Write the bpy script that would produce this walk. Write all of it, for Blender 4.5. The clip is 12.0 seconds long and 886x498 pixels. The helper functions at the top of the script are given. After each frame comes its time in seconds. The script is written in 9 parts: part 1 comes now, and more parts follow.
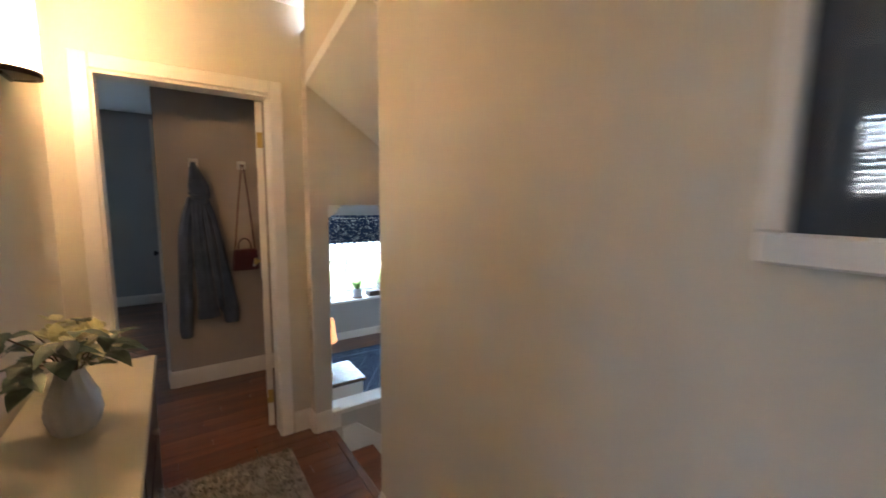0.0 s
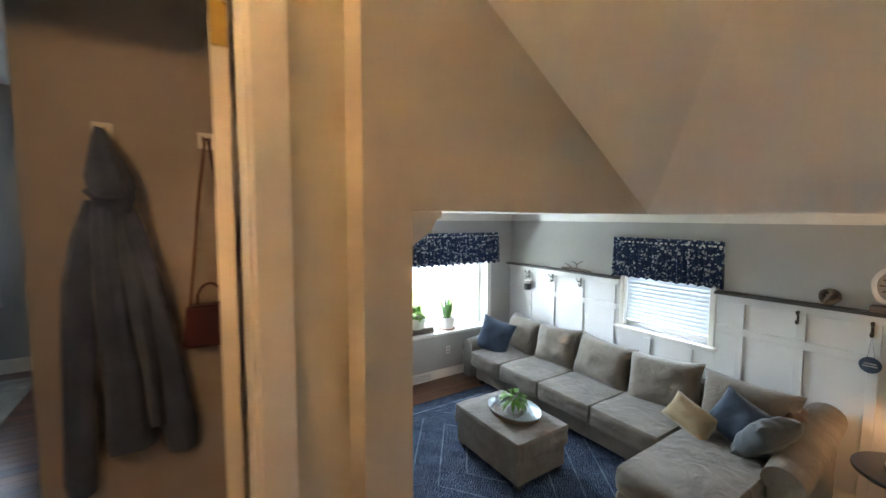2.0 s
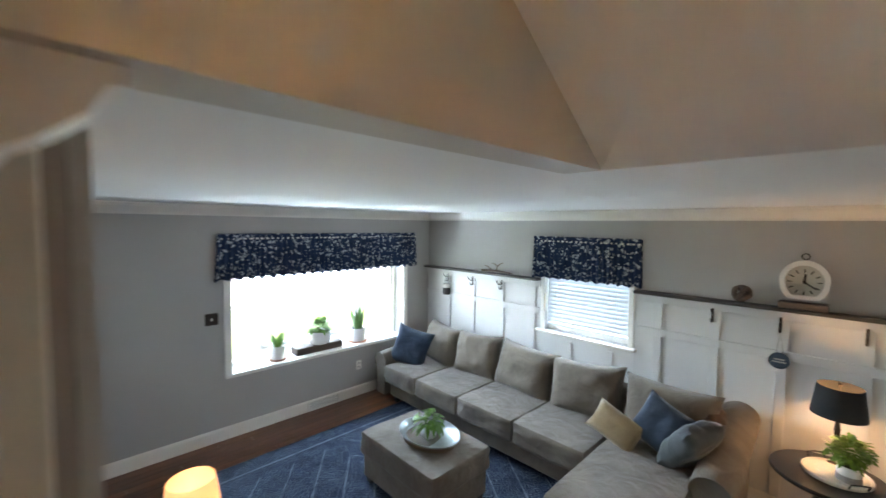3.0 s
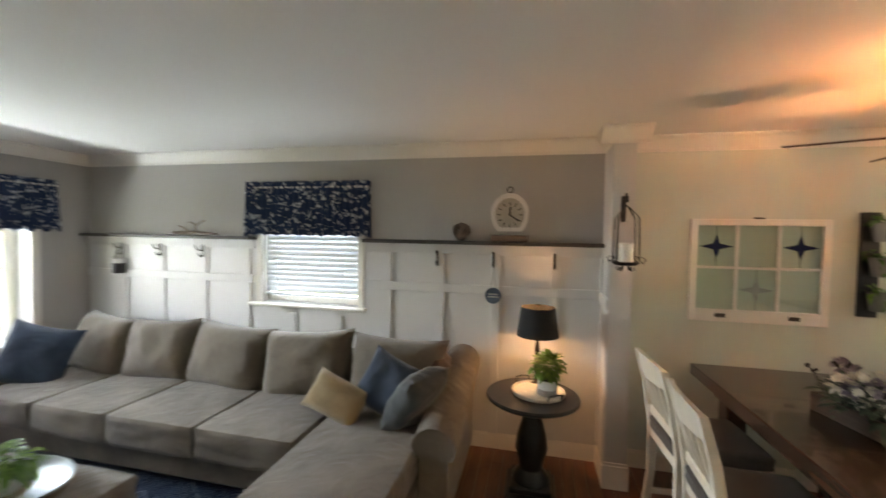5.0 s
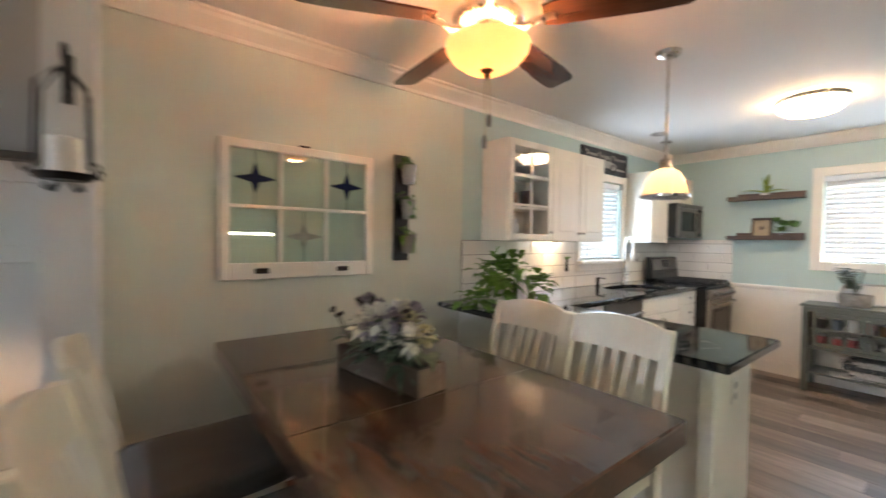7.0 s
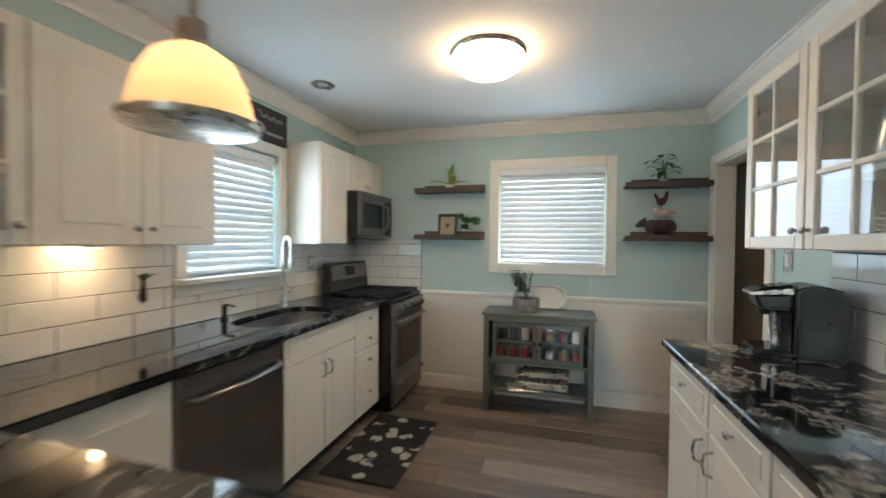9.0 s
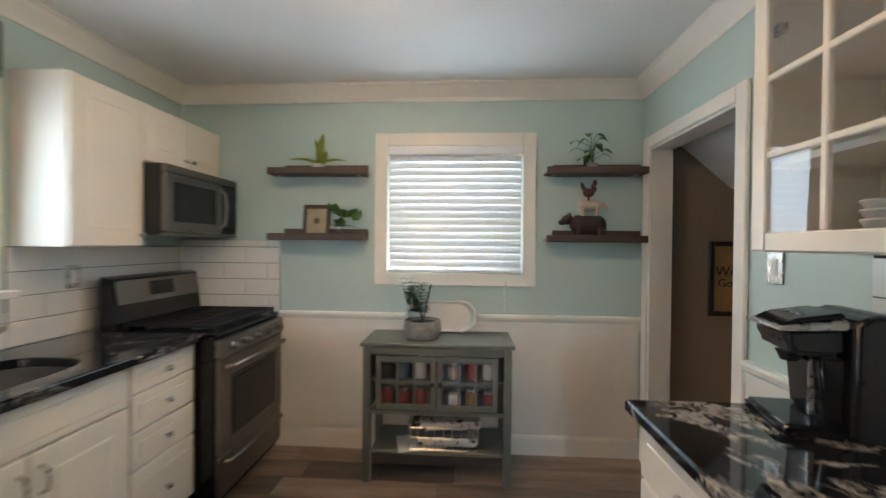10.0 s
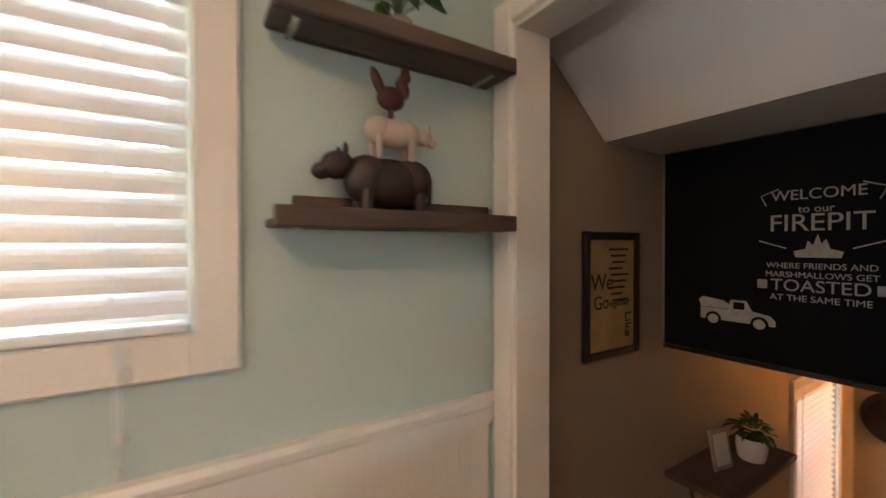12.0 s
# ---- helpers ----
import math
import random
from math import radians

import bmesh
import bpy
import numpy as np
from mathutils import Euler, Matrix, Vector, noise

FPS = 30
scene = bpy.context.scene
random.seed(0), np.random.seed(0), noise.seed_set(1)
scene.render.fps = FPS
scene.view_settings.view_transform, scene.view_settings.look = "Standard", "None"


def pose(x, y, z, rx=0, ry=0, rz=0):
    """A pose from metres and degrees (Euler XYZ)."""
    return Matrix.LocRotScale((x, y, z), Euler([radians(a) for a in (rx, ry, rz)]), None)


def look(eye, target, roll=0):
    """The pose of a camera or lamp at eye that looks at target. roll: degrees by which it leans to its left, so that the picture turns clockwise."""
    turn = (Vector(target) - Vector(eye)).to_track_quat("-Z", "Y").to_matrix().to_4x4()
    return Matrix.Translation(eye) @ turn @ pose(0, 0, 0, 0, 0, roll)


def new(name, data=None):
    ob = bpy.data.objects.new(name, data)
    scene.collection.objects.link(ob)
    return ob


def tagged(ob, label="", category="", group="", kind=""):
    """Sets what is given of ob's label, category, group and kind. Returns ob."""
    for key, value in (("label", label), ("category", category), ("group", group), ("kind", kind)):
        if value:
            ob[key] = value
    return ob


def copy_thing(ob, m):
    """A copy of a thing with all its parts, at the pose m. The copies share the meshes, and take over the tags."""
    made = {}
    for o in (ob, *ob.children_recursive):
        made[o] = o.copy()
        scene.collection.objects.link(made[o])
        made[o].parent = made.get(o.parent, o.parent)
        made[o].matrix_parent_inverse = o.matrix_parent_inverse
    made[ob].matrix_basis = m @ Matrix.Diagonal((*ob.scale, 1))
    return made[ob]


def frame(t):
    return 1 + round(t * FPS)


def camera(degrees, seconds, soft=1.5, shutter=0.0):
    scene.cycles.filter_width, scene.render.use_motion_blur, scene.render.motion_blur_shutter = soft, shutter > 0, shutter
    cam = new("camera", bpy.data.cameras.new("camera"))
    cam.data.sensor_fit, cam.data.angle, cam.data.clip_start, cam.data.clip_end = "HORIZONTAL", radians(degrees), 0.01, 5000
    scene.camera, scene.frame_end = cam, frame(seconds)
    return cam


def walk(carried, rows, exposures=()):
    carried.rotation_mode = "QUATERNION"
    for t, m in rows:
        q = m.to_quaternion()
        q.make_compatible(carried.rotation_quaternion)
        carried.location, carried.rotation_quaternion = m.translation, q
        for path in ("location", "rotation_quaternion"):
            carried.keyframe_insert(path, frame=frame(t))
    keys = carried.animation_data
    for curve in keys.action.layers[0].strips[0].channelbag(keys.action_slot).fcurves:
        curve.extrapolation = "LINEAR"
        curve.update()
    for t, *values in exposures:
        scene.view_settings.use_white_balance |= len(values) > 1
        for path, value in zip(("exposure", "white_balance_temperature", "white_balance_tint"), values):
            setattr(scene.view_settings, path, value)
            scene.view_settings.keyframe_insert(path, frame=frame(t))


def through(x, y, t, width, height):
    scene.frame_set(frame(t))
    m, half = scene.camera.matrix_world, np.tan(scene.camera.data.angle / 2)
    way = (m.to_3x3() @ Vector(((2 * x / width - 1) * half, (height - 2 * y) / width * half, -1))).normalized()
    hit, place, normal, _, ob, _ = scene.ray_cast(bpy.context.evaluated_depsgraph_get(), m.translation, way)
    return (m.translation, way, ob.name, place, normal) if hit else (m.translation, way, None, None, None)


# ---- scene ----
cam = camera(96.3, 12.0, shutter=0.5)
METRES, EYE, TILT, LEAN, TURN = 9.12, 2.4, 0.0, 0.0, -34.1
ROWS = [
    (0.0, 0.0, 0.0, 0.0, 0.08, -7.06, -0.66),
    (0.5, -0.0274, 0.0381, 0.0008, 5.09, -6.64, -0.55),
    (1.0, -0.0465, 0.0849, -0.002, 5.61, -5.99, -0.22),
    (1.5, -0.0598, 0.1297, -0.0026, 4.24, -5.3, -0.23),
    (2.0, -0.0684, 0.1724, -0.0061, 0.66, -4.48, -0.28),
    (2.5, -0.0625, 0.2068, -0.0111, -4.39, -3.88, -0.52),
    (4.5, 0.0047, 0.2791, -0.0579, -33.17, -2.34, -0.89),
    (5.0, 0.03, 0.2892, -0.0786, -43.07, -1.99, -1.03),
    (5.5, 0.0561, 0.3001, -0.0954, -54.31, -1.82, -1.07),
    (6.0, 0.0867, 0.3018, -0.1117, -66.95, -1.66, -1.09),
    (6.5, 0.123, 0.2918, -0.116, -80.56, -1.55, -1.0),
    (7.0, 0.1581, 0.2757, -0.1162, -93.59, -1.36, -0.89),
    (7.5, 0.1909, 0.2464, -0.1167, -105.23, -1.31, -0.81),
    (9.5, 0.3213, 0.0964, -0.1122, -136.29, -0.87, -0.55),
    (10.0, 0.3469, 0.0512, -0.1138, -142.6, -0.57, -0.52),
    (10.5, 0.3695, 0.0066, -0.1122, -149.31, -0.46, -0.33),
    (11.0, 0.392, -0.0368, -0.112, -157.6, -0.11, -0.25),
    (11.5, 0.4081, -0.0811, -0.114, -167.3, -0.1, 0.02),
    (12.0, 0.4167, -0.1237, -0.115, -178.12, -0.54, 0.07),
]
EXPOSURES = [(0.0, 3.8, 6200, 18), (0.5, 3.95, 5050, 15), (1.4, 4.0, 5600, 16), (2.0, 3.95, 7300, 20), (2.5, 3.95, 7000, 20), (4.5, 3.6, 8200, 20), (5.2, 3.55, 8700, 26), (6.4, 3.75, 7100, 24), (7.5, 3.7, 7300, 20), (9.5, 3.05, 6900, 14), (10.0, 3.15, 7400, 20), (10.5, 3.3, 7500, 23), (11.4, 3.3, 7300, 22), (12.0, 3.35, 9300, 33)]
walk(cam, [(t, pose(0, 0, EYE, TILT, LEAN, TURN) @ pose(METRES * x, METRES * y, METRES * z, 90 + pitch, roll, yaw)) for t, x, y, z, yaw, pitch, roll in ROWS], EXPOSURES)

# ---- daylight ----
sky_world = bpy.data.worlds.new("sky")
scene.world = sky_world
sky_world.use_nodes = True
wn = sky_world.node_tree.nodes
sky = wn.new("ShaderNodeTexSky")
sky.sky_type, sky.sun_disc = "NISHITA", False
sky.sun_elevation, sky.sun_rotation = radians(52), radians(250)
wn["Background"].inputs["Strength"].default_value = 0.13
sky_world.node_tree.links.new(sky.outputs[0], wn["Background"].inputs["Color"])
sun = new("sun", bpy.data.lights.new("sun", "SUN"))
sun.data.energy, sun.data.angle, sun.data.color = 5.0, radians(0.6), (1.0, 0.95, 0.87)
sun.matrix_world = look((-20, -7, 27), (0, 0, 0))


def window_lamp(name, eye, target, w, h, watts, color=(0.56, 0.80, 1.0), spread=180):
    """Sky light standing in a window's opening."""
    ob = new(name, bpy.data.lights.new(name, "AREA"))
    ob.data.shape, ob.data.size, ob.data.size_y, ob.data.energy, ob.data.color = "RECTANGLE", w, h, watts, color
    ob.data.spread = radians(spread)
    ob.matrix_world = look(eye, target)
    return ob


def bulb(name, at, watts, color=(1.0, 0.60, 0.27), radius=0.03):
    ob = new(name, bpy.data.lights.new(name, "POINT"))
    ob.data.energy, ob.data.color, ob.data.shadow_soft_size = watts, color, radius
    ob.location = at
    return ob


window_lamp("bay_sky_light", (3.25, 7.32, 1.82), (3.25, 5.2, 1.35), 1.7, 0.6, 22, spread=125)
window_lamp("bay_ground_light", (3.25, 7.24, 0.47), (3.25, 5.0, 1.25), 1.6, 0.4, 17, spread=125)
window_lamp("side_window_sky_light", (5.12, 3.93, 1.55), (4.0, 3.93, 1.3), 0.9, 0.95, 1.6)
window_lamp("side_window_room_light", (4.79, 3.93, 1.32), (3.0, 3.93, 1.15), 0.86, 0.5, 1.0)
window_lamp("sink_window_sky_light", (5.12, -2.5, 1.55), (4.0, -2.5, 1.4), 0.75, 0.85, 1.1)
window_lamp("sink_window_room_light", (4.78, -2.49, 1.56), (3.0, -2.49, 1.45), 0.68, 0.74, 1.0)
window_lamp("end_window_sky_light", (2.96, -4.29, 1.6), (2.96, -3.0, 1.4), 0.88, 0.85, 0.5)
window_lamp("end_window_room_light", (2.96, -3.95, 1.6), (2.96, -2.0, 1.5), 0.80, 0.76, 1.1)
window_lamp("bedroom_sky_light", (-1.75, 6.98, 2.4), (-1.75, 5.0, 2.0), 1.2, 1.2, 4.5)
window_lamp("basement_sky_light", (-1.12, -4.29, 0.0), (-1.12, -3.0, -0.1), 0.8, 0.9, 2)
window_lamp("side_room_sky_light", (-2.78, 0.285, 2.78), (0.0, 0.285, 2.6), 0.9, 0.66, 1.3)
bulb("hall_sconce_bulb", (-0.375, 1.99, 2.95), 10, (1.0, 0.63, 0.30))
bulb("fan_bulb", (3.69, 0.24, 2.015), 7.5, (1.0, 0.47, 0.22), radius=0.06)
bulb("pendant_bulb", (3.62, -1.09, 1.69), 0.28, (1.0, 0.60, 0.32))
bulb("table_lamp_bulb", (4.53, 1.985, 1.055), 1.0, radius=0.05)
bulb("corner_lamp_bulb", (1.165, 3.78, 1.10), 0.12)
bulb("under_cabinet_bulb", (4.70, -1.60, 1.318), 0.22, (1.0, 0.72, 0.42), 0.02)
bulb("basement_lamp_bulb", (-1.72, -3.16, 0.50), 4.5)

# ---- materials ----


def nodes(name):
    m = bpy.data.materials.new(name)
    m.use_nodes = True
    nt = m.node_tree
    return m, nt, nt.nodes["Principled BSDF"]


def add(nt, kind, **values):
    n = nt.nodes.new(kind)
    for k, v in values.items():
        n.inputs[k].default_value = v
    return n


def coords(nt, scale=(1, 1, 1), turn=(0, 0, 0)):
    tc = nt.nodes.new("ShaderNodeTexCoord")
    mp = nt.nodes.new("ShaderNodeMapping")
    mp.inputs["Scale"].default_value = scale
    mp.inputs["Rotation"].default_value = [radians(a) for a in turn]
    nt.links.new(tc.outputs["Object"], mp.inputs["Vector"])
    return mp.outputs["Vector"]


def ramp(nt, fac, stops):
    r = nt.nodes.new("ShaderNodeValToRGB")
    els = r.color_ramp.elements
    while len(els) < len(stops):
        els.new(0.5)
    for e, (p, c) in zip(els, stops):
        e.position, e.color = p, (*c, 1)
    nt.links.new(fac, r.inputs["Fac"])
    return r.outputs["Color"]


def noise_fac(nt, vec, scale, detail=4.0, rough=0.55, distort=0.0):
    n = add(nt, "ShaderNodeTexNoise", Scale=scale, Detail=detail, Roughness=rough, Distortion=distort)
    nt.links.new(vec, n.inputs["Vector"])
    return n.outputs["Fac"]


def mixed(nt, fac, a, b, mode="MIX"):
    m = nt.nodes.new("ShaderNodeMix")
    m.data_type, m.blend_type = "RGBA", mode
    for sock, v in ((m.inputs["Factor"], fac), (m.inputs["A"], a), (m.inputs["B"], b)):
        if isinstance(v, (int, float)):
            sock.default_value = v
        elif isinstance(v, tuple):
            sock.default_value = (*v, 1)
        else:
            nt.links.new(v, sock)
    return m.outputs["Result"]


def math_node(nt, op, a, b=None, c=None):
    m = nt.nodes.new("ShaderNodeMath")
    m.operation = op
    for i, v in enumerate((a, b, c)):
        if v is None:
            continue
        if isinstance(v, (int, float)):
            m.inputs[i].default_value = v
        else:
            nt.links.new(v, m.inputs[i])
    return m.outputs[0]


def bumped(nt, bsdf, fac, strength, distance=0.01):
    b = add(nt, "ShaderNodeBump", Strength=strength, Distance=distance)
    nt.links.new(fac, b.inputs["Height"])
    nt.links.new(b.outputs["Normal"], bsdf.inputs["Normal"])


def shade(c, k):
    return tuple(min(1.0, v * k) for v in c)


def plain(name, col, rough=0.5, metal=0.0, var=0.10, scale=3.0, bump=0.08, fine=90.0, spec=0.5, coat=0.0, dist=0.002):
    """A surface with stains at a large scale and grain at a fine one."""
    m, nt, b = nodes(name)
    v = coords(nt)
    big = ramp(nt, noise_fac(nt, v, scale, 5.0), [(0.3, shade(col, 1 - var)), (0.7, shade(col, 1 + var * 0.6))])
    small = noise_fac(nt, v, fine, 3.0)
    tint = ramp(nt, small, [(0.3, (1 - var * 0.5,) * 3), (0.7, (1, 1, 1))])
    nt.links.new(mixed(nt, 1.0, big, tint, "MULTIPLY"), b.inputs["Base Color"])
    b.inputs["Metallic"].default_value = metal
    b.inputs["Specular IOR Level"].default_value = spec
    b.inputs["Coat Weight"].default_value = coat
    r = nt.nodes.new("ShaderNodeMapRange")
    r.inputs["To Min"].default_value, r.inputs["To Max"].default_value = max(0.02, rough - 0.07), min(1.0, rough + 0.07)
    nt.links.new(noise_fac(nt, v, scale * 4, 3.0), r.inputs["Value"])
    nt.links.new(r.outputs["Result"], b.inputs["Roughness"])
    if bump:
        bumped(nt, b, small, bump, dist)
    return m


def wood(name, dark, light, rough=0.4, along="X", scale=6.0, per_piece=0.25, bump=0.08, coat=0.0):
    """Grain along one axis, with a tone of its own for each piece."""
    m, nt, b = nodes(name)
    s = {"X": (0.12, 1, 1), "Y": (1, 0.12, 1), "Z": (1, 1, 0.12)}[along]
    v = coords(nt, s)
    info = nt.nodes.new("ShaderNodeObjectInfo")
    off = nt.nodes.new("ShaderNodeVectorMath")
    off.operation = "ADD"
    nt.links.new(v, off.inputs[0])
    nt.links.new(math_node(nt, "MULTIPLY", info.outputs["Random"], 37.0), off.inputs[1])
    v2 = off.outputs[0]
    g1 = noise_fac(nt, v2, scale, 6.0, 0.6, 0.8)
    g2 = noise_fac(nt, v2, scale * 9, 4.0, 0.6, 0.3)
    base = ramp(nt, g1, [(0.28, dark), (0.72, light)])
    fine = ramp(nt, g2, [(0.35, (0.72, 0.70, 0.68)), (0.6, (1, 1, 1))])
    col = mixed(nt, 0.8, base, fine, "MULTIPLY")
    tone = ramp(nt, info.outputs["Random"], [(0.0, (1 - per_piece,) * 3), (1.0, (1 + per_piece,) * 3)])
    nt.links.new(mixed(nt, 1.0, col, tone, "MULTIPLY"), b.inputs["Base Color"])
    b.inputs["Roughness"].default_value = rough
    b.inputs["Coat Weight"].default_value = coat
    bumped(nt, b, g2, bump, 0.003)
    return m


def cloth(name, dark, light, weave=520.0, scale=5.0, bump=0.35, crease=0.0):
    """Woven cloth; crease adds soft wrinkles and rubbed nap."""
    m, nt, b = nodes(name)
    v = coords(nt)
    base = ramp(nt, noise_fac(nt, v, scale, 5.0), [(0.3, dark), (0.7, light)])
    w = noise_fac(nt, v, weave, 2.0)
    fine = ramp(nt, w, [(0.3, (0.74, 0.74, 0.74)), (0.7, (1.08, 1.08, 1.08))])
    nt.links.new(mixed(nt, 1.0, base, fine, "MULTIPLY"), b.inputs["Base Color"])
    b.inputs["Roughness"].default_value = 0.92
    b.inputs["Specular IOR Level"].default_value = 0.15
    b.inputs["Sheen Weight"].default_value = 0.25
    if crease:
        nap = ramp(nt, noise_fac(nt, v, 2.3, 3.0, 0.5, 1.2), [(0.35, (0.80, 0.79, 0.78)), (0.65, (1.10, 1.10, 1.10))])
        nt.links.new(mixed(nt, 1.0, mixed(nt, 1.0, base, fine, "MULTIPLY"), nap, "MULTIPLY"), b.inputs["Base Color"])
        fold = noise_fac(nt, v, 5.5, 4.0, 0.45, 1.6)
        w = math_node(nt, "ADD", math_node(nt, "MULTIPLY", fold, crease), math_node(nt, "MULTIPLY", w, 0.06))
        bumped(nt, b, w, 0.55, 0.03)
    else:
        bumped(nt, b, w, bump, 0.002)
    return m


def glow(name, col, strength, base=(0.9, 0.85, 0.75), through=0.5):
    """Frosted lamp glass."""
    m, nt, b = nodes(name)
    b.inputs["Base Color"].default_value = (*base, 1)
    b.inputs["Roughness"].default_value = 0.35
    b.inputs["Emission Color"].default_value = (*col, 1)
    b.inputs["Emission Strength"].default_value = strength
    t = add(nt, "ShaderNodeBsdfTranslucent", Color=(*base, 1))
    mx = add(nt, "ShaderNodeMixShader", Fac=through)
    nt.links.new(b.outputs[0], mx.inputs[1])
    nt.links.new(t.outputs[0], mx.inputs[2])
    nt.links.new(mx.outputs[0], nt.nodes["Material Output"].inputs["Surface"])
    return m


def clear_glass(name, tint=(1, 1, 1), gloss=0.12):
    """Thin pane: mostly clear, with a mirror-like sheen that grows at a slant."""
    m, nt, b = nodes(name)
    t = add(nt, "ShaderNodeBsdfTransparent", Color=(*tint, 1))
    g = add(nt, "ShaderNodeBsdfGlossy", Color=(1, 1, 1, 1), Roughness=0.02)
    f = add(nt, "ShaderNodeLayerWeight", Blend=0.5)
    fac = math_node(nt, "MULTIPLY_ADD", math_node(nt, "POWER", f.outputs["Facing"], 4.0), 0.7, 0.02 + gloss * 0.2)
    mx = nt.nodes.new("ShaderNodeMixShader")
    nt.links.new(fac, mx.inputs[0])
    nt.links.new(t.outputs[0], mx.inputs[1])
    nt.links.new(g.outputs[0], mx.inputs[2])
    nt.links.new(mx.outputs[0], nt.nodes["Material Output"].inputs["Surface"])
    return m


def leafy(name, dark, light):
    m, nt, b = nodes(name)
    v = coords(nt)
    col = ramp(nt, noise_fac(nt, v, 26.0, 4.0), [(0.3, dark), (0.7, light)])
    geo = nt.nodes.new("ShaderNodeNewGeometry")
    tone = ramp(nt, geo.outputs["Random Per Island"], [(0.0, (0.7, 0.7, 0.7)), (1.0, (1.25, 1.25, 1.1))])
    c = mixed(nt, 1.0, col, tone, "MULTIPLY")
    nt.links.new(c, b.inputs["Base Color"])
    b.inputs["Roughness"].default_value = 0.45
    t = nt.nodes.new("ShaderNodeBsdfTranslucent")
    nt.links.new(c, t.inputs["Color"])
    mx = add(nt, "ShaderNodeMixShader", Fac=0.25)
    nt.links.new(b.outputs[0], mx.inputs[1])
    nt.links.new(t.outputs[0], mx.inputs[2])
    nt.links.new(mx.outputs[0], nt.nodes["Material Output"].inputs["Surface"])
    return m


def granite(name, spread=0.0):
    m, nt, b = nodes(name)
    v = coords(nt)
    n1 = noise_fac(nt, v, 2.6, 8.0, 0.62, 2.2)
    band = ramp(nt, n1, [(0.515, (0.0, 0.0, 0.0)), (0.532, (0.85, 0.85, 0.85)), (0.545 + spread, (0.35 + 4 * spread,) * 3), (0.575 + 1.5 * spread, (0.0, 0.0, 0.0))])
    n2 = noise_fac(nt, v, 34.0, 6.0, 0.7, 0.6)
    speck = ramp(nt, n2, [(0.40, (0.0, 0.0, 0.0)), (0.54, (1.0, 1.0, 1.0))])
    mask = mixed(nt, 1.0, band, speck, "MULTIPLY")
    n3 = noise_fac(nt, v, 9.0, 4.0)
    body = ramp(nt, n3, [(0.3, (0.006, 0.006, 0.007)), (0.8, (0.022, 0.021, 0.021))])
    pale = ramp(nt, n2, [(0.3, (0.24, 0.22, 0.20)), (0.8, (0.60, 0.57, 0.53))])
    nt.links.new(mixed(nt, mask, body, pale), b.inputs["Base Color"])
    b.inputs["Roughness"].default_value = 0.07
    b.inputs["Coat Weight"].default_value = 0.3
    return m


def rug_blue(name):
    """A faded Persian pattern: nested lozenges, bands of small motifs, a border."""
    m, nt, b = nodes(name)
    tc = nt.nodes.new("ShaderNodeTexCoord")
    sep = nt.nodes.new("ShaderNodeSeparateXYZ")
    nt.links.new(tc.outputs["Object"], sep.inputs[0])
    ax = math_node(nt, "ABSOLUTE", sep.outputs[0])
    ay = math_node(nt, "ABSOLUTE", sep.outputs[1])
    loz = math_node(nt, "ADD", math_node(nt, "MULTIPLY", ax, 1.35), ay)
    ring = math_node(nt, "PINGPONG", loz, 0.21)
    line = math_node(nt, "LESS_THAN", ring, 0.010)
    edge = math_node(nt, "MINIMUM", math_node(nt, "SUBTRACT", 1.42, ax), math_node(nt, "SUBTRACT", 1.42, ay))
    inner = math_node(nt, "GREATER_THAN", edge, 0.34)
    bline = math_node(nt, "LESS_THAN", math_node(nt, "PINGPONG", math_node(nt, "ADD", edge, 0.02), 0.11), 0.009)
    lines = math_node(nt, "ADD", math_node(nt, "MULTIPLY", line, inner), math_node(nt, "MULTIPLY", bline, math_node(nt, "SUBTRACT", 1.0, inner)))
    v = coords(nt)
    vor = add(nt, "ShaderNodeTexVoronoi", Scale=15.0, Randomness=0.6)
    vor.distance = "MANHATTAN"
    nt.links.new(v, vor.inputs["Vector"])
    motif = math_node(nt, "LESS_THAN", math_node(nt, "PINGPONG", vor.outputs["Distance"], 0.20), 0.065)
    pattern = math_node(nt, "MINIMUM", math_node(nt, "ADD", lines, math_node(nt, "MULTIPLY", motif, 0.75)), 1.0)
    worn = ramp(nt, noise_fac(nt, v, 5.0, 6.0, 0.7), [(0.30, (0.12, 0.12, 0.12)), (0.60, (0.95, 0.95, 0.95))])
    base = ramp(nt, noise_fac(nt, v, 9.0, 5.0), [(0.3, (0.009, 0.016, 0.036)), (0.7, (0.026, 0.042, 0.078))])
    light = mixed(nt, 1.0, worn, pattern, "MULTIPLY")
    col = mixed(nt, light, base, (0.20, 0.25, 0.31))
    w = noise_fac(nt, v, 330.0, 2.0)
    nt.links.new(mixed(nt, 0.5, col, ramp(nt, w, [(0.3, (0.6, 0.6, 0.6)), (0.7, (1.2, 1.2, 1.2))]), "MULTIPLY"), b.inputs["Base Color"])
    b.inputs["Roughness"].default_value = 0.95
    b.inputs["Specular IOR Level"].default_value = 0.1
    bumped(nt, b, w, 0.5, 0.004)
    return m


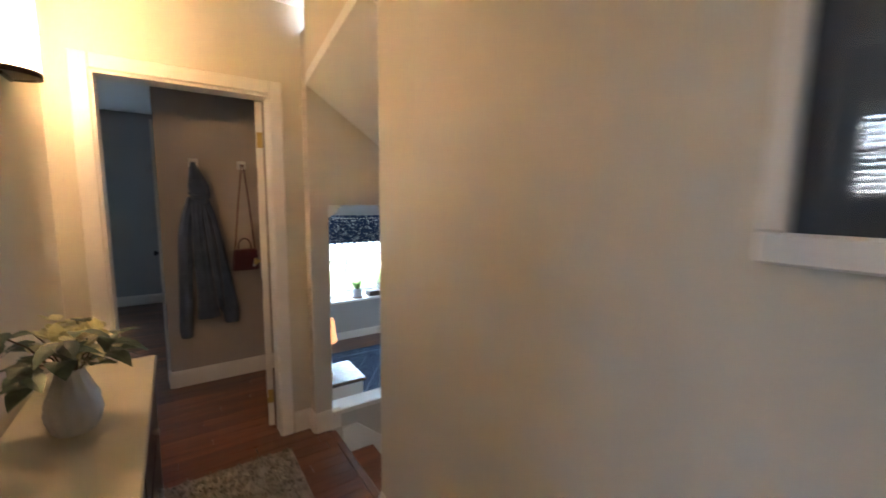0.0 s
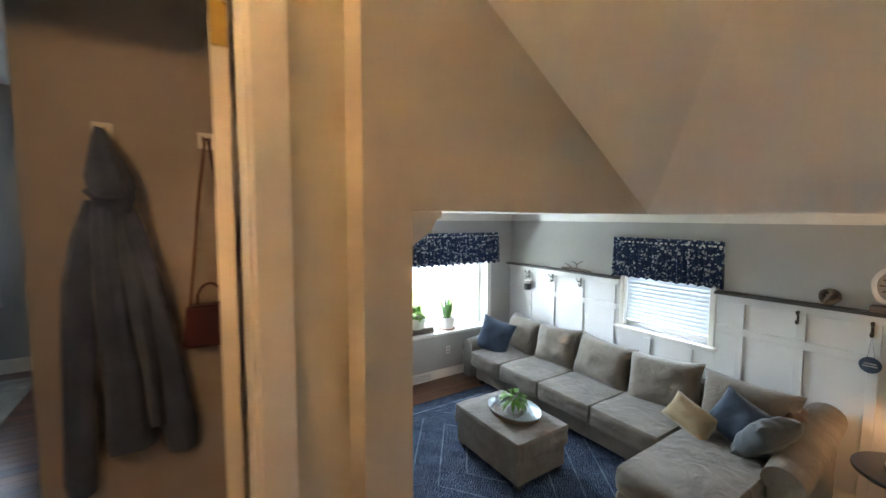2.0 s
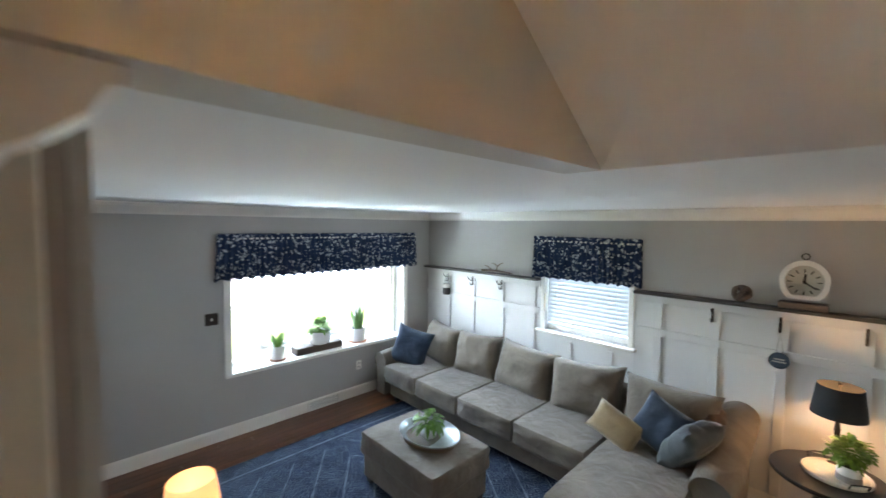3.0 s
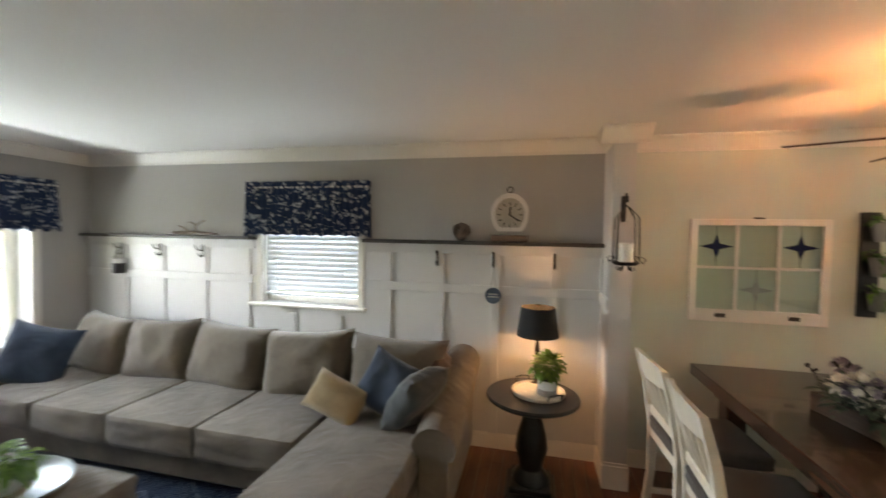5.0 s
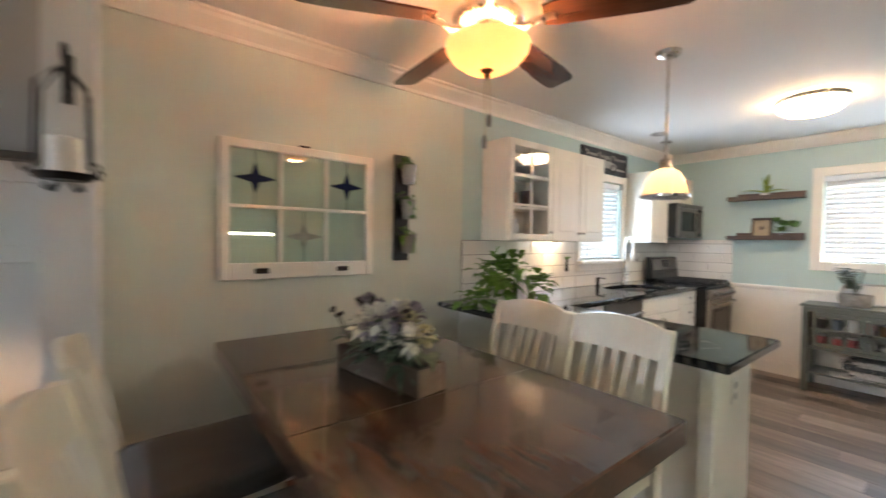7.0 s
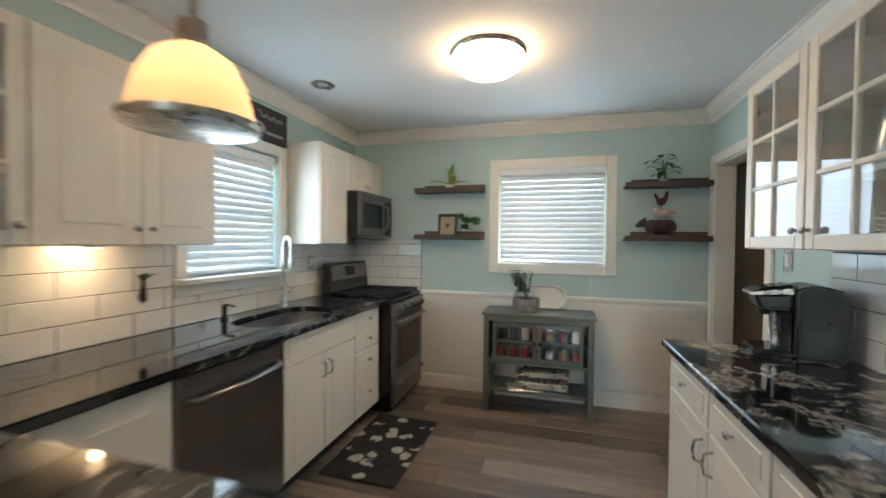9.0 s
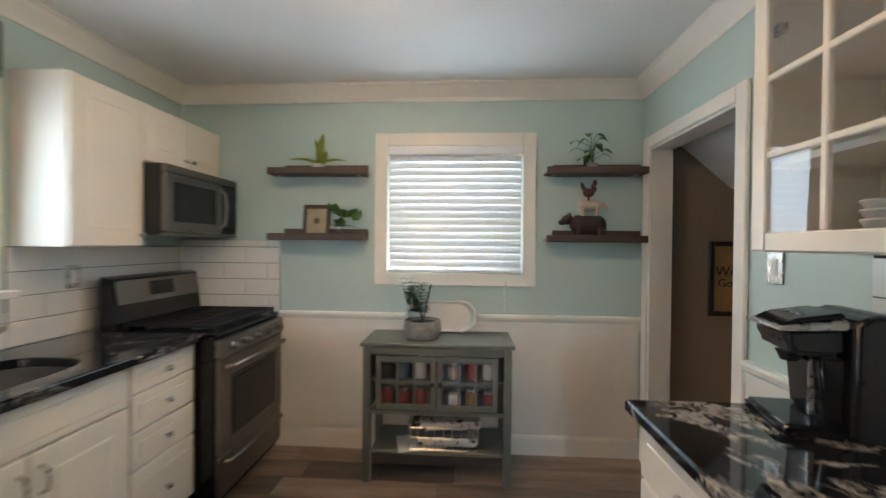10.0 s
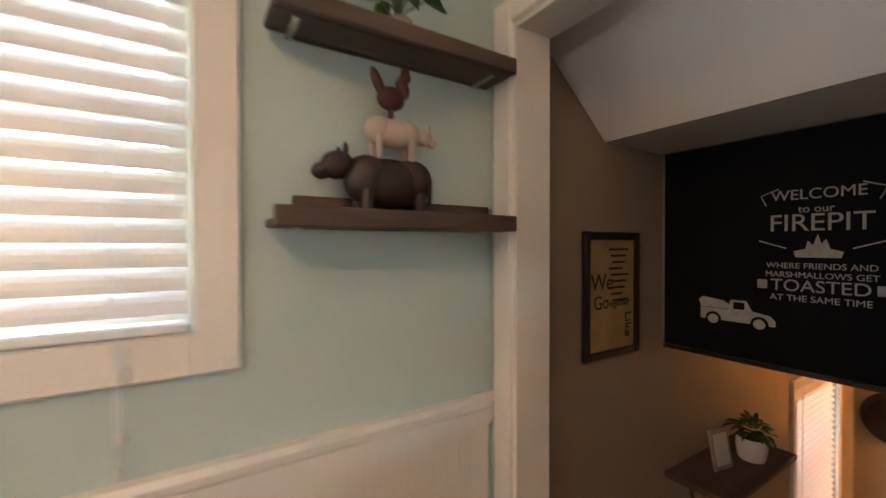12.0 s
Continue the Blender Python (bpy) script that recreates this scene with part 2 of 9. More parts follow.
def floral(name, ground, ink, scale=26.0, size=0.34):
    """Printed cloth: sprigs on a plain ground."""
    m, nt, b = nodes(name)
    v = coords(nt)
    wob = add(nt, "ShaderNodeTexNoise", Scale=30.0, Detail=3.0)
    nt.links.new(v, wob.inputs["Vector"])
    bent = mixed(nt, 0.05, v, wob.outputs["Color"], "ADD")
    vor = add(nt, "ShaderNodeTexVoronoi", Scale=scale, Randomness=1.0)
    nt.links.new(bent, vor.inputs["Vector"])
    sprig = math_node(nt, "LESS_THAN", vor.outputs["Distance"], size)
    pick = math_node(nt, "GREATER_THAN", noise_fac(nt, v, scale * 0.55, 3.0), 0.50)
    body = ramp(nt, noise_fac(nt, v, 7.0, 4.0), [(0.3, shade(ground, 0.75)), (0.7, shade(ground, 1.2))])
    nt.links.new(mixed(nt, math_node(nt, "MULTIPLY", sprig, pick), body, ink), b.inputs["Base Color"])
    b.inputs["Roughness"].default_value = 0.9
    b.inputs["Specular IOR Level"].default_value = 0.15
    bumped(nt, b, noise_fac(nt, v, 400.0, 2.0), 0.2, 0.002)
    return m


M = {
    "hall_wall": plain("hall_wall_paint", (0.66, 0.61, 0.51), 0.6, var=0.04, scale=1.2, fine=140, bump=0.10),
    "stair_wall": plain("stair_wall_paint", (0.58, 0.53, 0.46), 0.65, var=0.04, scale=1.2, fine=140, bump=0.10),
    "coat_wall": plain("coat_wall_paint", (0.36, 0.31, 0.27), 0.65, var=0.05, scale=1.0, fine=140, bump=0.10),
    "bedroom_wall": plain("bedroom_wall_paint", (0.38, 0.38, 0.37), 0.65, var=0.04, scale=1.0, fine=140, bump=0.10),
    "grey_wall": plain("grey_wall_paint", (0.44, 0.42, 0.395), 0.6, var=0.05, scale=1.0, fine=140, bump=0.10),
    "green_wall": plain("pale_green_wall_paint", (0.61, 0.645, 0.575), 0.55, var=0.04, scale=1.0, fine=140, bump=0.10),
    "aqua_wall": plain("aqua_wall_paint", (0.465, 0.60, 0.575), 0.55, var=0.04, scale=1.0, fine=140, bump=0.10),
    "brown_wall": plain("brown_wall_paint", (0.30, 0.235, 0.175), 0.65, var=0.05, scale=1.0, fine=140, bump=0.10),
    "ceiling": plain("ceiling_paint", (0.82, 0.81, 0.79), 0.8, var=0.03, scale=0.8, fine=160, bump=0.12),
    "panel": plain("panel_paint", (0.62, 0.61, 0.59), 0.45, var=0.04, scale=2.0, fine=110, bump=0.05),
    "trim": plain("white_trim_paint", (0.80, 0.765, 0.705), 0.35, var=0.04, scale=4.0, fine=120, bump=0.04),
    "cabinet": plain("white_cabinet_paint", (0.80, 0.75, 0.665), 0.38, var=0.03, scale=4.0, fine=120, bump=0.03),
    "slat": glow("blind_slat", (0, 0, 0), 0.0, (0.80, 0.84, 0.88), 0.05),
    "red_oak": wood("red_oak_floor", (0.085, 0.028, 0.014), (0.22, 0.082, 0.036), 0.28, "X", 7.0, 0.28, coat=0.25),
    "vinyl": wood("grey_vinyl_plank", (0.130, 0.092, 0.069), (0.32, 0.243, 0.19), 0.38, "X", 5.0, 0.45),
    "dark_oak": wood("dark_table_wood", (0.045, 0.021, 0.013), (0.115, 0.058, 0.036), 0.22, "X", 8.0, 0.12, coat=0.35),
    "shelf_wood": wood("stained_shelf_wood", (0.055, 0.032, 0.024), (0.135, 0.085, 0.064), 0.55, "X", 9.0, 0.15),
    "ledge_wood": wood("dark_ledge_wood", (0.030, 0.026, 0.024), (0.075, 0.066, 0.058), 0.5, "Y", 9.0, 0.1),
    "rustic": wood("rustic_wood", (0.06, 0.042, 0.032), (0.17, 0.125, 0.095), 0.7, "X", 12.0, 0.2, bump=0.25),
    "black_wood": plain("black_painted_wood", (0.014, 0.013, 0.013), 0.32, var=0.2, scale=8, bump=0.05),
    "cream_wood": plain("cream_chair_paint", (0.70, 0.645, 0.54), 0.4, var=0.06, scale=7, bump=0.04),
    "seat_brown": cloth("dark_seat_cloth", (0.050, 0.042, 0.036), (0.085, 0.072, 0.062)),
    "sofa": cloth("greige_sofa_cloth", (0.150, 0.124, 0.098), (0.205, 0.171, 0.136), 420.0, 4.0, crease=1.0),
    "navy_cloth": cloth("navy_pillow_cloth", (0.020, 0.034, 0.060), (0.045, 0.070, 0.105), crease=1.0),
    "blue_cloth": cloth("blue_pillow_cloth", (0.032, 0.050, 0.080), (0.060, 0.086, 0.125), crease=1.0),
    "slate_cloth": cloth("slate_pillow_cloth", (0.050, 0.058, 0.062), (0.090, 0.100, 0.104), crease=1.0),
    "tan_cloth": cloth("tan_pillow_cloth", (0.27, 0.19, 0.105), (0.36, 0.265, 0.155), crease=1.0),
    "coat_cloth": cloth("grey_coat_cloth", (0.036, 0.052, 0.086), (0.072, 0.098, 0.150), 300.0, 7.0, 0.5),
    "sheer": None,
    "red_leather": plain("dark_red_leather", (0.060, 0.008, 0.013), 0.38, var=0.15, scale=10, bump=0.15, fine=200),
    "brass": plain("brass", (0.55, 0.38, 0.14), 0.3, 1.0, var=0.12, scale=14),
    "steel": plain("brushed_steel", (0.25, 0.235, 0.22), 0.30, 1.0, var=0.08, scale=5, fine=260),
    "nickel": plain("satin_nickel", (0.55, 0.52, 0.48), 0.28, 1.0, var=0.08, scale=10),
    "bronze": plain("dark_bronze", (0.045, 0.034, 0.027), 0.4, 0.8, var=0.2, scale=12),
    "iron": plain("black_iron", (0.016, 0.015, 0.015), 0.5, 0.3, var=0.2, scale=14),
    "galvanised": plain("galvanised_metal", (0.46, 0.50, 0.51), 0.35, 0.9, var=0.2, scale=9),
    "black_gloss": plain("black_enamel", (0.008, 0.008, 0.009), 0.12, var=0.1, scale=6, bump=0.0),
    "black_plastic": plain("black_plastic", (0.014, 0.014, 0.015), 0.3, var=0.1, scale=8, bump=0.03),
    "dark_glass": plain("dark_oven_glass", (0.010, 0.010, 0.011), 0.05, var=0.05, bump=0.0),
    "granite": granite("black_granite"),
    "granite_swirl": granite("black_granite_with_swirls", 0.10),
    "tile": plain("white_glazed_tile", (0.76, 0.74, 0.70), 0.12, var=0.04, scale=5, bump=0.02, fine=30),
    "grout": plain("dark_grout", (0.055, 0.045, 0.042), 0.85, var=0.2, scale=30),
    "basin": plain("brushed_basin_steel", (0.27, 0.265, 0.26), 0.36, 1.0, var=0.12, scale=14, bump=0.05),
    "sage": plain("sage_console_paint", (0.115, 0.125, 0.105), 0.42, var=0.06, scale=6, bump=0.04),
    "white_ceramic": plain("white_ceramic", (0.72, 0.70, 0.66), 0.25, var=0.05, scale=8, bump=0.02),
    "stone_pot": plain("speckled_stone_pot", (0.33, 0.30, 0.27), 0.75, var=0.35, scale=22, bump=0.3, fine=70),
    "terracotta": plain("terracotta", (0.33, 0.15, 0.085), 0.8, var=0.15, scale=12),
    "soil": plain("potting_soil", (0.022, 0.016, 0.012), 0.95, var=0.4, scale=60, bump=0.8, fine=160, dist=0.01),
    "leaf": leafy("green_leaf", (0.030, 0.085, 0.020), (0.085, 0.19, 0.042)),
    "leaf_deep": leafy("deep_green_leaf", (0.020, 0.048, 0.026), (0.062, 0.105, 0.060)),
    "leaf_bright": leafy("bright_leaf", (0.060, 0.15, 0.024), (0.16, 0.30, 0.055)),
    "leaf_dusty": leafy("dusty_leaf", (0.045, 0.070, 0.050), (0.13, 0.17, 0.12)),
    "leaf_lime": leafy("lime_leaf", (0.24, 0.33, 0.035), (0.42, 0.50, 0.10)),
    "petal_cream": leafy("cream_petal", (0.50, 0.47, 0.28), (0.68, 0.65, 0.44)),
    "petal_white": leafy("white_petal", (0.62, 0.60, 0.54), (0.80, 0.78, 0.74)),
    "petal_mauve": leafy("mauve_petal", (0.20, 0.16, 0.22), (0.36, 0.31, 0.38)),
    "stem": plain("brown_stem", (0.085, 0.062, 0.036), 0.8, var=0.2, scale=20),
    "rug": rug_blue("blue_persian_rug"),
    "valance": floral("navy_floral_cloth", (0.026, 0.044, 0.092), (0.50, 0.53, 0.56), 29.0, 0.42),
    "mat": floral("floral_kitchen_mat", (0.030, 0.026, 0.024), (0.44, 0.40, 0.34), 9.0, 0.40),
    "glass": clear_glass("window_glass"),
    "old_glass": clear_glass("old_sash_glass", (0.86, 0.92, 0.88), 0.3),
    "lamp_black": plain("black_lamp_shade", (0.010, 0.010, 0.011), 0.85, var=0.15, scale=14, bump=0.2, fine=260),
    "sconce_glow": glow("sconce_glass", (1.0, 0.66, 0.30), 0.3),
    "bowl_glow": glow("amber_bowl_glass", (1.0, 0.45, 0.12), 0.05, (0.72, 0.55, 0.40), 0.16),
    "pendant_glow": glow("pendant_glass", (1.0, 0.58, 0.24), 0.05, (0.56, 0.47, 0.38), 0.36),
    "dome_glow": glow("dome_glass", (1.0, 0.76, 0.47), 4.6),
    "peach_glow": glow("peach_lamp_shade", (1.0, 0.55, 0.25), 0.08, (0.85, 0.6, 0.42)),
    "lawn": plain("lawn", (0.10, 0.16, 0.05), 0.95, var=0.3, scale=1.5, fine=20),
    "asphalt": plain("asphalt", (0.09, 0.09, 0.09), 0.9, var=0.2, scale=2, fine=40),
    "sign_black": plain("chalkboard_paint", (0.006, 0.006, 0.007), 0.75, var=0.2, scale=4, bump=0.06, spec=0.12),
    "sign_slate": plain("slate_sign_paint", (0.020, 0.022, 0.028), 0.6, var=0.2, scale=4, bump=0.06),
    "chalk": plain("chalk_white_print", (0.38, 0.365, 0.34), 0.8, var=0.2, scale=30),
    "parchment": plain("parchment_print", (0.44, 0.28, 0.125), 0.7, var=0.3, scale=7),
    "ink": plain("brown_ink", (0.022, 0.014, 0.010), 0.8, var=0.1, scale=20),
    "blue_glass": plain("blue_stained_glass", (0.010, 0.014, 0.055), 0.12, var=0.2, scale=16, bump=0.1),
    "clear_lead": plain("clear_bevelled_glass", (0.30, 0.33, 0.30), 0.1, var=0.2, scale=16, bump=0.1),
}

# ---- building helpers ----


def box(bm, x0, y0, z0, x1, y1, z1, bevel=0.0, seg=1):
    """Adds an upright box, its edges rounded by bevel."""
    vs = [bm.verts.new((x, y, z)) for z in (z0, z1) for y in (y0, y1) for x in (x0, x1)]
    fs = [bm.faces.new([vs[i] for i in f]) for f in ((0, 2, 3, 1), (4, 5, 7, 6), (0, 1, 5, 4), (1, 3, 7, 5), (3, 2, 6, 7), (2, 0, 4, 6))]
    if bevel:
        es = list({e for f in fs for e in f.edges})
        bmesh.ops.bevel(bm, geom=es, offset=bevel, segments=seg, affect="EDGES", profile=0.5)
    return bm


def boxes(*rows, bevel=0.0):
    bm = bmesh.new()
    for r in rows:
        box(bm, *r, bevel=bevel)
    return bm


def lathe(bm, profile, seg=28, at=(0, 0, 0), tilt=None):
    """Turns a profile of (radius, height) about the z axis."""
    rings = []
    for r, z in profile:
        ring = []
        for i in range(seg):
            a = 2 * math.pi * i / seg
            p = Vector((r * math.cos(a), r * math.sin(a), z))
            if tilt is not None:
                p = tilt @ p
            ring.append(bm.verts.new(p + Vector(at)))
        rings.append(ring)
    for a, b in zip(rings, rings[1:]):
        for i in range(seg):
            bm.faces.new((a[i], a[(i + 1) % seg], b[(i + 1) % seg], b[i]))
    if profile[0][0] > 0.001:
        bm.faces.new(rings[0][::-1])
    if profile[-1][0] > 0.001:
        bm.faces.new(rings[-1])
    return bm


def open_lathe(bm, profile, seg=28, at=(0, 0, 0)):
    """As lathe, with no end caps."""
    rings = [[bm.verts.new((at[0] + r * math.cos(2 * math.pi * i / seg), at[1] + r * math.sin(2 * math.pi * i / seg), at[2] + z)) for i in range(seg)] for r, z in profile]
    for a, b in zip(rings, rings[1:]):
        for i in range(seg):
            bm.faces.new((a[i], a[(i + 1) % seg], b[(i + 1) % seg], b[i]))
    return bm


def tube(bm, pts, r, seg=8, taper=1.0):
    """A round bar along a line of points."""
    pts = [Vector(p) for p in pts]
    rings, up = [], Vector((0.31, 0.17, 0.93))
    for i, p in enumerate(pts):
        d = (pts[min(i + 1, len(pts) - 1)] - pts[max(i - 1, 0)]).normalized()
        if abs(d.dot(up)) > 0.95:
            up = Vector((0.9, 0.3, 0.1))
        u = d.cross(up).normalized()
        w = d.cross(u)
        k = r * (1 + (taper - 1) * i / max(1, len(pts) - 1))
        rings.append([bm.verts.new(p + k * (math.cos(2 * math.pi * j / seg) * u + math.sin(2 * math.pi * j / seg) * w)) for j in range(seg)])
    for a, b in zip(rings, rings[1:]):
        for j in range(seg):
            bm.faces.new((a[j], a[(j + 1) % seg], b[(j + 1) % seg], b[j]))
    bm.faces.new(rings[0][::-1])
    bm.faces.new(rings[-1])
    return bm


def prism(bm, outline, depth, m=None):
    """An outline in the local x-y plane pushed out along z, then placed by m."""
    m = m or Matrix()
    a = [bm.verts.new(m @ Vector((x, y, 0))) for x, y in outline]
    b = [bm.verts.new(m @ Vector((x, y, depth))) for x, y in outline]
    n = len(a)
    bm.faces.new(a[::-1])
    bm.faces.new(b)
    for i in range(n):
        bm.faces.new((a[i], a[(i + 1) % n], b[(i + 1) % n], b[i]))
    return bm


def cushion(bm, sx, sy, sz, m=None, n=10, power=3.2, sag=0.0, seed=0, soft=0.0):
    """A stuffed block: rounded, fuller in the middle, slightly uneven."""
    m = m or Matrix()
    grid = {}

    def vert(i, j, k):
        key = (i, j, k)
        if key not in grid:
            p = Vector((2 * i / n - 1, 2 * j / n - 1, 2 * k / n - 1))
            q = max(abs(p.x) ** power + abs(p.y) ** power + abs(p.z) ** power, 1e-6) ** (1 / power)
            mx = max(abs(p.x), abs(p.y), abs(p.z))
            p = p * (0.55 + 0.45 * mx / q) if q else p
            wob = noise.noise(Vector((p.x * 1.7 + seed * 7.3, p.y * 1.7, p.z * 1.7))) * 0.05
            wob += soft * noise.noise(Vector((p.x * 3.1 + seed * 3.7, p.y * 3.1, p.z * 2.2)))
            z = p.z * (1 + 0.16 * (1 - p.x ** 2) * (1 - p.y ** 2) + wob) - sag * (1 - p.x ** 2) * (1 - p.y ** 2)
            grid[key] = bm.verts.new(m @ Vector((p.x * sx / 2 * (1 + wob * 0.5), p.y * sy / 2 * (1 + wob * 0.5), z * sz / 2)))
        return grid[key]

    for a in range(n):
        for b in range(n):
            for k in (0, n):
                q = [vert(a, b, k), vert(a + 1, b, k), vert(a + 1, b + 1, k), vert(a, b + 1, k)]
                bm.faces.new(q if k else q[::-1])
                q = [vert(a, k, b), vert(a + 1, k, b), vert(a + 1, k, b + 1), vert(a, k, b + 1)]
                bm.faces.new(q[::-1] if k else q)
                q = [vert(k, a, b), vert(k, a + 1, b), vert(k, a + 1, b + 1), vert(k, a, b + 1)]
                bm.faces.new(q if k else q[::-1])
    return bm


def pillow_mesh(bm, w, h, t, m=None, n=12, seed=0):
    """A throw pillow: flat at the seams, pointed corners, full middle; lies in x-y."""
    m = m or Matrix()
    rows = []
    for side in (1, -1):
        g = []
        for i in range(n + 1):
            row = []
            for j in range(n + 1):
                u, v = 2 * i / n - 1, 2 * j / n - 1
                pin = 1 - 0.10 * (1 - u * u) * abs(v) ** 3
                pin2 = 1 - 0.10 * (1 - v * v) * abs(u) ** 3
                f = ((1 - u ** 4) * (1 - v ** 4)) ** 0.55
                wob = 0.06 * noise.noise(Vector((u * 2 + seed * 5.1, v * 2, side)))
                row.append(bm.verts.new(m @ Vector((u * w / 2 * pin2, v * h / 2 * pin, side * t / 2 * f * (1 + wob * 3)))))
            g.append(row)
        rows.append(g)
    for s, g in enumerate(rows):
        for i in range(n):
            for j in range(n):
                q = (g[i][j], g[i + 1][j], g[i + 1][j + 1], g[i][j + 1])
                bm.faces.new(q if s == 0 else q[::-1])
    bmesh.ops.remove_doubles(bm, verts=bm.verts, dist=0.0004)
    return bm


def mesh_of(name, bm, mat, smooth=False):
    me = bpy.data.meshes.new(name)
    if smooth:
        for f in bm.faces:
            f.smooth = True
    bm.to_mesh(me)
    bm.free()
    for mm in (mat if isinstance(mat, (list, tuple)) else [mat]):
        me.materials.append(mm)
    if smooth:
        me.set_sharp_from_angle(angle=radians(42))
    return me


def part(name, bm, mat, parent, label="", smooth=False, m=None):
    """One mesh object under a thing or a part, in that parent's own axes."""
    ob = new(name, mesh_of(name, bm, mat, smooth))
    ob.parent = parent
    if m is not None:
        ob.matrix_basis = m
    return tagged(ob, label)


def piece(name, me, parent, m):
    """An object of its own on a shared mesh."""
    ob = new(name, me)
    ob.parent = parent
    ob.matrix_basis = m
    return ob


def thing(name, m, label, category, group=""):
    ob = new(name)
    ob.empty_display_size = 0.05
    ob.matrix_basis = m
    return tagged(ob, label, category, group)


def solid(name, bm, mat, label, category, group="", smooth=False, m=None):
    """A thing that is one mesh."""
    ob = new(name, mesh_of(name, bm, mat, smooth))
    if m is not None:
        ob.matrix_basis = m
    return tagged(ob, label, category, group)


def setting(name, bm, mat, label, category="wall", smooth=False):
    ob = new(name, mesh_of(name, bm, mat, smooth))
    return tagged(ob, label, category, kind="structure")


def walled(bm, axis, a, b, u0, u1, z0, z1, holes=()):
    """A wall between a and b across its axis, from u0 to u1, with holes (u0, u1, z0, z1) through it."""
    us = sorted({u0, u1, *[h[0] for h in holes], *[h[1] for h in holes]})
    zs = sorted({z0, z1, *[h[2] for h in holes], *[h[3] for h in holes]})

    def solid_at(u, z):
        return u0 <= u <= u1 and z0 <= z <= z1 and not any(h[0] < u < h[1] and h[2] < z < h[3] for h in holes)

    def quad(p):
        bm.faces.new([bm.verts.new((q[0], q[1], q[2]) if axis == "x" else (q[1], q[0], q[2])) for q in p])

    cells = [(us[i], us[i + 1], zs[j], zs[j + 1]) for i in range(len(us) - 1) for j in range(len(zs) - 1)]
    for ua, ub, za, zb in cells:
        um, zm = (ua + ub) / 2, (za + zb) / 2
        if not solid_at(um, zm):
            continue
        quad(((a, ua, za), (a, ub, za), (a, ub, zb), (a, ua, zb)))
        quad(((b, ua, za), (b, ua, zb), (b, ub, zb), (b, ub, za)))
        for du, dz, e in ((-1, 0, ((ua, za), (ua, zb))), (1, 0, ((ub, za), (ub, zb))), (0, -1, ((ua, za), (ub, za))), (0, 1, ((ua, zb), (ub, zb)))):
            un = (ua - 1e-4) if du < 0 else (ub + 1e-4) if du > 0 else um
            zn = (za - 1e-4) if dz < 0 else (zb + 1e-4) if dz > 0 else zm
            if not solid_at(un, zn):
                (p, q), (r, s) = e
                quad(((a, p, q), (b, p, q), (b, r, s), (a, r, s)))
    bmesh.ops.recalc_face_normals(bm, faces=bm.faces)
    return bm


def run_profile(bm, outline, p, q, inward):
    """A moulding: outline points (out, up) carried from p to q, out along inward."""
    p, q, n = Vector(p), Vector(q), Vector(inward)
    a = [bm.verts.new(p + n * o + Vector((0, 0, u))) for o, u in outline]
    b = [bm.verts.new(q + n * o + Vector((0, 0, u))) for o, u in outline]
    k = len(a)
    bm.faces.new(a)
    bm.faces.new(b[::-1])
    for i in range(k):
        bm.faces.new((a[i], b[i], b[(i + 1) % k], a[(i + 1) % k]))
    bmesh.ops.recalc_face_normals(bm, faces=bm.faces)
    return bm


# ---- the shell ----
CEIL, UP, UPC = 2.41, 0.93, 3.48
EX, NY, SY, WX = 4.83, 6.40, -4.0, 1.75
LWIN = (3.47, 4.40, 1.06, 2.0)
KWIN = (-2.86, -2.12, 1.16, 1.96)
SWIN = (2.515, 3.40, 1.18, 2.01)
BAY = (2.08, 4.33, 0.66, 2.02)

setting("wall_living_east", walled(bmesh.new(), "x", EX, EX + 0.2, 1.46, NY + 0.2, -0.1, CEIL, [LWIN]), M["grey_wall"], "grey painted living room wall with a white board-and-batten lower part")
setting("wall_dining_east", walled(bmesh.new(), "x", EX, EX + 0.2, -0.62, 1.459, -0.1, CEIL), M["green_wall"], "pale green painted dining room wall")
setting("wall_kitchen_east", walled(bmesh.new(), "x", EX, EX + 0.2, SY - 0.2, -0.621, -0.1, CEIL, [KWIN]), M["aqua_wall"], "aqua painted kitchen wall above white tile")
setting("wall_living_north", walled(bmesh.new(), "y", NY, NY + 0.2, 0.82, EX - 0.001, -0.1, CEIL, [BAY]), M["grey_wall"], "grey painted living room wall with a bay window")
setting("wall_kitchen_south", walled(bmesh.new(), "y", SY - 0.2, SY, WX - 0.06, EX - 0.001, -0.1, CEIL, [SWIN]), M["aqua_wall"], "aqua painted kitchen wall over white wainscot")
setting("wall_kitchen_west", walled(bmesh.new(), "x", WX - 0.12, WX, SY + 0.001, 1.399, -0.1, CEIL, [(-3.90, -3.11, -0.2, 1.97)]), M["aqua_wall"], "aqua painted kitchen wall with a cased doorway")
setting("wall_living_west", walled(bmesh.new(), "x", 0.8205, 0.84, 2.591, NY - 0.001, -0.1, CEIL), M["grey_wall"], "grey painted living room wall beside the stairs")
bm = bmesh.new()
box(bm, 1.66, 1.40, CEIL, EX - 0.001, 2.469, CEIL + 0.1)
box(bm, 0.8405, 2.591, CEIL, EX - 0.001, NY - 0.001, CEIL + 0.1)
box(bm, 0.80, 2.4695, CEIL, EX - 0.001, 2.5905, CEIL + 0.1)
box(bm, WX + 0.001, SY + 0.001, CEIL, EX - 0.001, 1.399, CEIL + 0.1)
setting("ceiling_main", bm, M["ceiling"], "white painted flat ceiling", "ceiling")

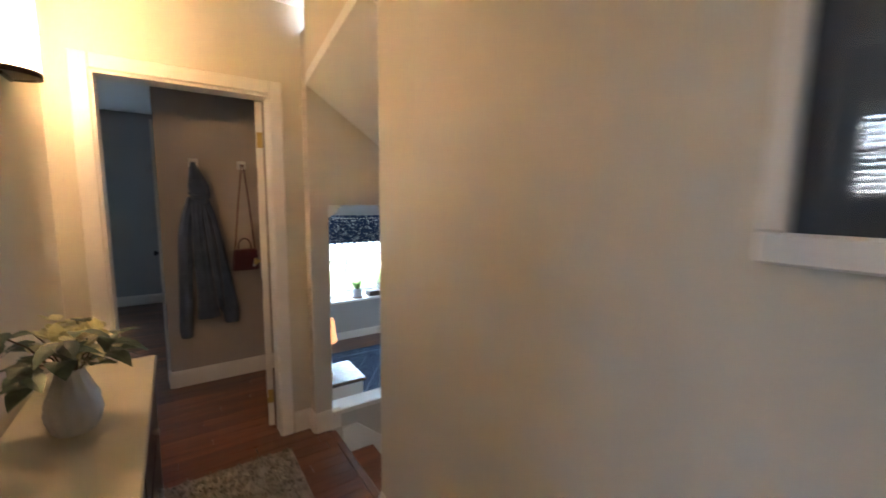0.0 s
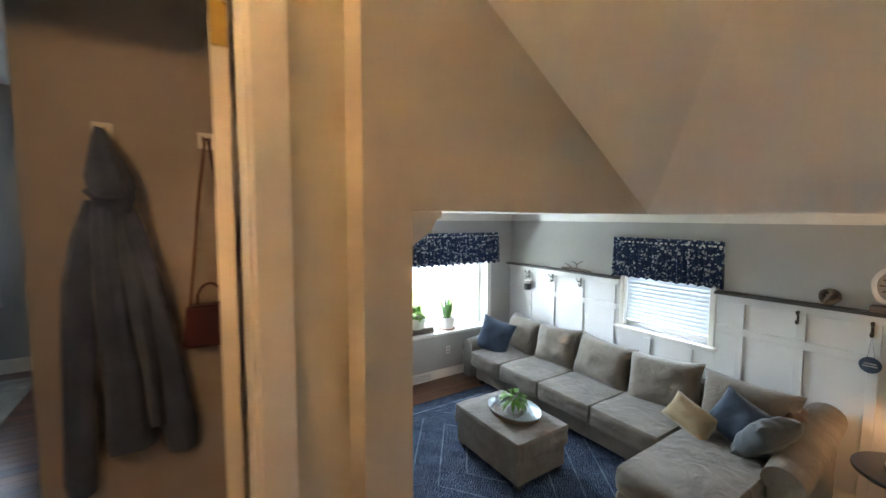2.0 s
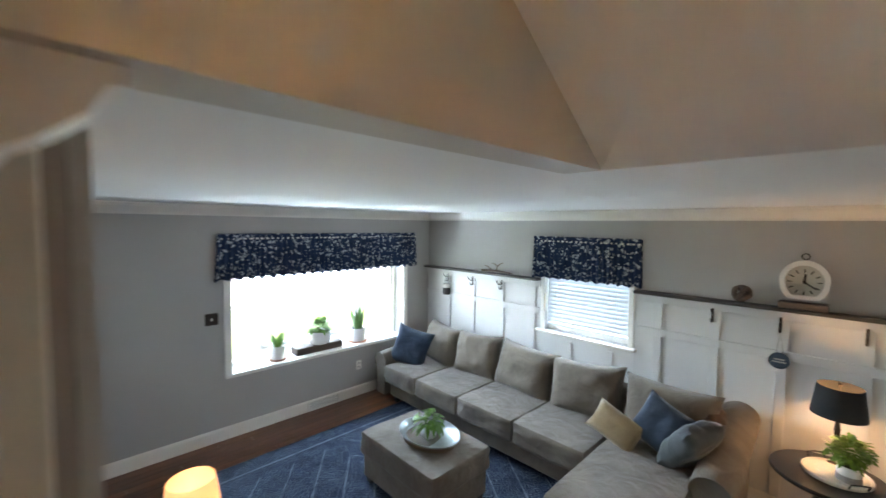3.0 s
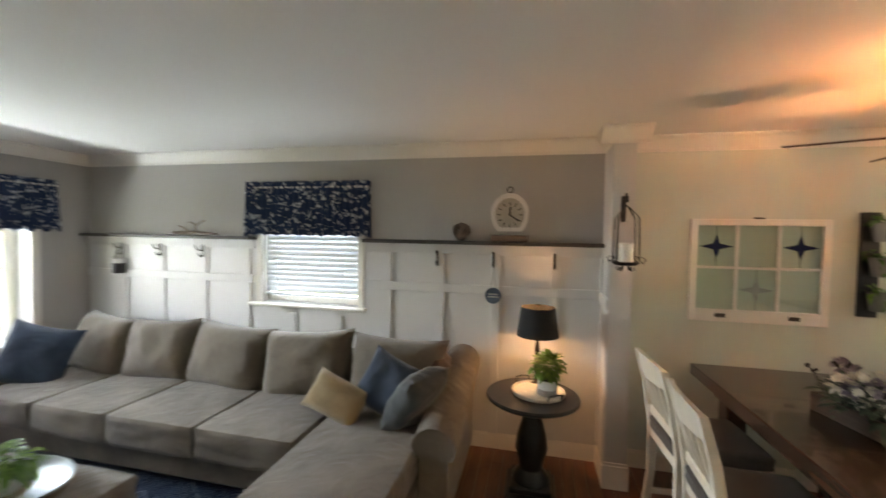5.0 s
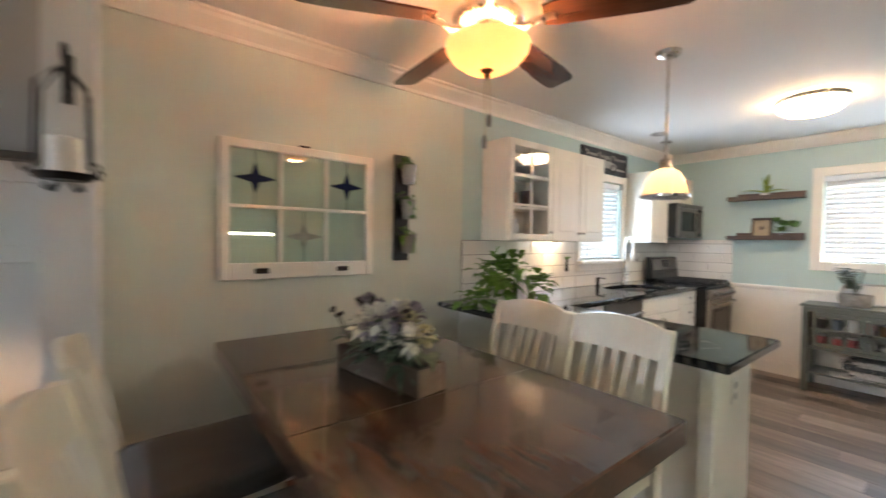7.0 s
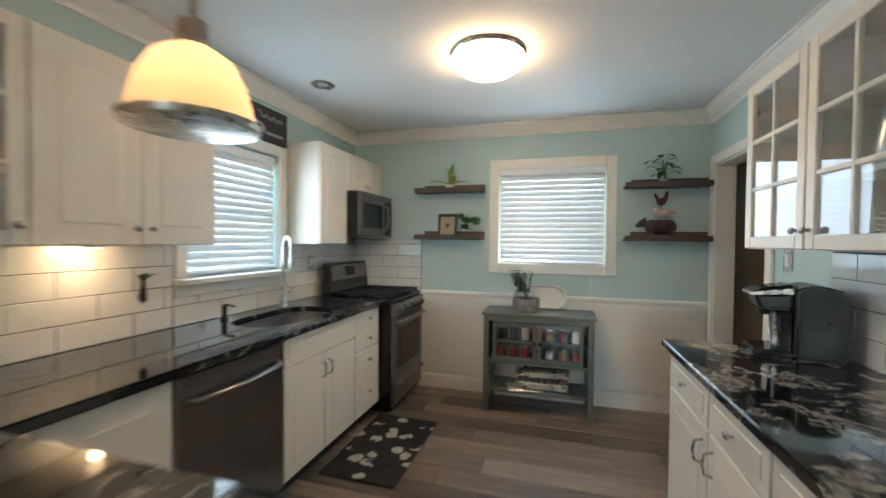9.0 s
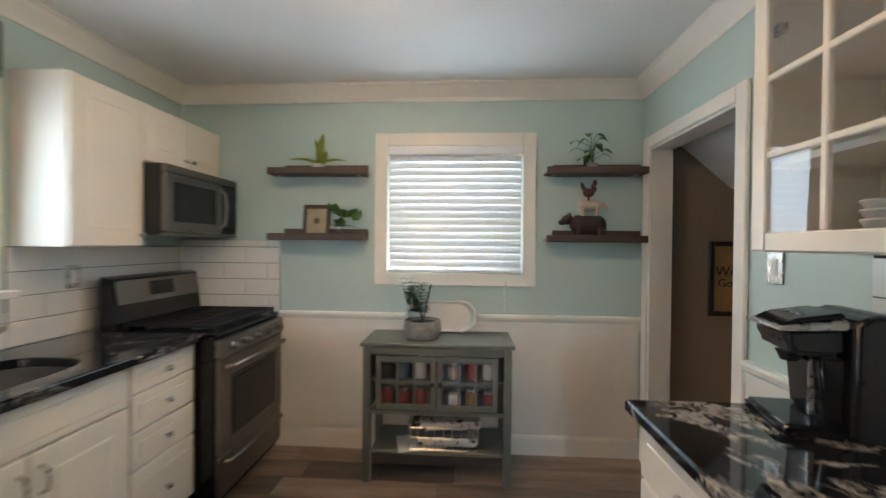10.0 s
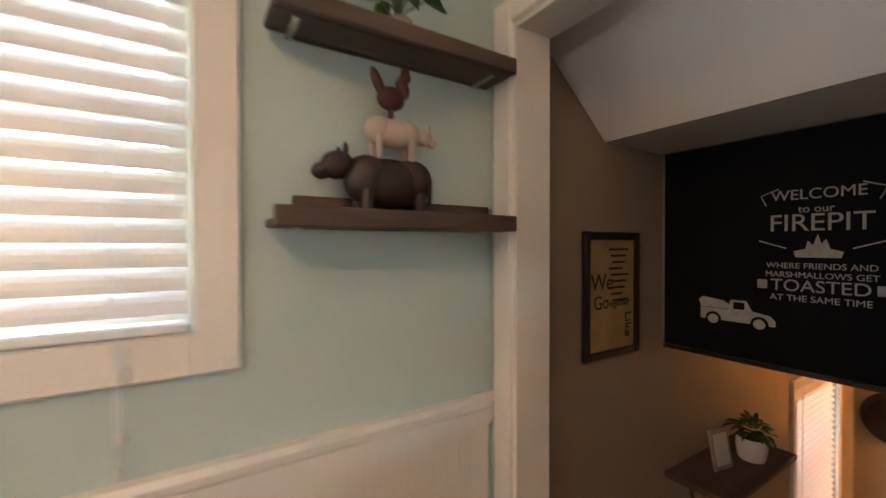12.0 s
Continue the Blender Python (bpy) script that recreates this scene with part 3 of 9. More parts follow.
# upper hall
setting("wall_hall_east", boxes((0.72, -1.3, 0.0, 0.84, 1.545, UPC)), M["hall_wall"], "plain cream painted hallway wall ending at the stairs")
setting("wall_hall_west", walled(bmesh.new(), "x", -0.57, -0.45, -1.3, 2.469, 0.8, UPC, [(-0.62, 0.42, 0.7, 2.975)]), M["hall_wall"], "cream painted hallway wall with a sconce")
setting("wall_hall_south", boxes((-0.57, -1.42, 0.8, 0.84, -1.301, UPC)), M["hall_wall"], "cream painted end wall of the hallway")
setting("wall_hall_north", walled(bmesh.new(), "y", 2.47, 2.59, -0.569, 0.80, 0.8, UPC, [(-0.285, 0.484, 0.7, 2.975)]), M["hall_wall"], "cream painted hallway wall with a door opening")
setting("ceiling_hall", boxes((-0.57, -1.42, UPC, 0.84, 2.59, UPC + 0.1)), M["ceiling"], "white hallway ceiling", "ceiling")
setting("wall_stair_south", boxes((0.841, 1.40, -0.1, WX, 1.545, UPC)), M["stair_wall"], "taupe painted wall along the stairs")
# side of the stairs towards the living room: full height at its head, open above a capped half wall beyond
bm = bmesh.new()
box(bm, 0.66, 2.38, 0.0, 0.77, 2.469, 3.34)
box(bm, 0.7701, 2.38, 0.0, 1.82, 2.469, 1.02)
prism(bm, [(0.7701, 2.36), (1.659, 2.36), (1.659, 2.409), (1.3, 2.70), (0.7701, 3.05)], 0.089, Matrix(((1, 0, 0, 0), (0, 0, 1, 2.38), (0, 1, 0, 0), (0, 0, 0, 1))))
bmesh.ops.recalc_face_normals(bm, faces=bm.faces)
setting("wall_stair_north", bm, M["stair_wall"], "taupe painted stair wall opening to the living room")
setting("trim_half_wall_cap", boxes((0.771, 2.355, 1.02, 1.86, 2.50, 1.052), bevel=0.004), M["trim"], "white cap board on the stair half wall", "trim")
bm = prism(bmesh.new(), [(1.546, 3.205), (2.379, 3.04), (2.379, UPC - 0.001), (1.546, UPC - 0.001)], 0.06, Matrix(((0, 0, 1, 0.661), (1, 0, 0, 0), (0, 1, 0, 0), (0, 0, 0, 1))))
bmesh.ops.recalc_face_normals(bm, faces=bm.faces)
setting("wall_stair_head", bm, M["hall_wall"], "cream painted header above the stair opening")
# sloping ceiling over the stairs: two planes that meet in a faint crease
P0 = Vector((1.66, 2.379, 2.36))


def slope_a(x, y):
    return P0.z - 0.68 * (x - P0.x) - 0.20 * (y - P0.y)


bm = bmesh.new()
s_far, crease = Vector((1.66, 1.546, 2.36)), Vector((0.72, 1.546, 0))
crease.z = slope_a(crease.x, crease.y)
top_n = Vector((0.66, 2.379, slope_a(0.66, 2.379)))
top_s = Vector((0.66, 1.546, slope_a(0.66, 1.546)))
lower = [bm.verts.new(v) for v in (P0, s_far, crease, top_s, top_n)]
bm.faces.new((lower[0], lower[1], lower[2]))
bm.faces.new((lower[0], lower[2], lower[3], lower[4]))
got = bmesh.ops.extrude_face_region(bm, geom=bm.faces[:])
bmesh.ops.translate(bm, verts=[v for v in got["geom"] if isinstance(v, bmesh.types.BMVert)], vec=(0, 0, 0.06))
bmesh.ops.recalc_face_normals(bm, faces=bm.faces)
setting("ceiling_stair_slope", bm, M["ceiling"], "white sloping ceiling over the stairs", "ceiling")
setting("ceiling_stair_edge", boxes((1.62, 1.55, CEIL + 0.001, 1.659, 2.379, CEIL + 0.3)), M["ceiling"], "edge of the ceiling above the foot of the stairs", "ceiling")

# side room opposite the hall picture, seen only in its glass
setting("wall_side_room_west", walled(bmesh.new(), "x", -2.72, -2.60, -1.42, 1.2, 0.8, UPC, [(-0.20, 0.77, 2.43, 3.12)]), M["bedroom_wall"], "grey side room wall with a window")
setting("wall_side_room_north", boxes((-2.6, 1.2, 0.8, -0.571, 1.32, UPC)), M["bedroom_wall"], "plain grey side room wall")
setting("wall_side_room_south", boxes((-2.6, -1.54, 0.8, -0.571, -1.42, UPC)), M["bedroom_wall"], "plain grey side room wall")
setting("ceiling_side_room", boxes((-2.72, -1.54, UPC, -0.571, 1.32, UPC + 0.1)), M["ceiling"], "white side room ceiling", "ceiling")
setting("floor_side_room", boxes((-2.72, -1.54, 0.8, -0.571, 1.32, UP)), M["red_oak"], "wooden side room floor", "floor")

# bedroom beyond the hall
setting("wall_bedroom_north", walled(bmesh.new(), "y", 6.70, 6.85, -3.2, 0.82, 0.8, UPC, [(-2.4, -1.1, 1.75, 3.05)]), M["bedroom_wall"], "grey bedroom wall with a curtained window")
setting("wall_bedroom_west", boxes((-3.32, 2.60, 0.8, -3.201, 6.85, UPC)), M["bedroom_wall"], "grey bedroom wall")
setting("wall_bedroom_south", boxes((-3.2, 2.47, 0.8, -0.571, 2.59, UPC)), M["bedroom_wall"], "grey bedroom wall beside the door")
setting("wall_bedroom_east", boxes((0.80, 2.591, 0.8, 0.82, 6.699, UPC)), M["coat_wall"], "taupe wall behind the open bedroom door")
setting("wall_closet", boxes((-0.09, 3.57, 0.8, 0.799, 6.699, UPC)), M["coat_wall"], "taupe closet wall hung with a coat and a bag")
setting("ceiling_bedroom", boxes((-3.32, 2.591, UPC, 0.82, 6.85, UPC + 0.1)), M["ceiling"], "white bedroom ceiling", "ceiling")

# basement stairwell behind the kitchen doorway
setting("wall_basement_south", walled(bmesh.new(), "y", SY - 0.2, SY, -2.0, WX - 0.061, -1.3, CEIL, [(-1.55, -0.70, -0.6, 0.44)]), M["brown_wall"], "brown painted stairwell wall")
setting("wall_basement_north", boxes((-2.0, -2.95, -1.3, WX - 0.121, -2.85, CEIL)), M["brown_wall"], "brown painted stairwell wall")
setting("wall_basement_west", boxes((-2.1, SY, -1.3, -2.001, -2.85, CEIL)), M["brown_wall"], "brown painted far wall of the lower room")
bm = bmesh.new()
prism(bm, [(1.629, 2.10), (1.629, 2.40), (0.83, 2.40), (0.83, 1.735), (1.21, 1.735)], 1.048, Matrix(((1, 0, 0, 0), (0, 0, 1, SY + 0.001), (0, 1, 0, 0), (0, 0, 0, 1))))
bmesh.ops.recalc_face_normals(bm, faces=bm.faces)
setting("ceiling_basement_slope", bm, M["ceiling"], "white sloping soffit over the basement stairs", "ceiling")
setting("wall_basement_drop", boxes((0.70, SY + 0.001, 0.95, 0.819, -2.951, 1.9)), M["brown_wall"], "wall dropping over the basement stairs")
setting("ceiling_basement_low", boxes((-2.0, SY + 0.001, 0.96, 0.699, -2.951, 1.05)), M["ceiling"], "low ceiling of the lower room", "ceiling")
setting("floor_basement", boxes((-2.0, SY + 0.001, -1.3, 0.3, -2.951, -1.2)), M["red_oak"], "wooden floor of the lower room", "floor")
for i in range(6):
    setting("basement_step", boxes((1.629 - 0.24 * (i + 1), SY + 0.001, -1.2, 1.629 - 0.24 * i, -2.951, -0.19 * (i + 1)), bevel=0.004), M["red_oak"], "dark wooden basement stair tread", "step")

# ground and distance
bm = bmesh.new()
gx, gy = (-400, -2.1, 1.63, 400), (-400, SY - 0.2, -2.85, 400)
vv = [[bm.verts.new((x, y, 0)) for x in gx] for y in gy]
for j in range(3):
    for i in range(3):
        if (i, j) != (1, 1):  # the lower room is dug into the ground
            bm.faces.new((vv[j][i], vv[j][i + 1], vv[j + 1][i + 1], vv[j + 1][i]))
g = setting("ground", bm, M["lawn"], "mown lawn around the house", "ground")
g.location.z = -0.35
setting("road", boxes((-120, 17.0, -0.345, 120, 23.5, -0.335)), M["asphalt"], "grey asphalt street beyond the lawn", "road")
setting("pavement", boxes((-120, 14.5, -0.345, 120, 15.8, -0.32)), M["grey_wall"], "pale concrete pavement along the street", "pavement")

# sub floors
setting("floor_main", boxes((WX - 0.12, SY, -0.12, EX, 1.40, -0.012), (0.84, 1.40, -0.12, EX, NY, -0.012)), M["grout"], "dark joints under the floor boards", "floor")
setting("floor_hall", boxes((-0.57, -1.42, 0.80, 0.72, 2.59, UP - 0.012), (0.72, 1.52, 0.80, 0.76, 2.38, UP - 0.012), (-3.2, 2.59, 0.80, 0.80, 6.7, UP - 0.012)), M["grout"], "dark joints under the floor boards", "floor")

# ---- mouldings ----
CROWN = [(0, -0.105), (0.012, -0.105), (0.018, -0.085), (0.03, -0.07), (0.062, -0.035), (0.07, -0.02), (0.082, -0.012), (0.082, 0), (0, 0)]
BASE = [(0, 0), (0.014, 0), (0.014, 0.105), (0.009, 0.122), (0.004, 0.13), (0, 0.13)]


def moulding(name, outline, z, runs, label):
    for p, q, n in runs:
        setting(name, run_profile(bmesh.new(), outline, (*p, z), (*q, z), (*n, 0)), M["trim"], label, "trim")


moulding("trim_crown", CROWN, CEIL - 0.001, [
    ((EX, 1.531), (EX, NY), (-1, 0)), ((0.84, NY), (EX, NY), (0, -1)), ((EX, SY), (EX, 1.389), (-1, 0)),
    ((WX, SY), (EX, SY), (0, 1)), ((WX, SY), (WX, 1.39), (1, 0)),
    ((4.511, 1.53), (EX, 1.53), (0, 1)), ((4.511, 1.39), (EX, 1.39), (0, -1)), ((4.51, 1.308), (4.51, 1.612), (-1, 0))], "white crown moulding")
moulding("baseboard", BASE, 0.0, [
    ((EX, 1.53), (EX, NY), (-1, 0)), ((0.84, NY), (EX, NY), (0, -1)), ((EX, -0.55), (EX, 1.39), (-1, 0)),
    ((WX, SY), (4.2, SY), (0, 1)), ((4.51, 1.53), (EX, 1.53), (0, 1)), ((4.51, 1.39), (EX, 1.39), (0, -1))], "white baseboard")
moulding("baseboard", BASE, UP, [
    ((0.555, 2.47), (0.66, 2.47), (0, -1)), ((0.66, 2.38), (0.82, 2.38), (0, -1)), ((-0.09, 3.57), (0.8, 3.57), (0, -1)),
    ((-3.2, 6.70), (-0.09, 6.70), (0, -1)), ((0.66, 2.38), (0.66, 2.455), (-1, 0)), ((-0.09, 3.57), (-0.09, 6.7), (-1, 0)),
    ((0.72, -1.3), (0.72, 1.545), (-1, 0)), ((-0.45, 0.43), (-0.45, 2.45), (1, 0))], "white baseboard")

# stub wall between living and dining
pil = setting("wall_stub_column", boxes((4.51, 1.39, 0.0, EX - 0.0005, 1.53, CEIL - 0.001)), M["panel"], "white painted stub wall with trim between living and dining rooms")
bm = boxes((4.495, 1.375, 0, 4.512, 1.545, 0.16), (4.50, 1.38, 0.16, 4.511, 1.54, 0.18), bevel=0.003)
part("plinth", bm, M["trim"], pil)
for z0, z1 in ((0.155, 1.06), (1.29, 1.53)):
    bm = boxes((4.53, 1.53, z0, 4.58, 1.541, z1), (4.77, 1.53, z0, 4.82, 1.541, z1), bevel=0.002)
    part("panel_strip", bm, M["panel"], pil)
part("panel_rail", boxes((4.51, 1.531, 1.20, EX - 0.02, 1.545, 1.28), bevel=0.003), M["panel"], pil)

# ---- stairs ----
for i in range(5):
    zt = UP - 0.186 * i
    st = setting("stair_step", boxes((0.78 + 0.25 * i - 0.001, 1.548, -0.01, 0.78 + 0.25 * i + 0.02 if i == 4 else 1.03 + 0.25 * i, 2.354, max(zt - 0.186 - 0.0305, 0.0))), M["trim"], "white painted stair riser", "stairs") if i < 4 else None
    tr = setting("stair_tread", boxes((0.745 + 0.25 * i if i else 0.735, 1.548, zt - 0.03, 0.78 + 0.25 * i + (0.002 if i == 0 else 0.0), 2.354, zt) if i == 0 else (0.745 + 0.25 * i - 0.22, 1.548, zt - 0.03, 0.785 + 0.25 * i, 2.354, zt), bevel=0.008), M["red_oak"], "red oak stair tread", "stairs")
setting("stair_riser_top", boxes((0.76, 1.548, 0.74, 0.775, 2.354, 0.899)), M["trim"], "white painted top riser", "stairs")
bm = prism(bmesh.new(), [(0.83, 0.92), (0.83, 0.72), (1.82, 0.0), (1.82, 0.17), (0.93, 0.92)], 0.02, Matrix(((1, 0, 0, 0), (0, 0, 1, 2.357), (0, 1, 0, 0), (0, 0, 0, 1))))
bmesh.ops.recalc_face_normals(bm, faces=bm.faces)
setting("stair_skirt", bm, M["trim"], "white sloping skirt board beside the stairs", "stairs")

# ---- door casings and window trim ----


def casing(name, axis, plane, out, u0, u1, z0, z1, w, t=0.018, bottom=False, label="white painted door casing"):
    """Flat boards round an opening, standing out from a wall's face."""
    a, b = sorted((plane, plane + out * t))
    rows = [(u0 - w, u0, z0, z1 + w), (u1, u1 + w, z0, z1 + w), (u0 + 0.0005, u1 - 0.0005, z1, z1 + w)]
    if bottom:
        rows.append((u0 + 0.0005, u1 - 0.0005, z0, z0 + w))
    bm = bmesh.new()
    for ua, ub, za, zb in rows:
        if axis == "x":
            box(bm, a, ua, za, b, ub, zb, bevel=0.005)
        else:
            box(bm, ua, a, za, ub, b, zb, bevel=0.005)
    return setting(name, bm, M["trim"], label, "trim")


casing("trim_hall_door", "y", 2.47, -1, -0.285, 0.475, UP, 2.975, 0.07, 0.02)
setting("door_jamb_hall", boxes((-0.285, 2.465, UP, -0.272, 2.60, 2.974), (0.471, 2.465, UP, 0.4835, 2.592, 2.974), (-0.272, 2.465, 2.96, 0.471, 2.60, 2.974)), M["trim"], "white painted door jamb", "trim")
casing("trim_kitchen_door", "x", WX, 1, -3.90, -3.11, 0.0, 1.97, 0.07, 0.02)
setting("door_jamb_kitchen", boxes((1.625, -3.90, 0, 1.755, -3.887, 1.969), (1.625, -3.123, 0, 1.755, -3.11, 1.969), (1.625, -3.887, 1.956, 1.755, -3.123, 1.969)), M["trim"], "white painted door jamb", "trim")
casing("trim_end_window", "y", SY, 1, 2.515, 3.40, 1.095, 2.01, 0.085, 0.022, True, "wide white window casing")
casing("trim_side_window", "x", EX, -1, 3.47, 4.40, 1.045, 2.0, 0.055, 0.022, False, "white window casing")
casing("trim_sink_window", "x", EX, -1, -2.86, -2.12, 1.16, 1.96, 0.07, 0.022, False, "white window casing")
setting("window_sill_side", boxes((4.755, 3.385, 1.03, 4.83, 4.505, 1.056), bevel=0.005), M["trim"], "white window stool", "trim")
setting("window_sill_sink", boxes((4.745, -2.95, 1.125, 4.83, -2.04, 1.157), (4.806, -2.94, 1.06, 4.83, -2.05, 1.124), bevel=0.004), M["trim"], "white window stool and apron", "trim")
casing("trim_bay", "y", NY, -1, 2.08, 4.33, 0.66, 2.02, 0.07, 0.02, False, "white bay window casing")

# ---- windows, blinds, valances ----
EAST, SOUTH, NORTH, WEST = -90, 180, 0, 90


def window_unit(name, m, w, h, label, meeting=True):
    """Sashes and panes; w wide about x, from z = 0 up, set back behind the wall's face."""
    root = tagged(thing(name, m, label, "window"), kind="structure")
    bm = boxes((-w / 2, 0.07, 0, -w / 2 + 0.045, 0.11, h), (w / 2 - 0.045, 0.07, 0, w / 2, 0.11, h), (-w / 2 + 0.045, 0.07, 0, w / 2 - 0.045, 0.11, 0.05), (-w / 2 + 0.045, 0.07, h - 0.045, w / 2 - 0.045, 0.11, h), bevel=0.004)
    part("window_frame", bm, M["trim"], root)
    if meeting:
        part("meeting_rail", boxes((-w / 2 + 0.045, 0.072, h / 2 - 0.02, w / 2 - 0.045, 0.108, h / 2 + 0.02), bevel=0.003), M["trim"], root)
    spans = ((0.05, h / 2 - 0.02), (h / 2 + 0.02, h - 0.045)) if meeting else ((0.05, h - 0.045),)
    for z0, z1 in spans:
        pane = part("pane", boxes((-w / 2 + 0.045, 0.088, z0, w / 2 - 0.045, 0.092, z1)), M["glass"], root)
        pane.visible_shadow = False
    return root


def blind(m, w, h, label, tilt=28, pitch=0.046, y=0.02, cords=True, drop=0.0):
    """A slatted blind, hanging from z = h down to z = drop."""
    root = thing("window_blind", m, label, "blind", "window blinds")
    part("headrail", boxes((-w / 2, y - 0.03, h - 0.055, w / 2, y + 0.03, h), bevel=0.004), M["slat"], root)
    bm = bmesh.new()
    for k in range(5):
        a = (k / 4 - 0.5) * 0.05
        bm.verts.new((-w / 2 + 0.004, a, 0.003 * (1 - (2 * k / 4 - 1) ** 2)))
        bm.verts.new((w / 2 - 0.004, a, 0.003 * (1 - (2 * k / 4 - 1) ** 2)))
    bm.verts.ensure_lookup_table()
    for k in range(4):
        bm.faces.new((bm.verts[2 * k], bm.verts[2 * k + 1], bm.verts[2 * k + 3], bm.verts[2 * k + 2]))
    got = bmesh.ops.extrude_face_region(bm, geom=bm.faces[:])
    bmesh.ops.translate(bm, verts=[v for v in got["geom"] if isinstance(v, bmesh.types.BMVert)], vec=(0, 0, 0.003))
    bmesh.ops.recalc_face_normals(bm, faces=bm.faces)
    me = mesh_of("slat", bm, M["slat"])
    n = int((h - drop - 0.10) / pitch)
    for i in range(n):
        piece("slat", me, root, pose(0, y, h - 0.075 - i * pitch, tilt + random.uniform(-0.5, 0.5), 0, 0))
    part("bottom_rail", boxes((-w / 2 + 0.003, y - 0.026, h - 0.075 - n * pitch - 0.012, w / 2 - 0.003, y + 0.026, h - 0.075 - n * pitch + 0.008), bevel=0.004), M["slat"], root)
    for cx in ((-w / 2 + 0.12, w / 2 - 0.12) if cords else ()):
        part("cord", tube(bmesh.new(), [(cx, y - 0.028, h - 0.05), (cx, y - 0.028, h - 0.075 - n * pitch)], 0.0018, 5), M["slat"], root)
    return root


def valance(m, w, h, label, folds=26):
    """A gathered cloth strip on a rod."""
    root = thing("window_valance", m, label, "valance", "navy valances")
    bm = bmesh.new()
    nx, nz = folds * 8, 12
    g = []
    for j in range(nz + 1):
        v = j / nz
        row = []
        for i in range(nx + 1):
            u = i / nx
            amp = 0.006 + 0.016 * v
            ph = u * folds * 2 * math.pi + 1.3 * noise.noise(Vector((u * folds * 0.7, 0, 3.1)))
            y = -0.055 - amp * math.sin(ph) - 0.010 * noise.noise(Vector((u * 9, v * 2, 0)))
            z = -h * v - 0.012 * v * math.cos(ph * 0.5) - 0.010 * v * noise.noise(Vector((u * 7, 1.7, 0)))
            flare = 1 + 0.02 * v
            row.append(bm.verts.new(((u - 0.5) * w * flare, y, z + (0.012 * abs(math.sin(ph)) if j == 0 else 0))))
        g.append(row)
    for j in range(nz):
        for i in range(nx):
            bm.faces.new((g[j][i], g[j + 1][i], g[j + 1][i + 1], g[j][i + 1]))
    for side in (0, nx):
        for j in range(nz):
            a, b = g[j][side], g[j + 1][side]
            bm.faces.new((a, b, bm.verts.new((b.co.x, -0.004, b.co.z)), bm.verts.new((a.co.x, -0.004, a.co.z))))
    part("cloth", bm, M["valance"], root, smooth=True)
    part("rod", tube(bmesh.new(), [(-w / 2, -0.045, -0.045), (w / 2, -0.045, -0.045)], 0.010), M["trim"], root)
    return root


window_unit("window_1", pose(EX, 3.935, 1.06, 0, 0, EAST), 0.93, 0.94, "white double-hung living room window")
blind(pose(EX, 3.935, 1.06, 0, 0, EAST), 0.90, 0.93, "lowered white slatted blind in the living room window", 69, y=0.03, drop=0.03)
valance(pose(EX, 3.955, 2.12, 0, 0, EAST), 1.17, 0.46, "navy floral gathered valance over a living room window", 22)
window_unit("window_2", pose(EX, -2.49, 1.16, 0, 0, EAST), 0.74, 0.80, "white double-hung window over the sink")
blind(pose(EX, -2.49, 1.16, 0, 0, EAST), 0.71, 0.79, "lowered white slatted blind over the kitchen sink", 68, y=0.03, drop=0.0)
window_unit("window_3", pose(2.9575, SY, 1.18, 0, 0, SOUTH), 0.885, 0.83, "white kitchen end window")
blind(pose(2.9575, SY, 1.18, 0, 0, SOUTH), 0.875, 0.826, "lowered white slatted blind with bunched lower slats", 67, y=-0.002, drop=-0.01)

# bay window
bay_root = tagged(thing("window_4", pose(0, 0, 0), "white bay window with a deep plant sill", "window"), kind="structure")
bm = prism(bmesh.new(), [(2.02, 6.37), (4.39, 6.37), (4.39, 6.62), (3.99, 7.06), (2.55, 7.06), (2.02, 6.62)], 0.035, Matrix.Translation((0, 0, 0.638)))
bmesh.ops.recalc_face_normals(bm, faces=bm.faces)
part("window_sill", bm, M["trim"], bay_root)
bm = prism(bmesh.new(), [(2.0, 6.601), (4.42, 6.601), (4.42, 6.7), (4.02, 7.12), (2.52, 7.12), (2.0, 6.7)], 0.1, Matrix.Translation((0, 0, 2.0)))
bmesh.ops.recalc_face_normals(bm, faces=bm.faces)
part("bay_roof", bm, M["trim"], bay_root)
for (ax, ay), (bx, by) in (((2.09, 6.60), (2.56, 7.03)), ((2.56, 7.03), (3.98, 7.03)), ((3.98, 7.03), (4.32, 6.60))):
    d = Vector((bx - ax, by - ay, 0))
    L = d.length
    mm = Matrix.Translation((ax, ay, 0.66)) @ Matrix.Rotation(math.atan2(d.y, d.x), 4, "Z")
    bm = boxes((0, -0.03, 0, 0.05, 0.03, 1.34), (L - 0.05, -0.03, 0, L, 0.03, 1.34), (0.05, -0.03, 0, L - 0.05, 0.03, 0.06), (0.05, -0.03, 1.28, L - 0.05, 0.03, 1.34), bevel=0.003)
    sash = part("window_frame", bm, M["trim"], bay_root, m=mm)
    if L < 1:
        part("meeting_rail", boxes((0.05, -0.02, 0.64, L - 0.05, 0.02, 0.68), bevel=0.003), M["trim"], bay_root, m=mm)
    pane = part("pane", boxes((0.05, -0.002, 0.06, L - 0.05, 0.002, 1.28)), M["glass"], bay_root, m=mm)
    pane.visible_shadow = False
    blind(mm @ pose(L / 2, -0.065, 0.70), L - 0.09, 0.62 if L > 1 else 0.60, "half-raised open slatted blind in the bay window", 3, 0.045, y=0.0, drop=0.02).location.z = 1.34
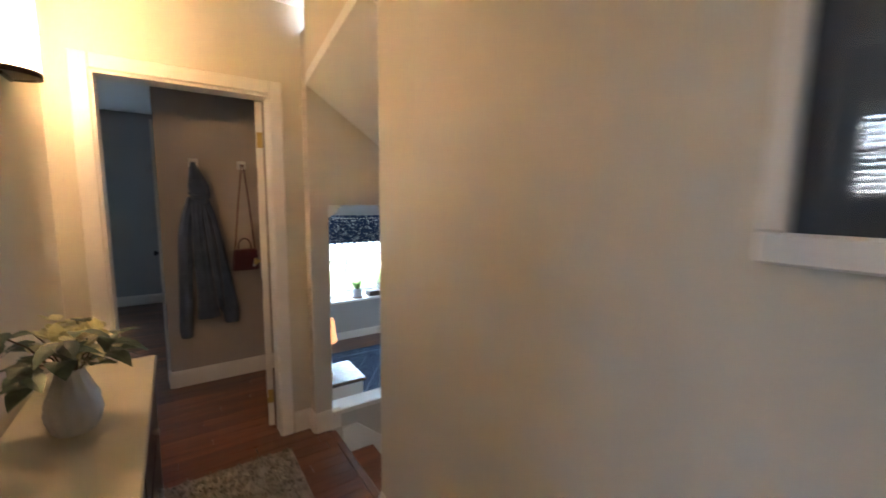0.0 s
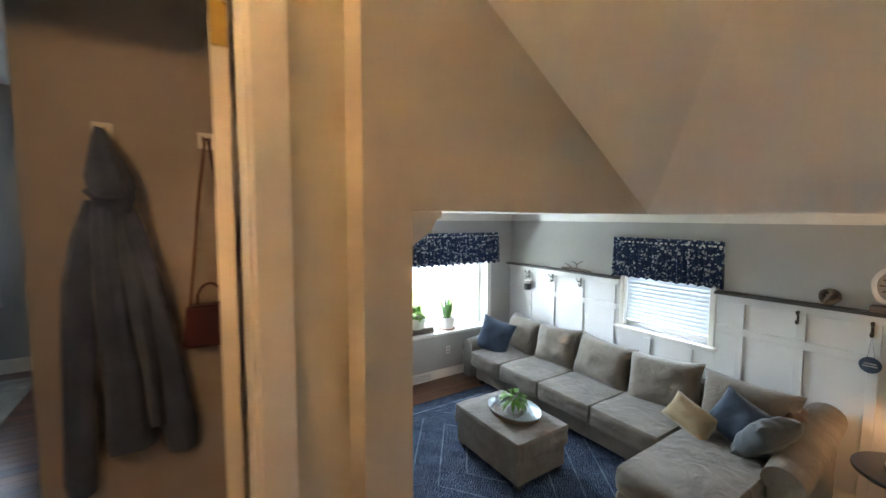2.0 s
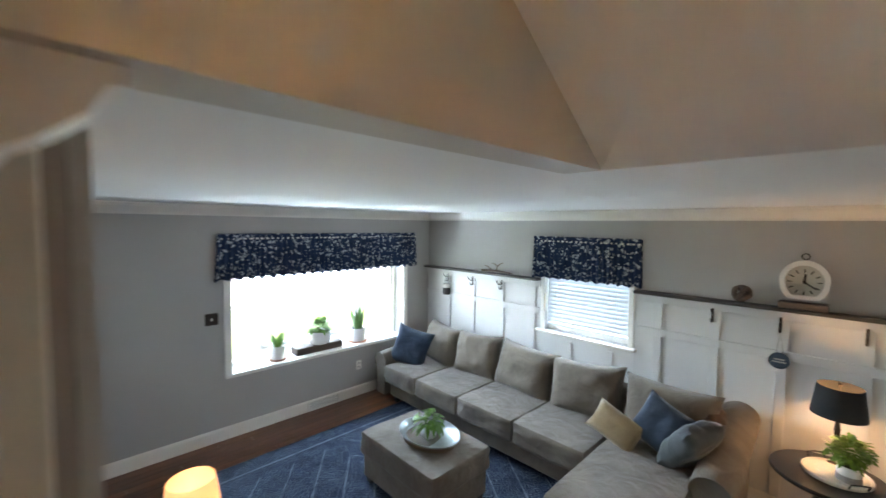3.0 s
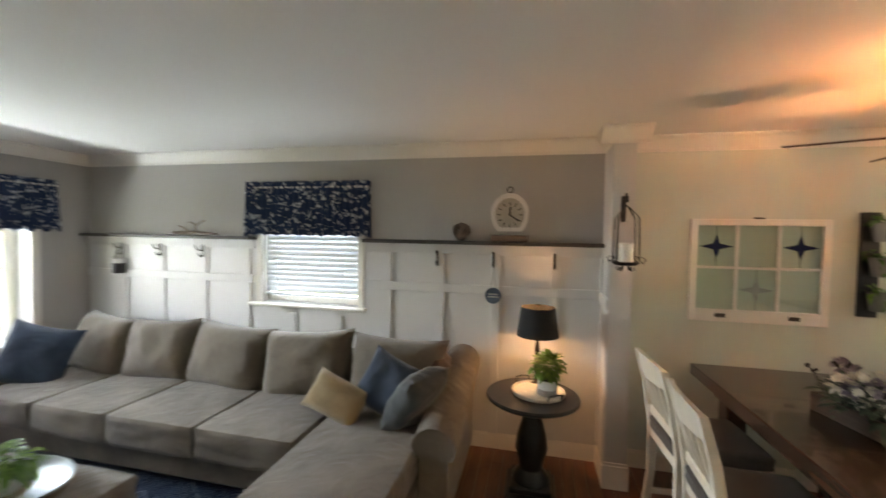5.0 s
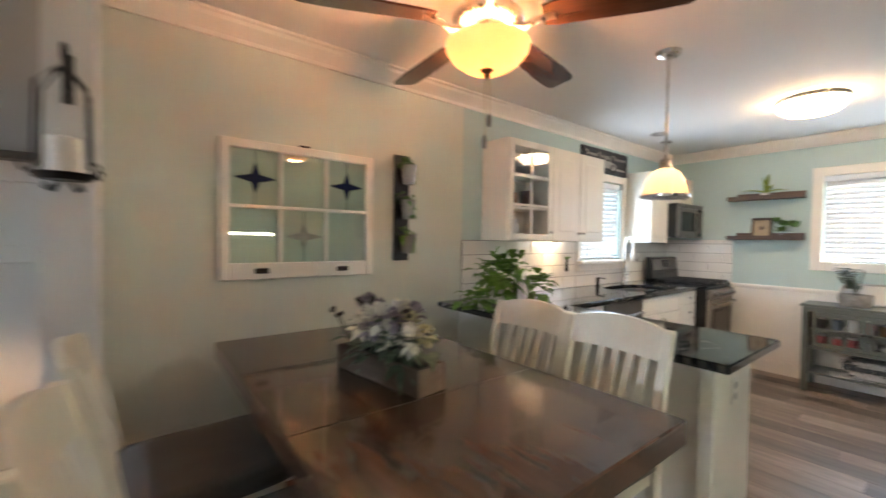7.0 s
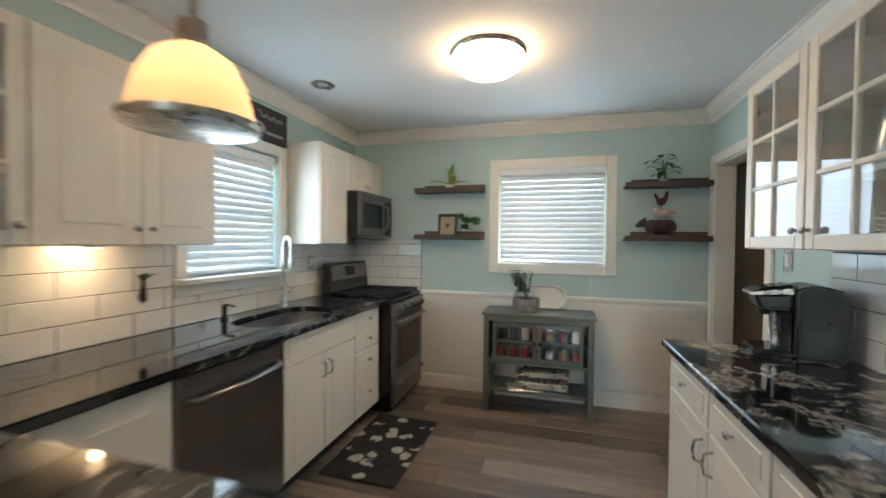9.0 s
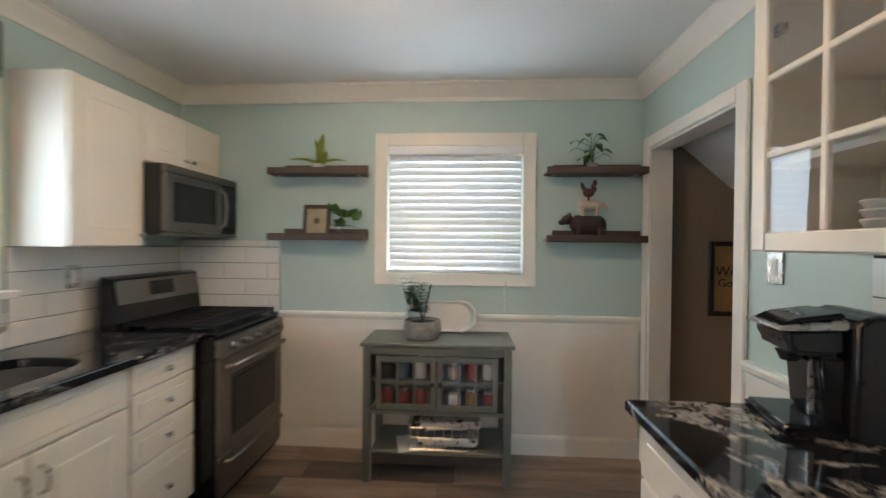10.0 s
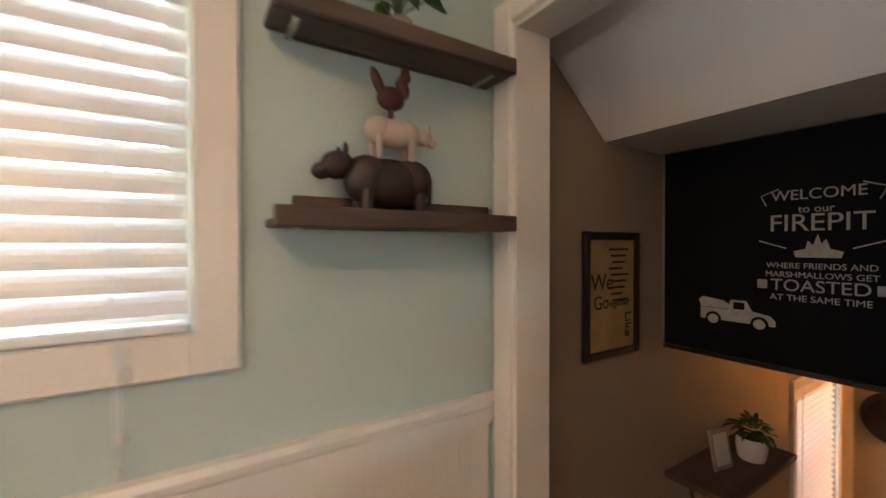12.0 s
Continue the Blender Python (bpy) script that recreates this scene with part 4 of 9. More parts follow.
valance(pose(3.235, NY, 2.12), 2.56, 0.46, "long navy floral gathered valance over the bay window", 46)

# ---- board and batten, ledge, hooks ----
panel = setting("panelling", boxes((EX - 0.012, 1.532, 0.128, EX - 0.0005, 3.414, 1.60)), M["panel"], "white board-and-batten panelling on the living room wall", "panelling")
part("board", boxes((EX - 0.012, 4.456, 0.128, EX - 0.0005, NY - 0.002, 1.60)), M["panel"], panel)
part("board", boxes((EX - 0.012, 3.415, 0.128, EX - 0.0005, 4.455, 1.028)), M["panel"], panel)
for y in (1.865, 2.31, 2.755, 3.20, 4.55, 5.01, 5.49, 5.95):
    part("batten", boxes((EX - 0.028, y - 0.033, 0.129, EX - 0.012, y + 0.033, 1.535), bevel=0.002), M["panel"], panel)
for y in (3.64, 4.09):
    part("batten", boxes((EX - 0.028, y - 0.033, 0.129, EX - 0.012, y + 0.033, 0.975), bevel=0.002), M["panel"], panel)
for y0, y1 in ((1.534, 3.405), (4.465, NY - 0.003)):
    part("rail", boxes((EX - 0.031, y0, 1.225, EX - 0.0125, y1, 1.295), bevel=0.002), M["panel"], panel)
    part("top_rail", boxes((EX - 0.031, y0, 1.536, EX - 0.0125, y1, 1.612), bevel=0.002), M["panel"], panel)
    ob = solid("wall_ledge", boxes((EX - 0.105, y0 - (0.09 if y0 < 2 else 0), 1.613, EX - 0.001, y1, 1.642), bevel=0.004), M["ledge_wood"], "long narrow dark wooden ledge on panelled wall", "shelf", "wall ledges")


def coat_hook(y, double):
    root = thing("wall_hook", pose(EX - 0.032, y, 1.50, 0, 0, EAST), "dark metal coat hook screwed to white batten", "hook", "coat hooks")
    part("plate", boxes((-0.009, -0.006, -0.06, 0.009, 0, 0.06), bevel=0.003), M["bronze"], root)
    bm = tube(bmesh.new(), [(0, -0.005, -0.035), (0, -0.03, -0.055), (0, -0.05, -0.045), (0, -0.056, -0.02)], 0.006)
    part("lower_prong", bm, M["bronze"], root, smooth=True)
    if double:
        for s in (-1, 1):
            bm = tube(bmesh.new(), [(0, -0.005, 0.0), (s * 0.025, -0.045, 0.01), (s * 0.035, -0.06, 0.04), (s * 0.035, -0.06, 0.055)], 0.005)
            part("upper_prong", bm, M["bronze"], root, smooth=True)
    else:
        part("upper_prong", tube(bmesh.new(), [(0, -0.005, 0.02), (0, -0.045, 0.035), (0, -0.06, 0.06)], 0.006), M["bronze"], root, smooth=True)


for y in (5.95, 5.49, 5.01):
    coat_hook(y, True)
for y in (2.775, 2.33, 1.87):
    coat_hook(y, False)

# ---- sectional sofa ----
sofa = thing("sectional_sofa", pose(0, 0, 0), "large greige fabric sectional sofa with a chaise", "sofa")
part("base", boxes((3.78, 3.34, 0.07, 4.76, 5.98, 0.29), (3.06, 2.64, 0.07, 4.76, 3.338, 0.27), bevel=0.03), M["sofa"], sofa)
part("back_frame", boxes((4.52, 2.50, 0.285, 4.77, 6.16, 0.74), bevel=0.06), M["sofa"], sofa, smooth=True)
for x, y in ((3.85, 5.9), (3.15, 2.72), (3.15, 3.25), (4.7, 5.9), (4.7, 2.6)):
    part("foot", boxes((x - 0.03, y - 0.03, 0.0, x + 0.03, y + 0.03, 0.071), bevel=0.005), M["black_wood"], sofa)
edges = [5.98, 5.40, 4.74, 4.04, 3.345]
for k in range(4):
    y1, y0 = edges[k], edges[k + 1]
    bm = cushion(bmesh.new(), 0.90, y1 - y0 - 0.006, 0.20, Matrix.Translation((4.14, (y0 + y1) / 2, 0.375)), 12, 9.0, seed=k, soft=0.02)
    part("seat_cushion", bm, M["sofa"], sofa, smooth=True)
part("chaise_cushion", cushion(bmesh.new(), 1.52, 0.68, 0.20, Matrix.Translation((3.80, 2.992, 0.375)), 14, 9.0, seed=9), M["sofa"], sofa, smooth=True)
UPRIGHT = Matrix(((0, 0, 1, 0), (1, 0, 0, 0), (0, 1, 0, 0), (0, 0, 0, 1)))
backs = [(5.69, 0.62), (5.07, 0.62), (4.39, 0.72), (3.70, 0.70), (2.98, 0.72)]
for k, (y, w) in enumerate(backs):
    mm = Matrix.Translation((4.44, y, 0.672)) @ pose(0, 0, 0, (4, -3, 2, -4, 1)[k], 17 + (3, -1, 2, 0, -4)[k], (-5, 3, -3, 4, 0)[k])
    part("back_cushion", pillow_mesh(bmesh.new(), w + 0.03, 0.53, 0.32, mm @ UPRIGHT, 18, 20 + k), M["sofa"], sofa, smooth=True)
for name, y0, y1, x0 in (("arm", 5.985, 6.23, 3.74), ("arm", 2.415, 2.675, 3.82)):
    bm = bmesh.new()
    rings = []
    yc = (y0 + y1) / 2
    R = 0.138 if y0 < 3 else 0.128
    for i in range(13):
        x = x0 + (4.75 - x0) * i / 12
        k = i / 12
        top = 0.615 + (0.22 if y0 < 3 else 0.12) * k ** 1.4
        swell = 1 - 0.10 * math.exp(-k * 14)
        prof = [(yc - 0.085, 0.08), (yc - 0.085, top - 0.19)]
        for a in range(13):
            an = math.pi * (1.18 - 1.36 * a / 12)
            prof.append((yc + R * swell * math.cos(an), top - 0.125 + 0.125 * swell * math.sin(an) + 0.006 * noise.noise(Vector((x * 5, a * 0.4, yc)))))
        prof += [(yc + 0.085, top - 0.19), (yc + 0.085, 0.08)]
        rings.append([bm.verts.new((x, p, z)) for p, z in prof])
    for a, b in zip(rings, rings[1:]):
        for i in range(len(a) - 1):
            bm.faces.new((a[i], b[i], b[i + 1], a[i + 1]))
    for r in (rings[0], rings[-1]):
        bm.faces.new(r)
    bmesh.ops.recalc_face_normals(bm, faces=bm.faces)
    part(name, bm, M["sofa"], sofa, smooth=True)
    bm = tube(bmesh.new(), [(x0 - 0.004, yc + R * 0.9 * math.cos(math.pi * (1.18 - 1.36 * a / 14)), 0.49 + 0.1125 * math.sin(math.pi * (1.18 - 1.36 * a / 14))) for a in range(15)], 0.006, 6)
    part("piping", bm, M["sofa"], sofa, smooth=True)


def throw_pillow(m, w, h, t, mat, label, seed):
    return solid("throw_pillow", pillow_mesh(bmesh.new(), w, h, t, None, 14, seed), mat, label, "pillow", "sofa pillows", True, m)


throw_pillow(pose(4.04, 5.86, 0.67, 72, 14, -62), 0.50, 0.50, 0.17, M["navy_cloth"], "square navy throw pillow leaning on the sofa arm", 1)
throw_pillow(pose(4.06, 3.26, 0.60, 22, 32, 8) @ UPRIGHT, 0.42, 0.27, 0.20, M["tan_cloth"], "tan lumbar pillow on the chaise", 2)
throw_pillow(pose(4.18, 2.955, 0.675, 24, 24, 4) @ UPRIGHT, 0.40, 0.40, 0.19, M["blue_cloth"], "square denim blue throw pillow on the chaise", 3)
throw_pillow(pose(4.10, 2.735, 0.645, 124, 0, -22), 0.42, 0.42, 0.20, M["slate_cloth"], "square slate grey throw pillow against the sofa arm", 4)

throw_pillow(pose(4.50, 2.68, 0.735, 40, 30, -30), 0.34, 0.30, 0.15, cloth("brown_plush_cloth", (0.075, 0.048, 0.034), (0.13, 0.088, 0.062), 260.0), "small brown plush pillow tucked behind the others", 5)

# ---- ottoman, tray, rug ----
ott = thing("ottoman", pose(2.96, 4.40, 0), "rectangular greige upholstered ottoman on the rug", "ottoman")
part("body", boxes((-0.305, -0.445, 0.055, 0.305, 0.445, 0.30), bevel=0.025), M["sofa"], ott, smooth=True)
part("cushion_top", cushion(bmesh.new(), 0.65, 0.93, 0.19, Matrix.Translation((0, 0, 0.36)), 12, 10.0, seed=5), M["sofa"], ott, smooth=True)
part("piping", tube(bmesh.new(), [(-0.31, -0.45, 0.285), (0.31, -0.45, 0.285), (0.31, 0.45, 0.285), (-0.31, 0.45, 0.285), (-0.31, -0.45, 0.285)], 0.006, 6), M["sofa"], ott)
for sx in (-1, 1):
    for sy in (-1, 1):
        part("foot", boxes((sx * 0.25 - 0.03, sy * 0.39 - 0.03, 0.012, sx * 0.25 + 0.03, sy * 0.39 + 0.03, 0.056), bevel=0.004), M["black_wood"], ott)
tray = thing("serving_tray", pose(2.99, 4.36, 0.462), "oval galvanised tray with a wooden rim on the ottoman", "tray")
S = Matrix.Diagonal((0.86, 1.12, 1, 1))
bm = lathe(bmesh.new(), [(0.0, 0.006), (0.20, 0.006), (0.235, 0.03), (0.252, 0.062), (0.258, 0.062), (0.242, 0.028), (0.205, 0.0), (0.0, 0.0)], 40)
bm.transform(S)
part("pan", bm, M["galvanised"], tray, smooth=True)
bm = lathe(bmesh.new(), [(0.222, 0.0), (0.226, 0.0), (0.262, 0.05), (0.257, 0.052), (0.222, 0.001)], 40)
bm.transform(S)
part("wooden_band", bm, wood("tray_band_wood", (0.16, 0.09, 0.045), (0.30, 0.19, 0.10), 0.5, "X", 9.0), tray, smooth=True)
solid("area_rug", boxes((-1.42, -1.42, 0, 1.42, 1.42, 0.010), bevel=0.003), M["rug"], "navy blue faded Persian-style rug", "rug", m=pose(2.78, 4.42, 0.001))

# ---- plants ----


def leaf(bm, base, way, length, width, droop=0.35, fold=0.18, seg=4):
    """One blade with a folded midrib, narrowing to a point and drooping."""
    base, way = Vector(base), Vector(way).normalized()
    side = way.cross(Vector((0, 0, 1)))
    side = side.normalized() if side.length > 0.05 else Vector((1, 0, 0))
    up = side.cross(way)
    rows = []
    for i in range(seg + 1):
        u = i / seg
        c = base + way * (length * u) + Vector((0, 0, -droop * length * u * u))
        w = width * 0.5 * max(0.04, math.sin(math.pi * (0.08 + 0.92 * u) ** 0.8) if u < 1 else 0.04)
        rows.append((bm.verts.new(c - side * w + up * fold * w), bm.verts.new(c), bm.verts.new(c + side * w + up * fold * w)))
    for a, b in zip(rows, rows[1:]):
        bm.faces.new((a[0], a[1], b[1], b[0]))
        bm.faces.new((a[1], a[2], b[2], b[1]))


def burst(bm, centre, n, length, width, rise=(0.2, 1.0), droop=0.4, spread=0.02, rng=None, vary=0.3):
    rng = rng or random
    for i in range(n):
        a = 2.4 * i + rng.uniform(-0.5, 0.5)
        r = rng.uniform(*rise)
        way = Vector((math.cos(a), math.sin(a), r * 1.6))
        k = 1 + rng.uniform(-vary, vary)
        leaf(bm, Vector(centre) + Vector((math.cos(a), math.sin(a), 0)) * spread * rng.random(), way, length * k, width * k, droop)


def bushy(bm, centre, size, n, length, width, rng, droop=0.4):
    """Leaves set through an uneven rounded mass, facing outwards."""
    for i in range(n):
        d = Vector((rng.gauss(0, 1), rng.gauss(0, 1), rng.gauss(0, 1) + 0.25)).normalized()
        k = rng.uniform(0.35, 1.0)
        lump = 0.8 + 0.35 * noise.noise(d * 2.2 + Vector(centre) * 3)
        at = Vector(centre) + Vector((d.x * size[0], d.y * size[1], d.z * size[2])) * k * lump
        way = d + Vector((rng.uniform(-0.6, 0.6), rng.uniform(-0.6, 0.6), rng.uniform(-0.1, 0.7)))
        leaf(bm, at, way, length * rng.uniform(0.7, 1.25), width * rng.uniform(0.75, 1.2), droop, seg=3)


def potted(m, r, h, pot_mat, label, saucer=None, profile=None, name="potted_plant"):
    root = thing(name, m, label, "plant", "")
    prof = profile or [(r * 0.82, 0), (r * 0.9, h * 0.1), (r, h * 0.55), (r * 0.98, h), (r * 0.90, h), (r * 0.9, h * 0.86), (0.0, h * 0.86)]
    z = 0.012 if saucer else 0
    part("pot", lathe(bmesh.new(), [(a, b + z) for a, b in prof], 28), pot_mat, root, smooth=True)
    part("soil", lathe(bmesh.new(), [(0.0, z + h * 0.84), (r * 0.89, z + h * 0.84), (r * 0.6, z + h * 0.89), (0, z + h * 0.91)], 20), M["soil"], root, smooth=True)
    if saucer:
        part("saucer", lathe(bmesh.new(), [(r * 0.95, 0), (r * 1.1, 0.0), (r * 1.14, 0.02), (r * 1.08, 0.02), (r * 1.0, 0.008), (0, 0.008)], 28), saucer, root, smooth=True)
    return root


rng = random.Random(4)
p = potted(pose(2.60, 6.52, 0.674), 0.085, 0.15, M["white_ceramic"], "spiky spider plant in a white pot on the bay sill", M["terracotta"])
bm = bmesh.new()
burst(bm, (0, 0, 0.14), 40, 0.27, 0.022, (0.6, 2.6), 0.45, 0.03, rng)
part("foliage", bm, M["leaf_bright"], p)
crate = solid("wooden_block", boxes((-0.30, -0.09, 0, 0.30, 0.09, 0.085), bevel=0.006), M["rustic"], "rough brown wooden box used as a plant riser", "box", m=pose(3.10, 6.55, 0.674))
p = potted(pose(3.13, 6.55, 0.760), 0.14, 0.15, M["white_ceramic"], "leafy green plant in a white bowl on a wooden riser")
bm = bmesh.new()
bushy(bm, (0, 0, 0.20), (0.16, 0.14, 0.09), 120, 0.095, 0.055, rng)
part("foliage", bm, M["leaf_bright"], p)
p = potted(pose(3.68, 6.55, 0.674), 0.115, 0.17, M["white_ceramic"], "dark snake plant in a white pot on the bay sill", M["terracotta"])
bm = bmesh.new()
burst(bm, (0, 0, 0.15), 26, 0.28, 0.040, (1.2, 4.5), 0.04, 0.06, rng)
part("foliage", bm, M["leaf"], p)
p = potted(pose(3.0, 4.38, 0.469), 0.07, 0.10, M["white_ceramic"], "trailing green plant in a white pot on the tray")
bm = bmesh.new()
bushy(bm, (0, 0, 0.14), (0.13, 0.13, 0.06), 70, 0.085, 0.045, rng, 0.7)
part("foliage", bm, M["leaf_bright"], p)

# ---- side table with lamp ----
st = thing("side_table", pose(4.33, 2.01, 0), "round black pedestal side table beside the sofa", "table")
part("tabletop", lathe(bmesh.new(), [(0, 0.62), (0.27, 0.62), (0.285, 0.628), (0.30, 0.64), (0.30, 0.652), (0.293, 0.66), (0, 0.66)], 48), M["black_wood"], st, smooth=True)
part("pedestal", lathe(bmesh.new(), [(0.12, 0.10), (0.115, 0.13), (0.075, 0.18), (0.085, 0.24), (0.105, 0.31), (0.092, 0.40), (0.062, 0.50), (0.066, 0.55), (0.12, 0.60), (0.13, 0.62)], 32), M["black_wood"], st, smooth=True)
part("plinth", boxes((-0.16, -0.16, 0, 0.16, 0.16, 0.055), (-0.13, -0.13, 0.055, 0.13, 0.13, 0.10), bevel=0.008), M["black_wood"], st)
tr = thing("round_tray", pose(4.35, 1.975, 0.661), "round whitewashed tray with black handles", "tray")
part("board", lathe(bmesh.new(), [(0, 0), (0.165, 0), (0.172, 0.008), (0.172, 0.022), (0.165, 0.026), (0.158, 0.014), (0, 0.014)], 40), M["white_ceramic"], tr, smooth=True)
for a in (35, 215):
    mm = Matrix.Rotation(radians(a), 4, "Z")
    bm = tube(bmesh.new(), [mm @ Vector(q) for q in ((0.168, -0.05, 0.018), (0.185, -0.05, 0.05), (0.19, 0, 0.055), (0.185, 0.05, 0.05), (0.168, 0.05, 0.018))], 0.005)
    part("handle", bm, M["iron"], tr, smooth=True)
lamp = thing("table_lamp", pose(4.53, 1.985, 0.661), "lit table lamp with a black drum shade", "lamp")
part("foot", lathe(bmesh.new(), [(0, 0), (0.06, 0), (0.062, 0.012), (0.03, 0.022), (0.012, 0.035), (0, 0.035)], 28), M["bronze"], lamp, smooth=True)
part("stem", lathe(bmesh.new(), [(0.010, 0.03), (0.014, 0.08), (0.022, 0.12), (0.012, 0.16), (0.018, 0.24), (0.010, 0.30), (0.008, 0.40)], 20), M["bronze"], lamp, smooth=True)
bm = open_lathe(bmesh.new(), [(0.145, 0.335), (0.118, 0.535)], 40)
open_lathe(bm, [(0.116, 0.535), (0.143, 0.335)], 40)
part("shade", bm, M["lamp_black"], lamp, smooth=True)
part("socket", lathe(bmesh.new(), [(0.016, 0.38), (0.018, 0.42), (0.0, 0.425)], 16), M["brass"], lamp, smooth=True)
part("finial", lathe(bmesh.new(), [(0.003, 0.42), (0.003, 0.53), (0.012, 0.545), (0.0, 0.565)], 12), M["bronze"], lamp, smooth=True)
p = potted(pose(4.31, 1.92, 0.676), 0.06, 0.095, M["white_ceramic"], "small round boxwood plant in a white pot")
bm = bmesh.new()
bushy(bm, (0, 0, 0.185), (0.125, 0.125, 0.105), 520, 0.038, 0.025, rng)
part("foliage", bm, M["leaf_bright"], p)
part("pot_band", lathe(bmesh.new(), [(0.0605, 0.0), (0.0612, 0.0), (0.0612, 0.04), (0.0605, 0.04)], 28), M["stone_pot"], p)

# corner lamp and bench seen past the stair wall
bn = thing("end_table", pose(1.265, 3.80, 0), "white end table with a dark wooden top", "table")
part("tabletop", boxes((-0.235, -0.25, 0.60, 0.235, 0.25, 0.635), bevel=0.006), M["dark_oak"], bn)
part("body", boxes((-0.21, -0.22, 0.012, 0.21, 0.22, 0.599), bevel=0.006), M["trim"], bn)
cl = thing("corner_lamp", pose(1.165, 3.78, 0.636), "lit lamp with a peach fabric shade", "lamp")
bm = open_lathe(bmesh.new(), [(0.115, 0.36), (0.085, 0.58)], 32)
open_lathe(bm, [(0.083, 0.58), (0.113, 0.36)], 32)
part("shade", bm, M["peach_glow"], cl, smooth=True)
part("base", lathe(bmesh.new(), [(0.07, 0), (0.07, 0.02), (0.03, 0.05), (0.045, 0.14), (0.03, 0.28), (0.01, 0.36), (0.008, 0.45)], 24), M["white_ceramic"], cl, smooth=True)

# ---- ledge ornaments ----
ck = thing("mantel_clock", pose(EX - 0.055, 2.21, 1.643, 0, 0, EAST), "white horseshoe-framed clock on a wooden block", "clock")
part("block", boxes((-0.14, -0.045, 0, 0.14, 0.045, 0.05), bevel=0.005), M["rustic"], ck)


def horseshoe(r, k=0.0):
    pts = []
    for a in range(29):
        an = radians(-52 + (232 + 52) * a / 28)
        pts.append((r * math.cos(an) * (1 if math.sin(an) > 0 else 0.97), 0.05 + 0.155 + r * 1.12 * math.sin(an)))
    return pts


out, inn = horseshoe(0.145), horseshoe(0.112)
bm = bmesh.new()
for y in (-0.03, 0.02):
    vo = [bm.verts.new((x, y, z)) for x, z in out]
    vi = [bm.verts.new((x, y, z)) for x, z in inn]
    for i in range(29):
        j = (i + 1) % 29
        bm.faces.new((vo[i], vo[j], vi[j], vi[i]))
vs = bm.verts[:]
bm.verts.ensure_lookup_table()
for o in (0, 29):
    for i in range(29):
        j = (i + 1) % 29
        bm.faces.new((bm.verts[o + i], bm.verts[o + j], bm.verts[58 + o + j], bm.verts[58 + o + i]))
bmesh.ops.recalc_face_normals(bm, faces=bm.faces)
part("frame", bm, M["white_ceramic"], ck, "white horseshoe frame")
bm = bmesh.new()
prism(bm, inn, 0.012, Matrix(((1, 0, 0, 0), (0, 0, -1, 0.012), (0, 1, 0, 0), (0, 0, 0, 1))))
bmesh.ops.recalc_face_normals(bm, faces=bm.faces)
part("dial", bm, plain("aged_dial", (0.42, 0.40, 0.35), 0.6, var=0.12, scale=9), ck, "aged cream dial")
for k in range(12):
    an = radians(30 * k)
    bm = boxes((-0.0035, -0.004, 0.070, 0.0035, -0.0005, 0.098))
    part("numeral", bm, M["ink"], ck, m=Matrix.Translation((0, 0, 0.205)) @ Matrix.Rotation(an, 4, "Y"))
for an, L, w in ((125, 0.085, 0.005), (5, 0.06, 0.007)):
    part("clock_arm", boxes((-w, -0.009, -0.012, w, -0.006, L), bevel=0.001), M["ink"], ck, m=Matrix.Translation((0, 0, 0.205)) @ Matrix.Rotation(radians(an), 4, "Y"))
part("ring", tube(bmesh.new(), [(0.022 * math.cos(a * 0.5236), 0, 0.395 + 0.022 * math.sin(a * 0.5236)) for a in range(13)], 0.004, 6), M["bronze"], ck, smooth=True)
bm = bmesh.new()
for k in range(3):
    pts = []
    for a in range(25):
        t = 2 * math.pi * a / 24
        q = Vector((0.055 * math.cos(t), 0.018 * math.sin(2 * t), 0.055 * math.sin(t)))
        pts.append(Matrix.Rotation(radians(60 * k), 3, "Z") @ Matrix.Rotation(radians(25 * k), 3, "X") @ q + Vector((0, 0, 0.072)))
    tube(bm, pts, 0.017, 8)
solid("rope_knot", bm, M["rustic"], "brown rope knot ornament on the ledge", "ornament", smooth=True, m=pose(EX - 0.055, 2.58, 1.643))
bm = bmesh.new()
rngd = random.Random(8)
tube(bm, [(-0.22, 0, 0.018), (-0.1, 0.01, 0.024), (0.02, -0.01, 0.03), (0.14, 0.0, 0.022), (0.25, 0.01, 0.014)], 0.016, 8, 0.5)
tube(bm, [(-0.05, 0, 0.03), (-0.12, 0.01, 0.07), (-0.17, 0.0, 0.085)], 0.010, 7, 0.5)
tube(bm, [(0.02, 0, 0.03), (0.04, -0.01, 0.09), (0.10, 0.0, 0.13), (0.13, 0, 0.135)], 0.010, 7, 0.4)
tube(bm, [(0.04, -0.01, 0.09), (-0.02, 0.0, 0.12), (-0.06, 0, 0.115)], 0.008, 7, 0.4)
solid("driftwood", bm, wood("driftwood_wood", (0.14, 0.10, 0.075), (0.30, 0.24, 0.19), 0.8, "X", 12.0), "weathered driftwood branch on the ledge", "ornament", smooth=True, m=pose(EX - 0.055, 5.1, 1.643, 0, 0, EAST))
ds = thing("hanging_disc", pose(EX - 0.033, 2.325, 1.22, 0, 0, EAST), "small round blue sign hanging on a cord", "sign")
part("disc", lathe(bmesh.new(), [(0, 0), (0.062, 0), (0.064, 0.006), (0.062, 0.012), (0, 0.012)], 32, tilt=Matrix.Rotation(radians(90), 3, "X")), M["blue_cloth"], ds, smooth=True)
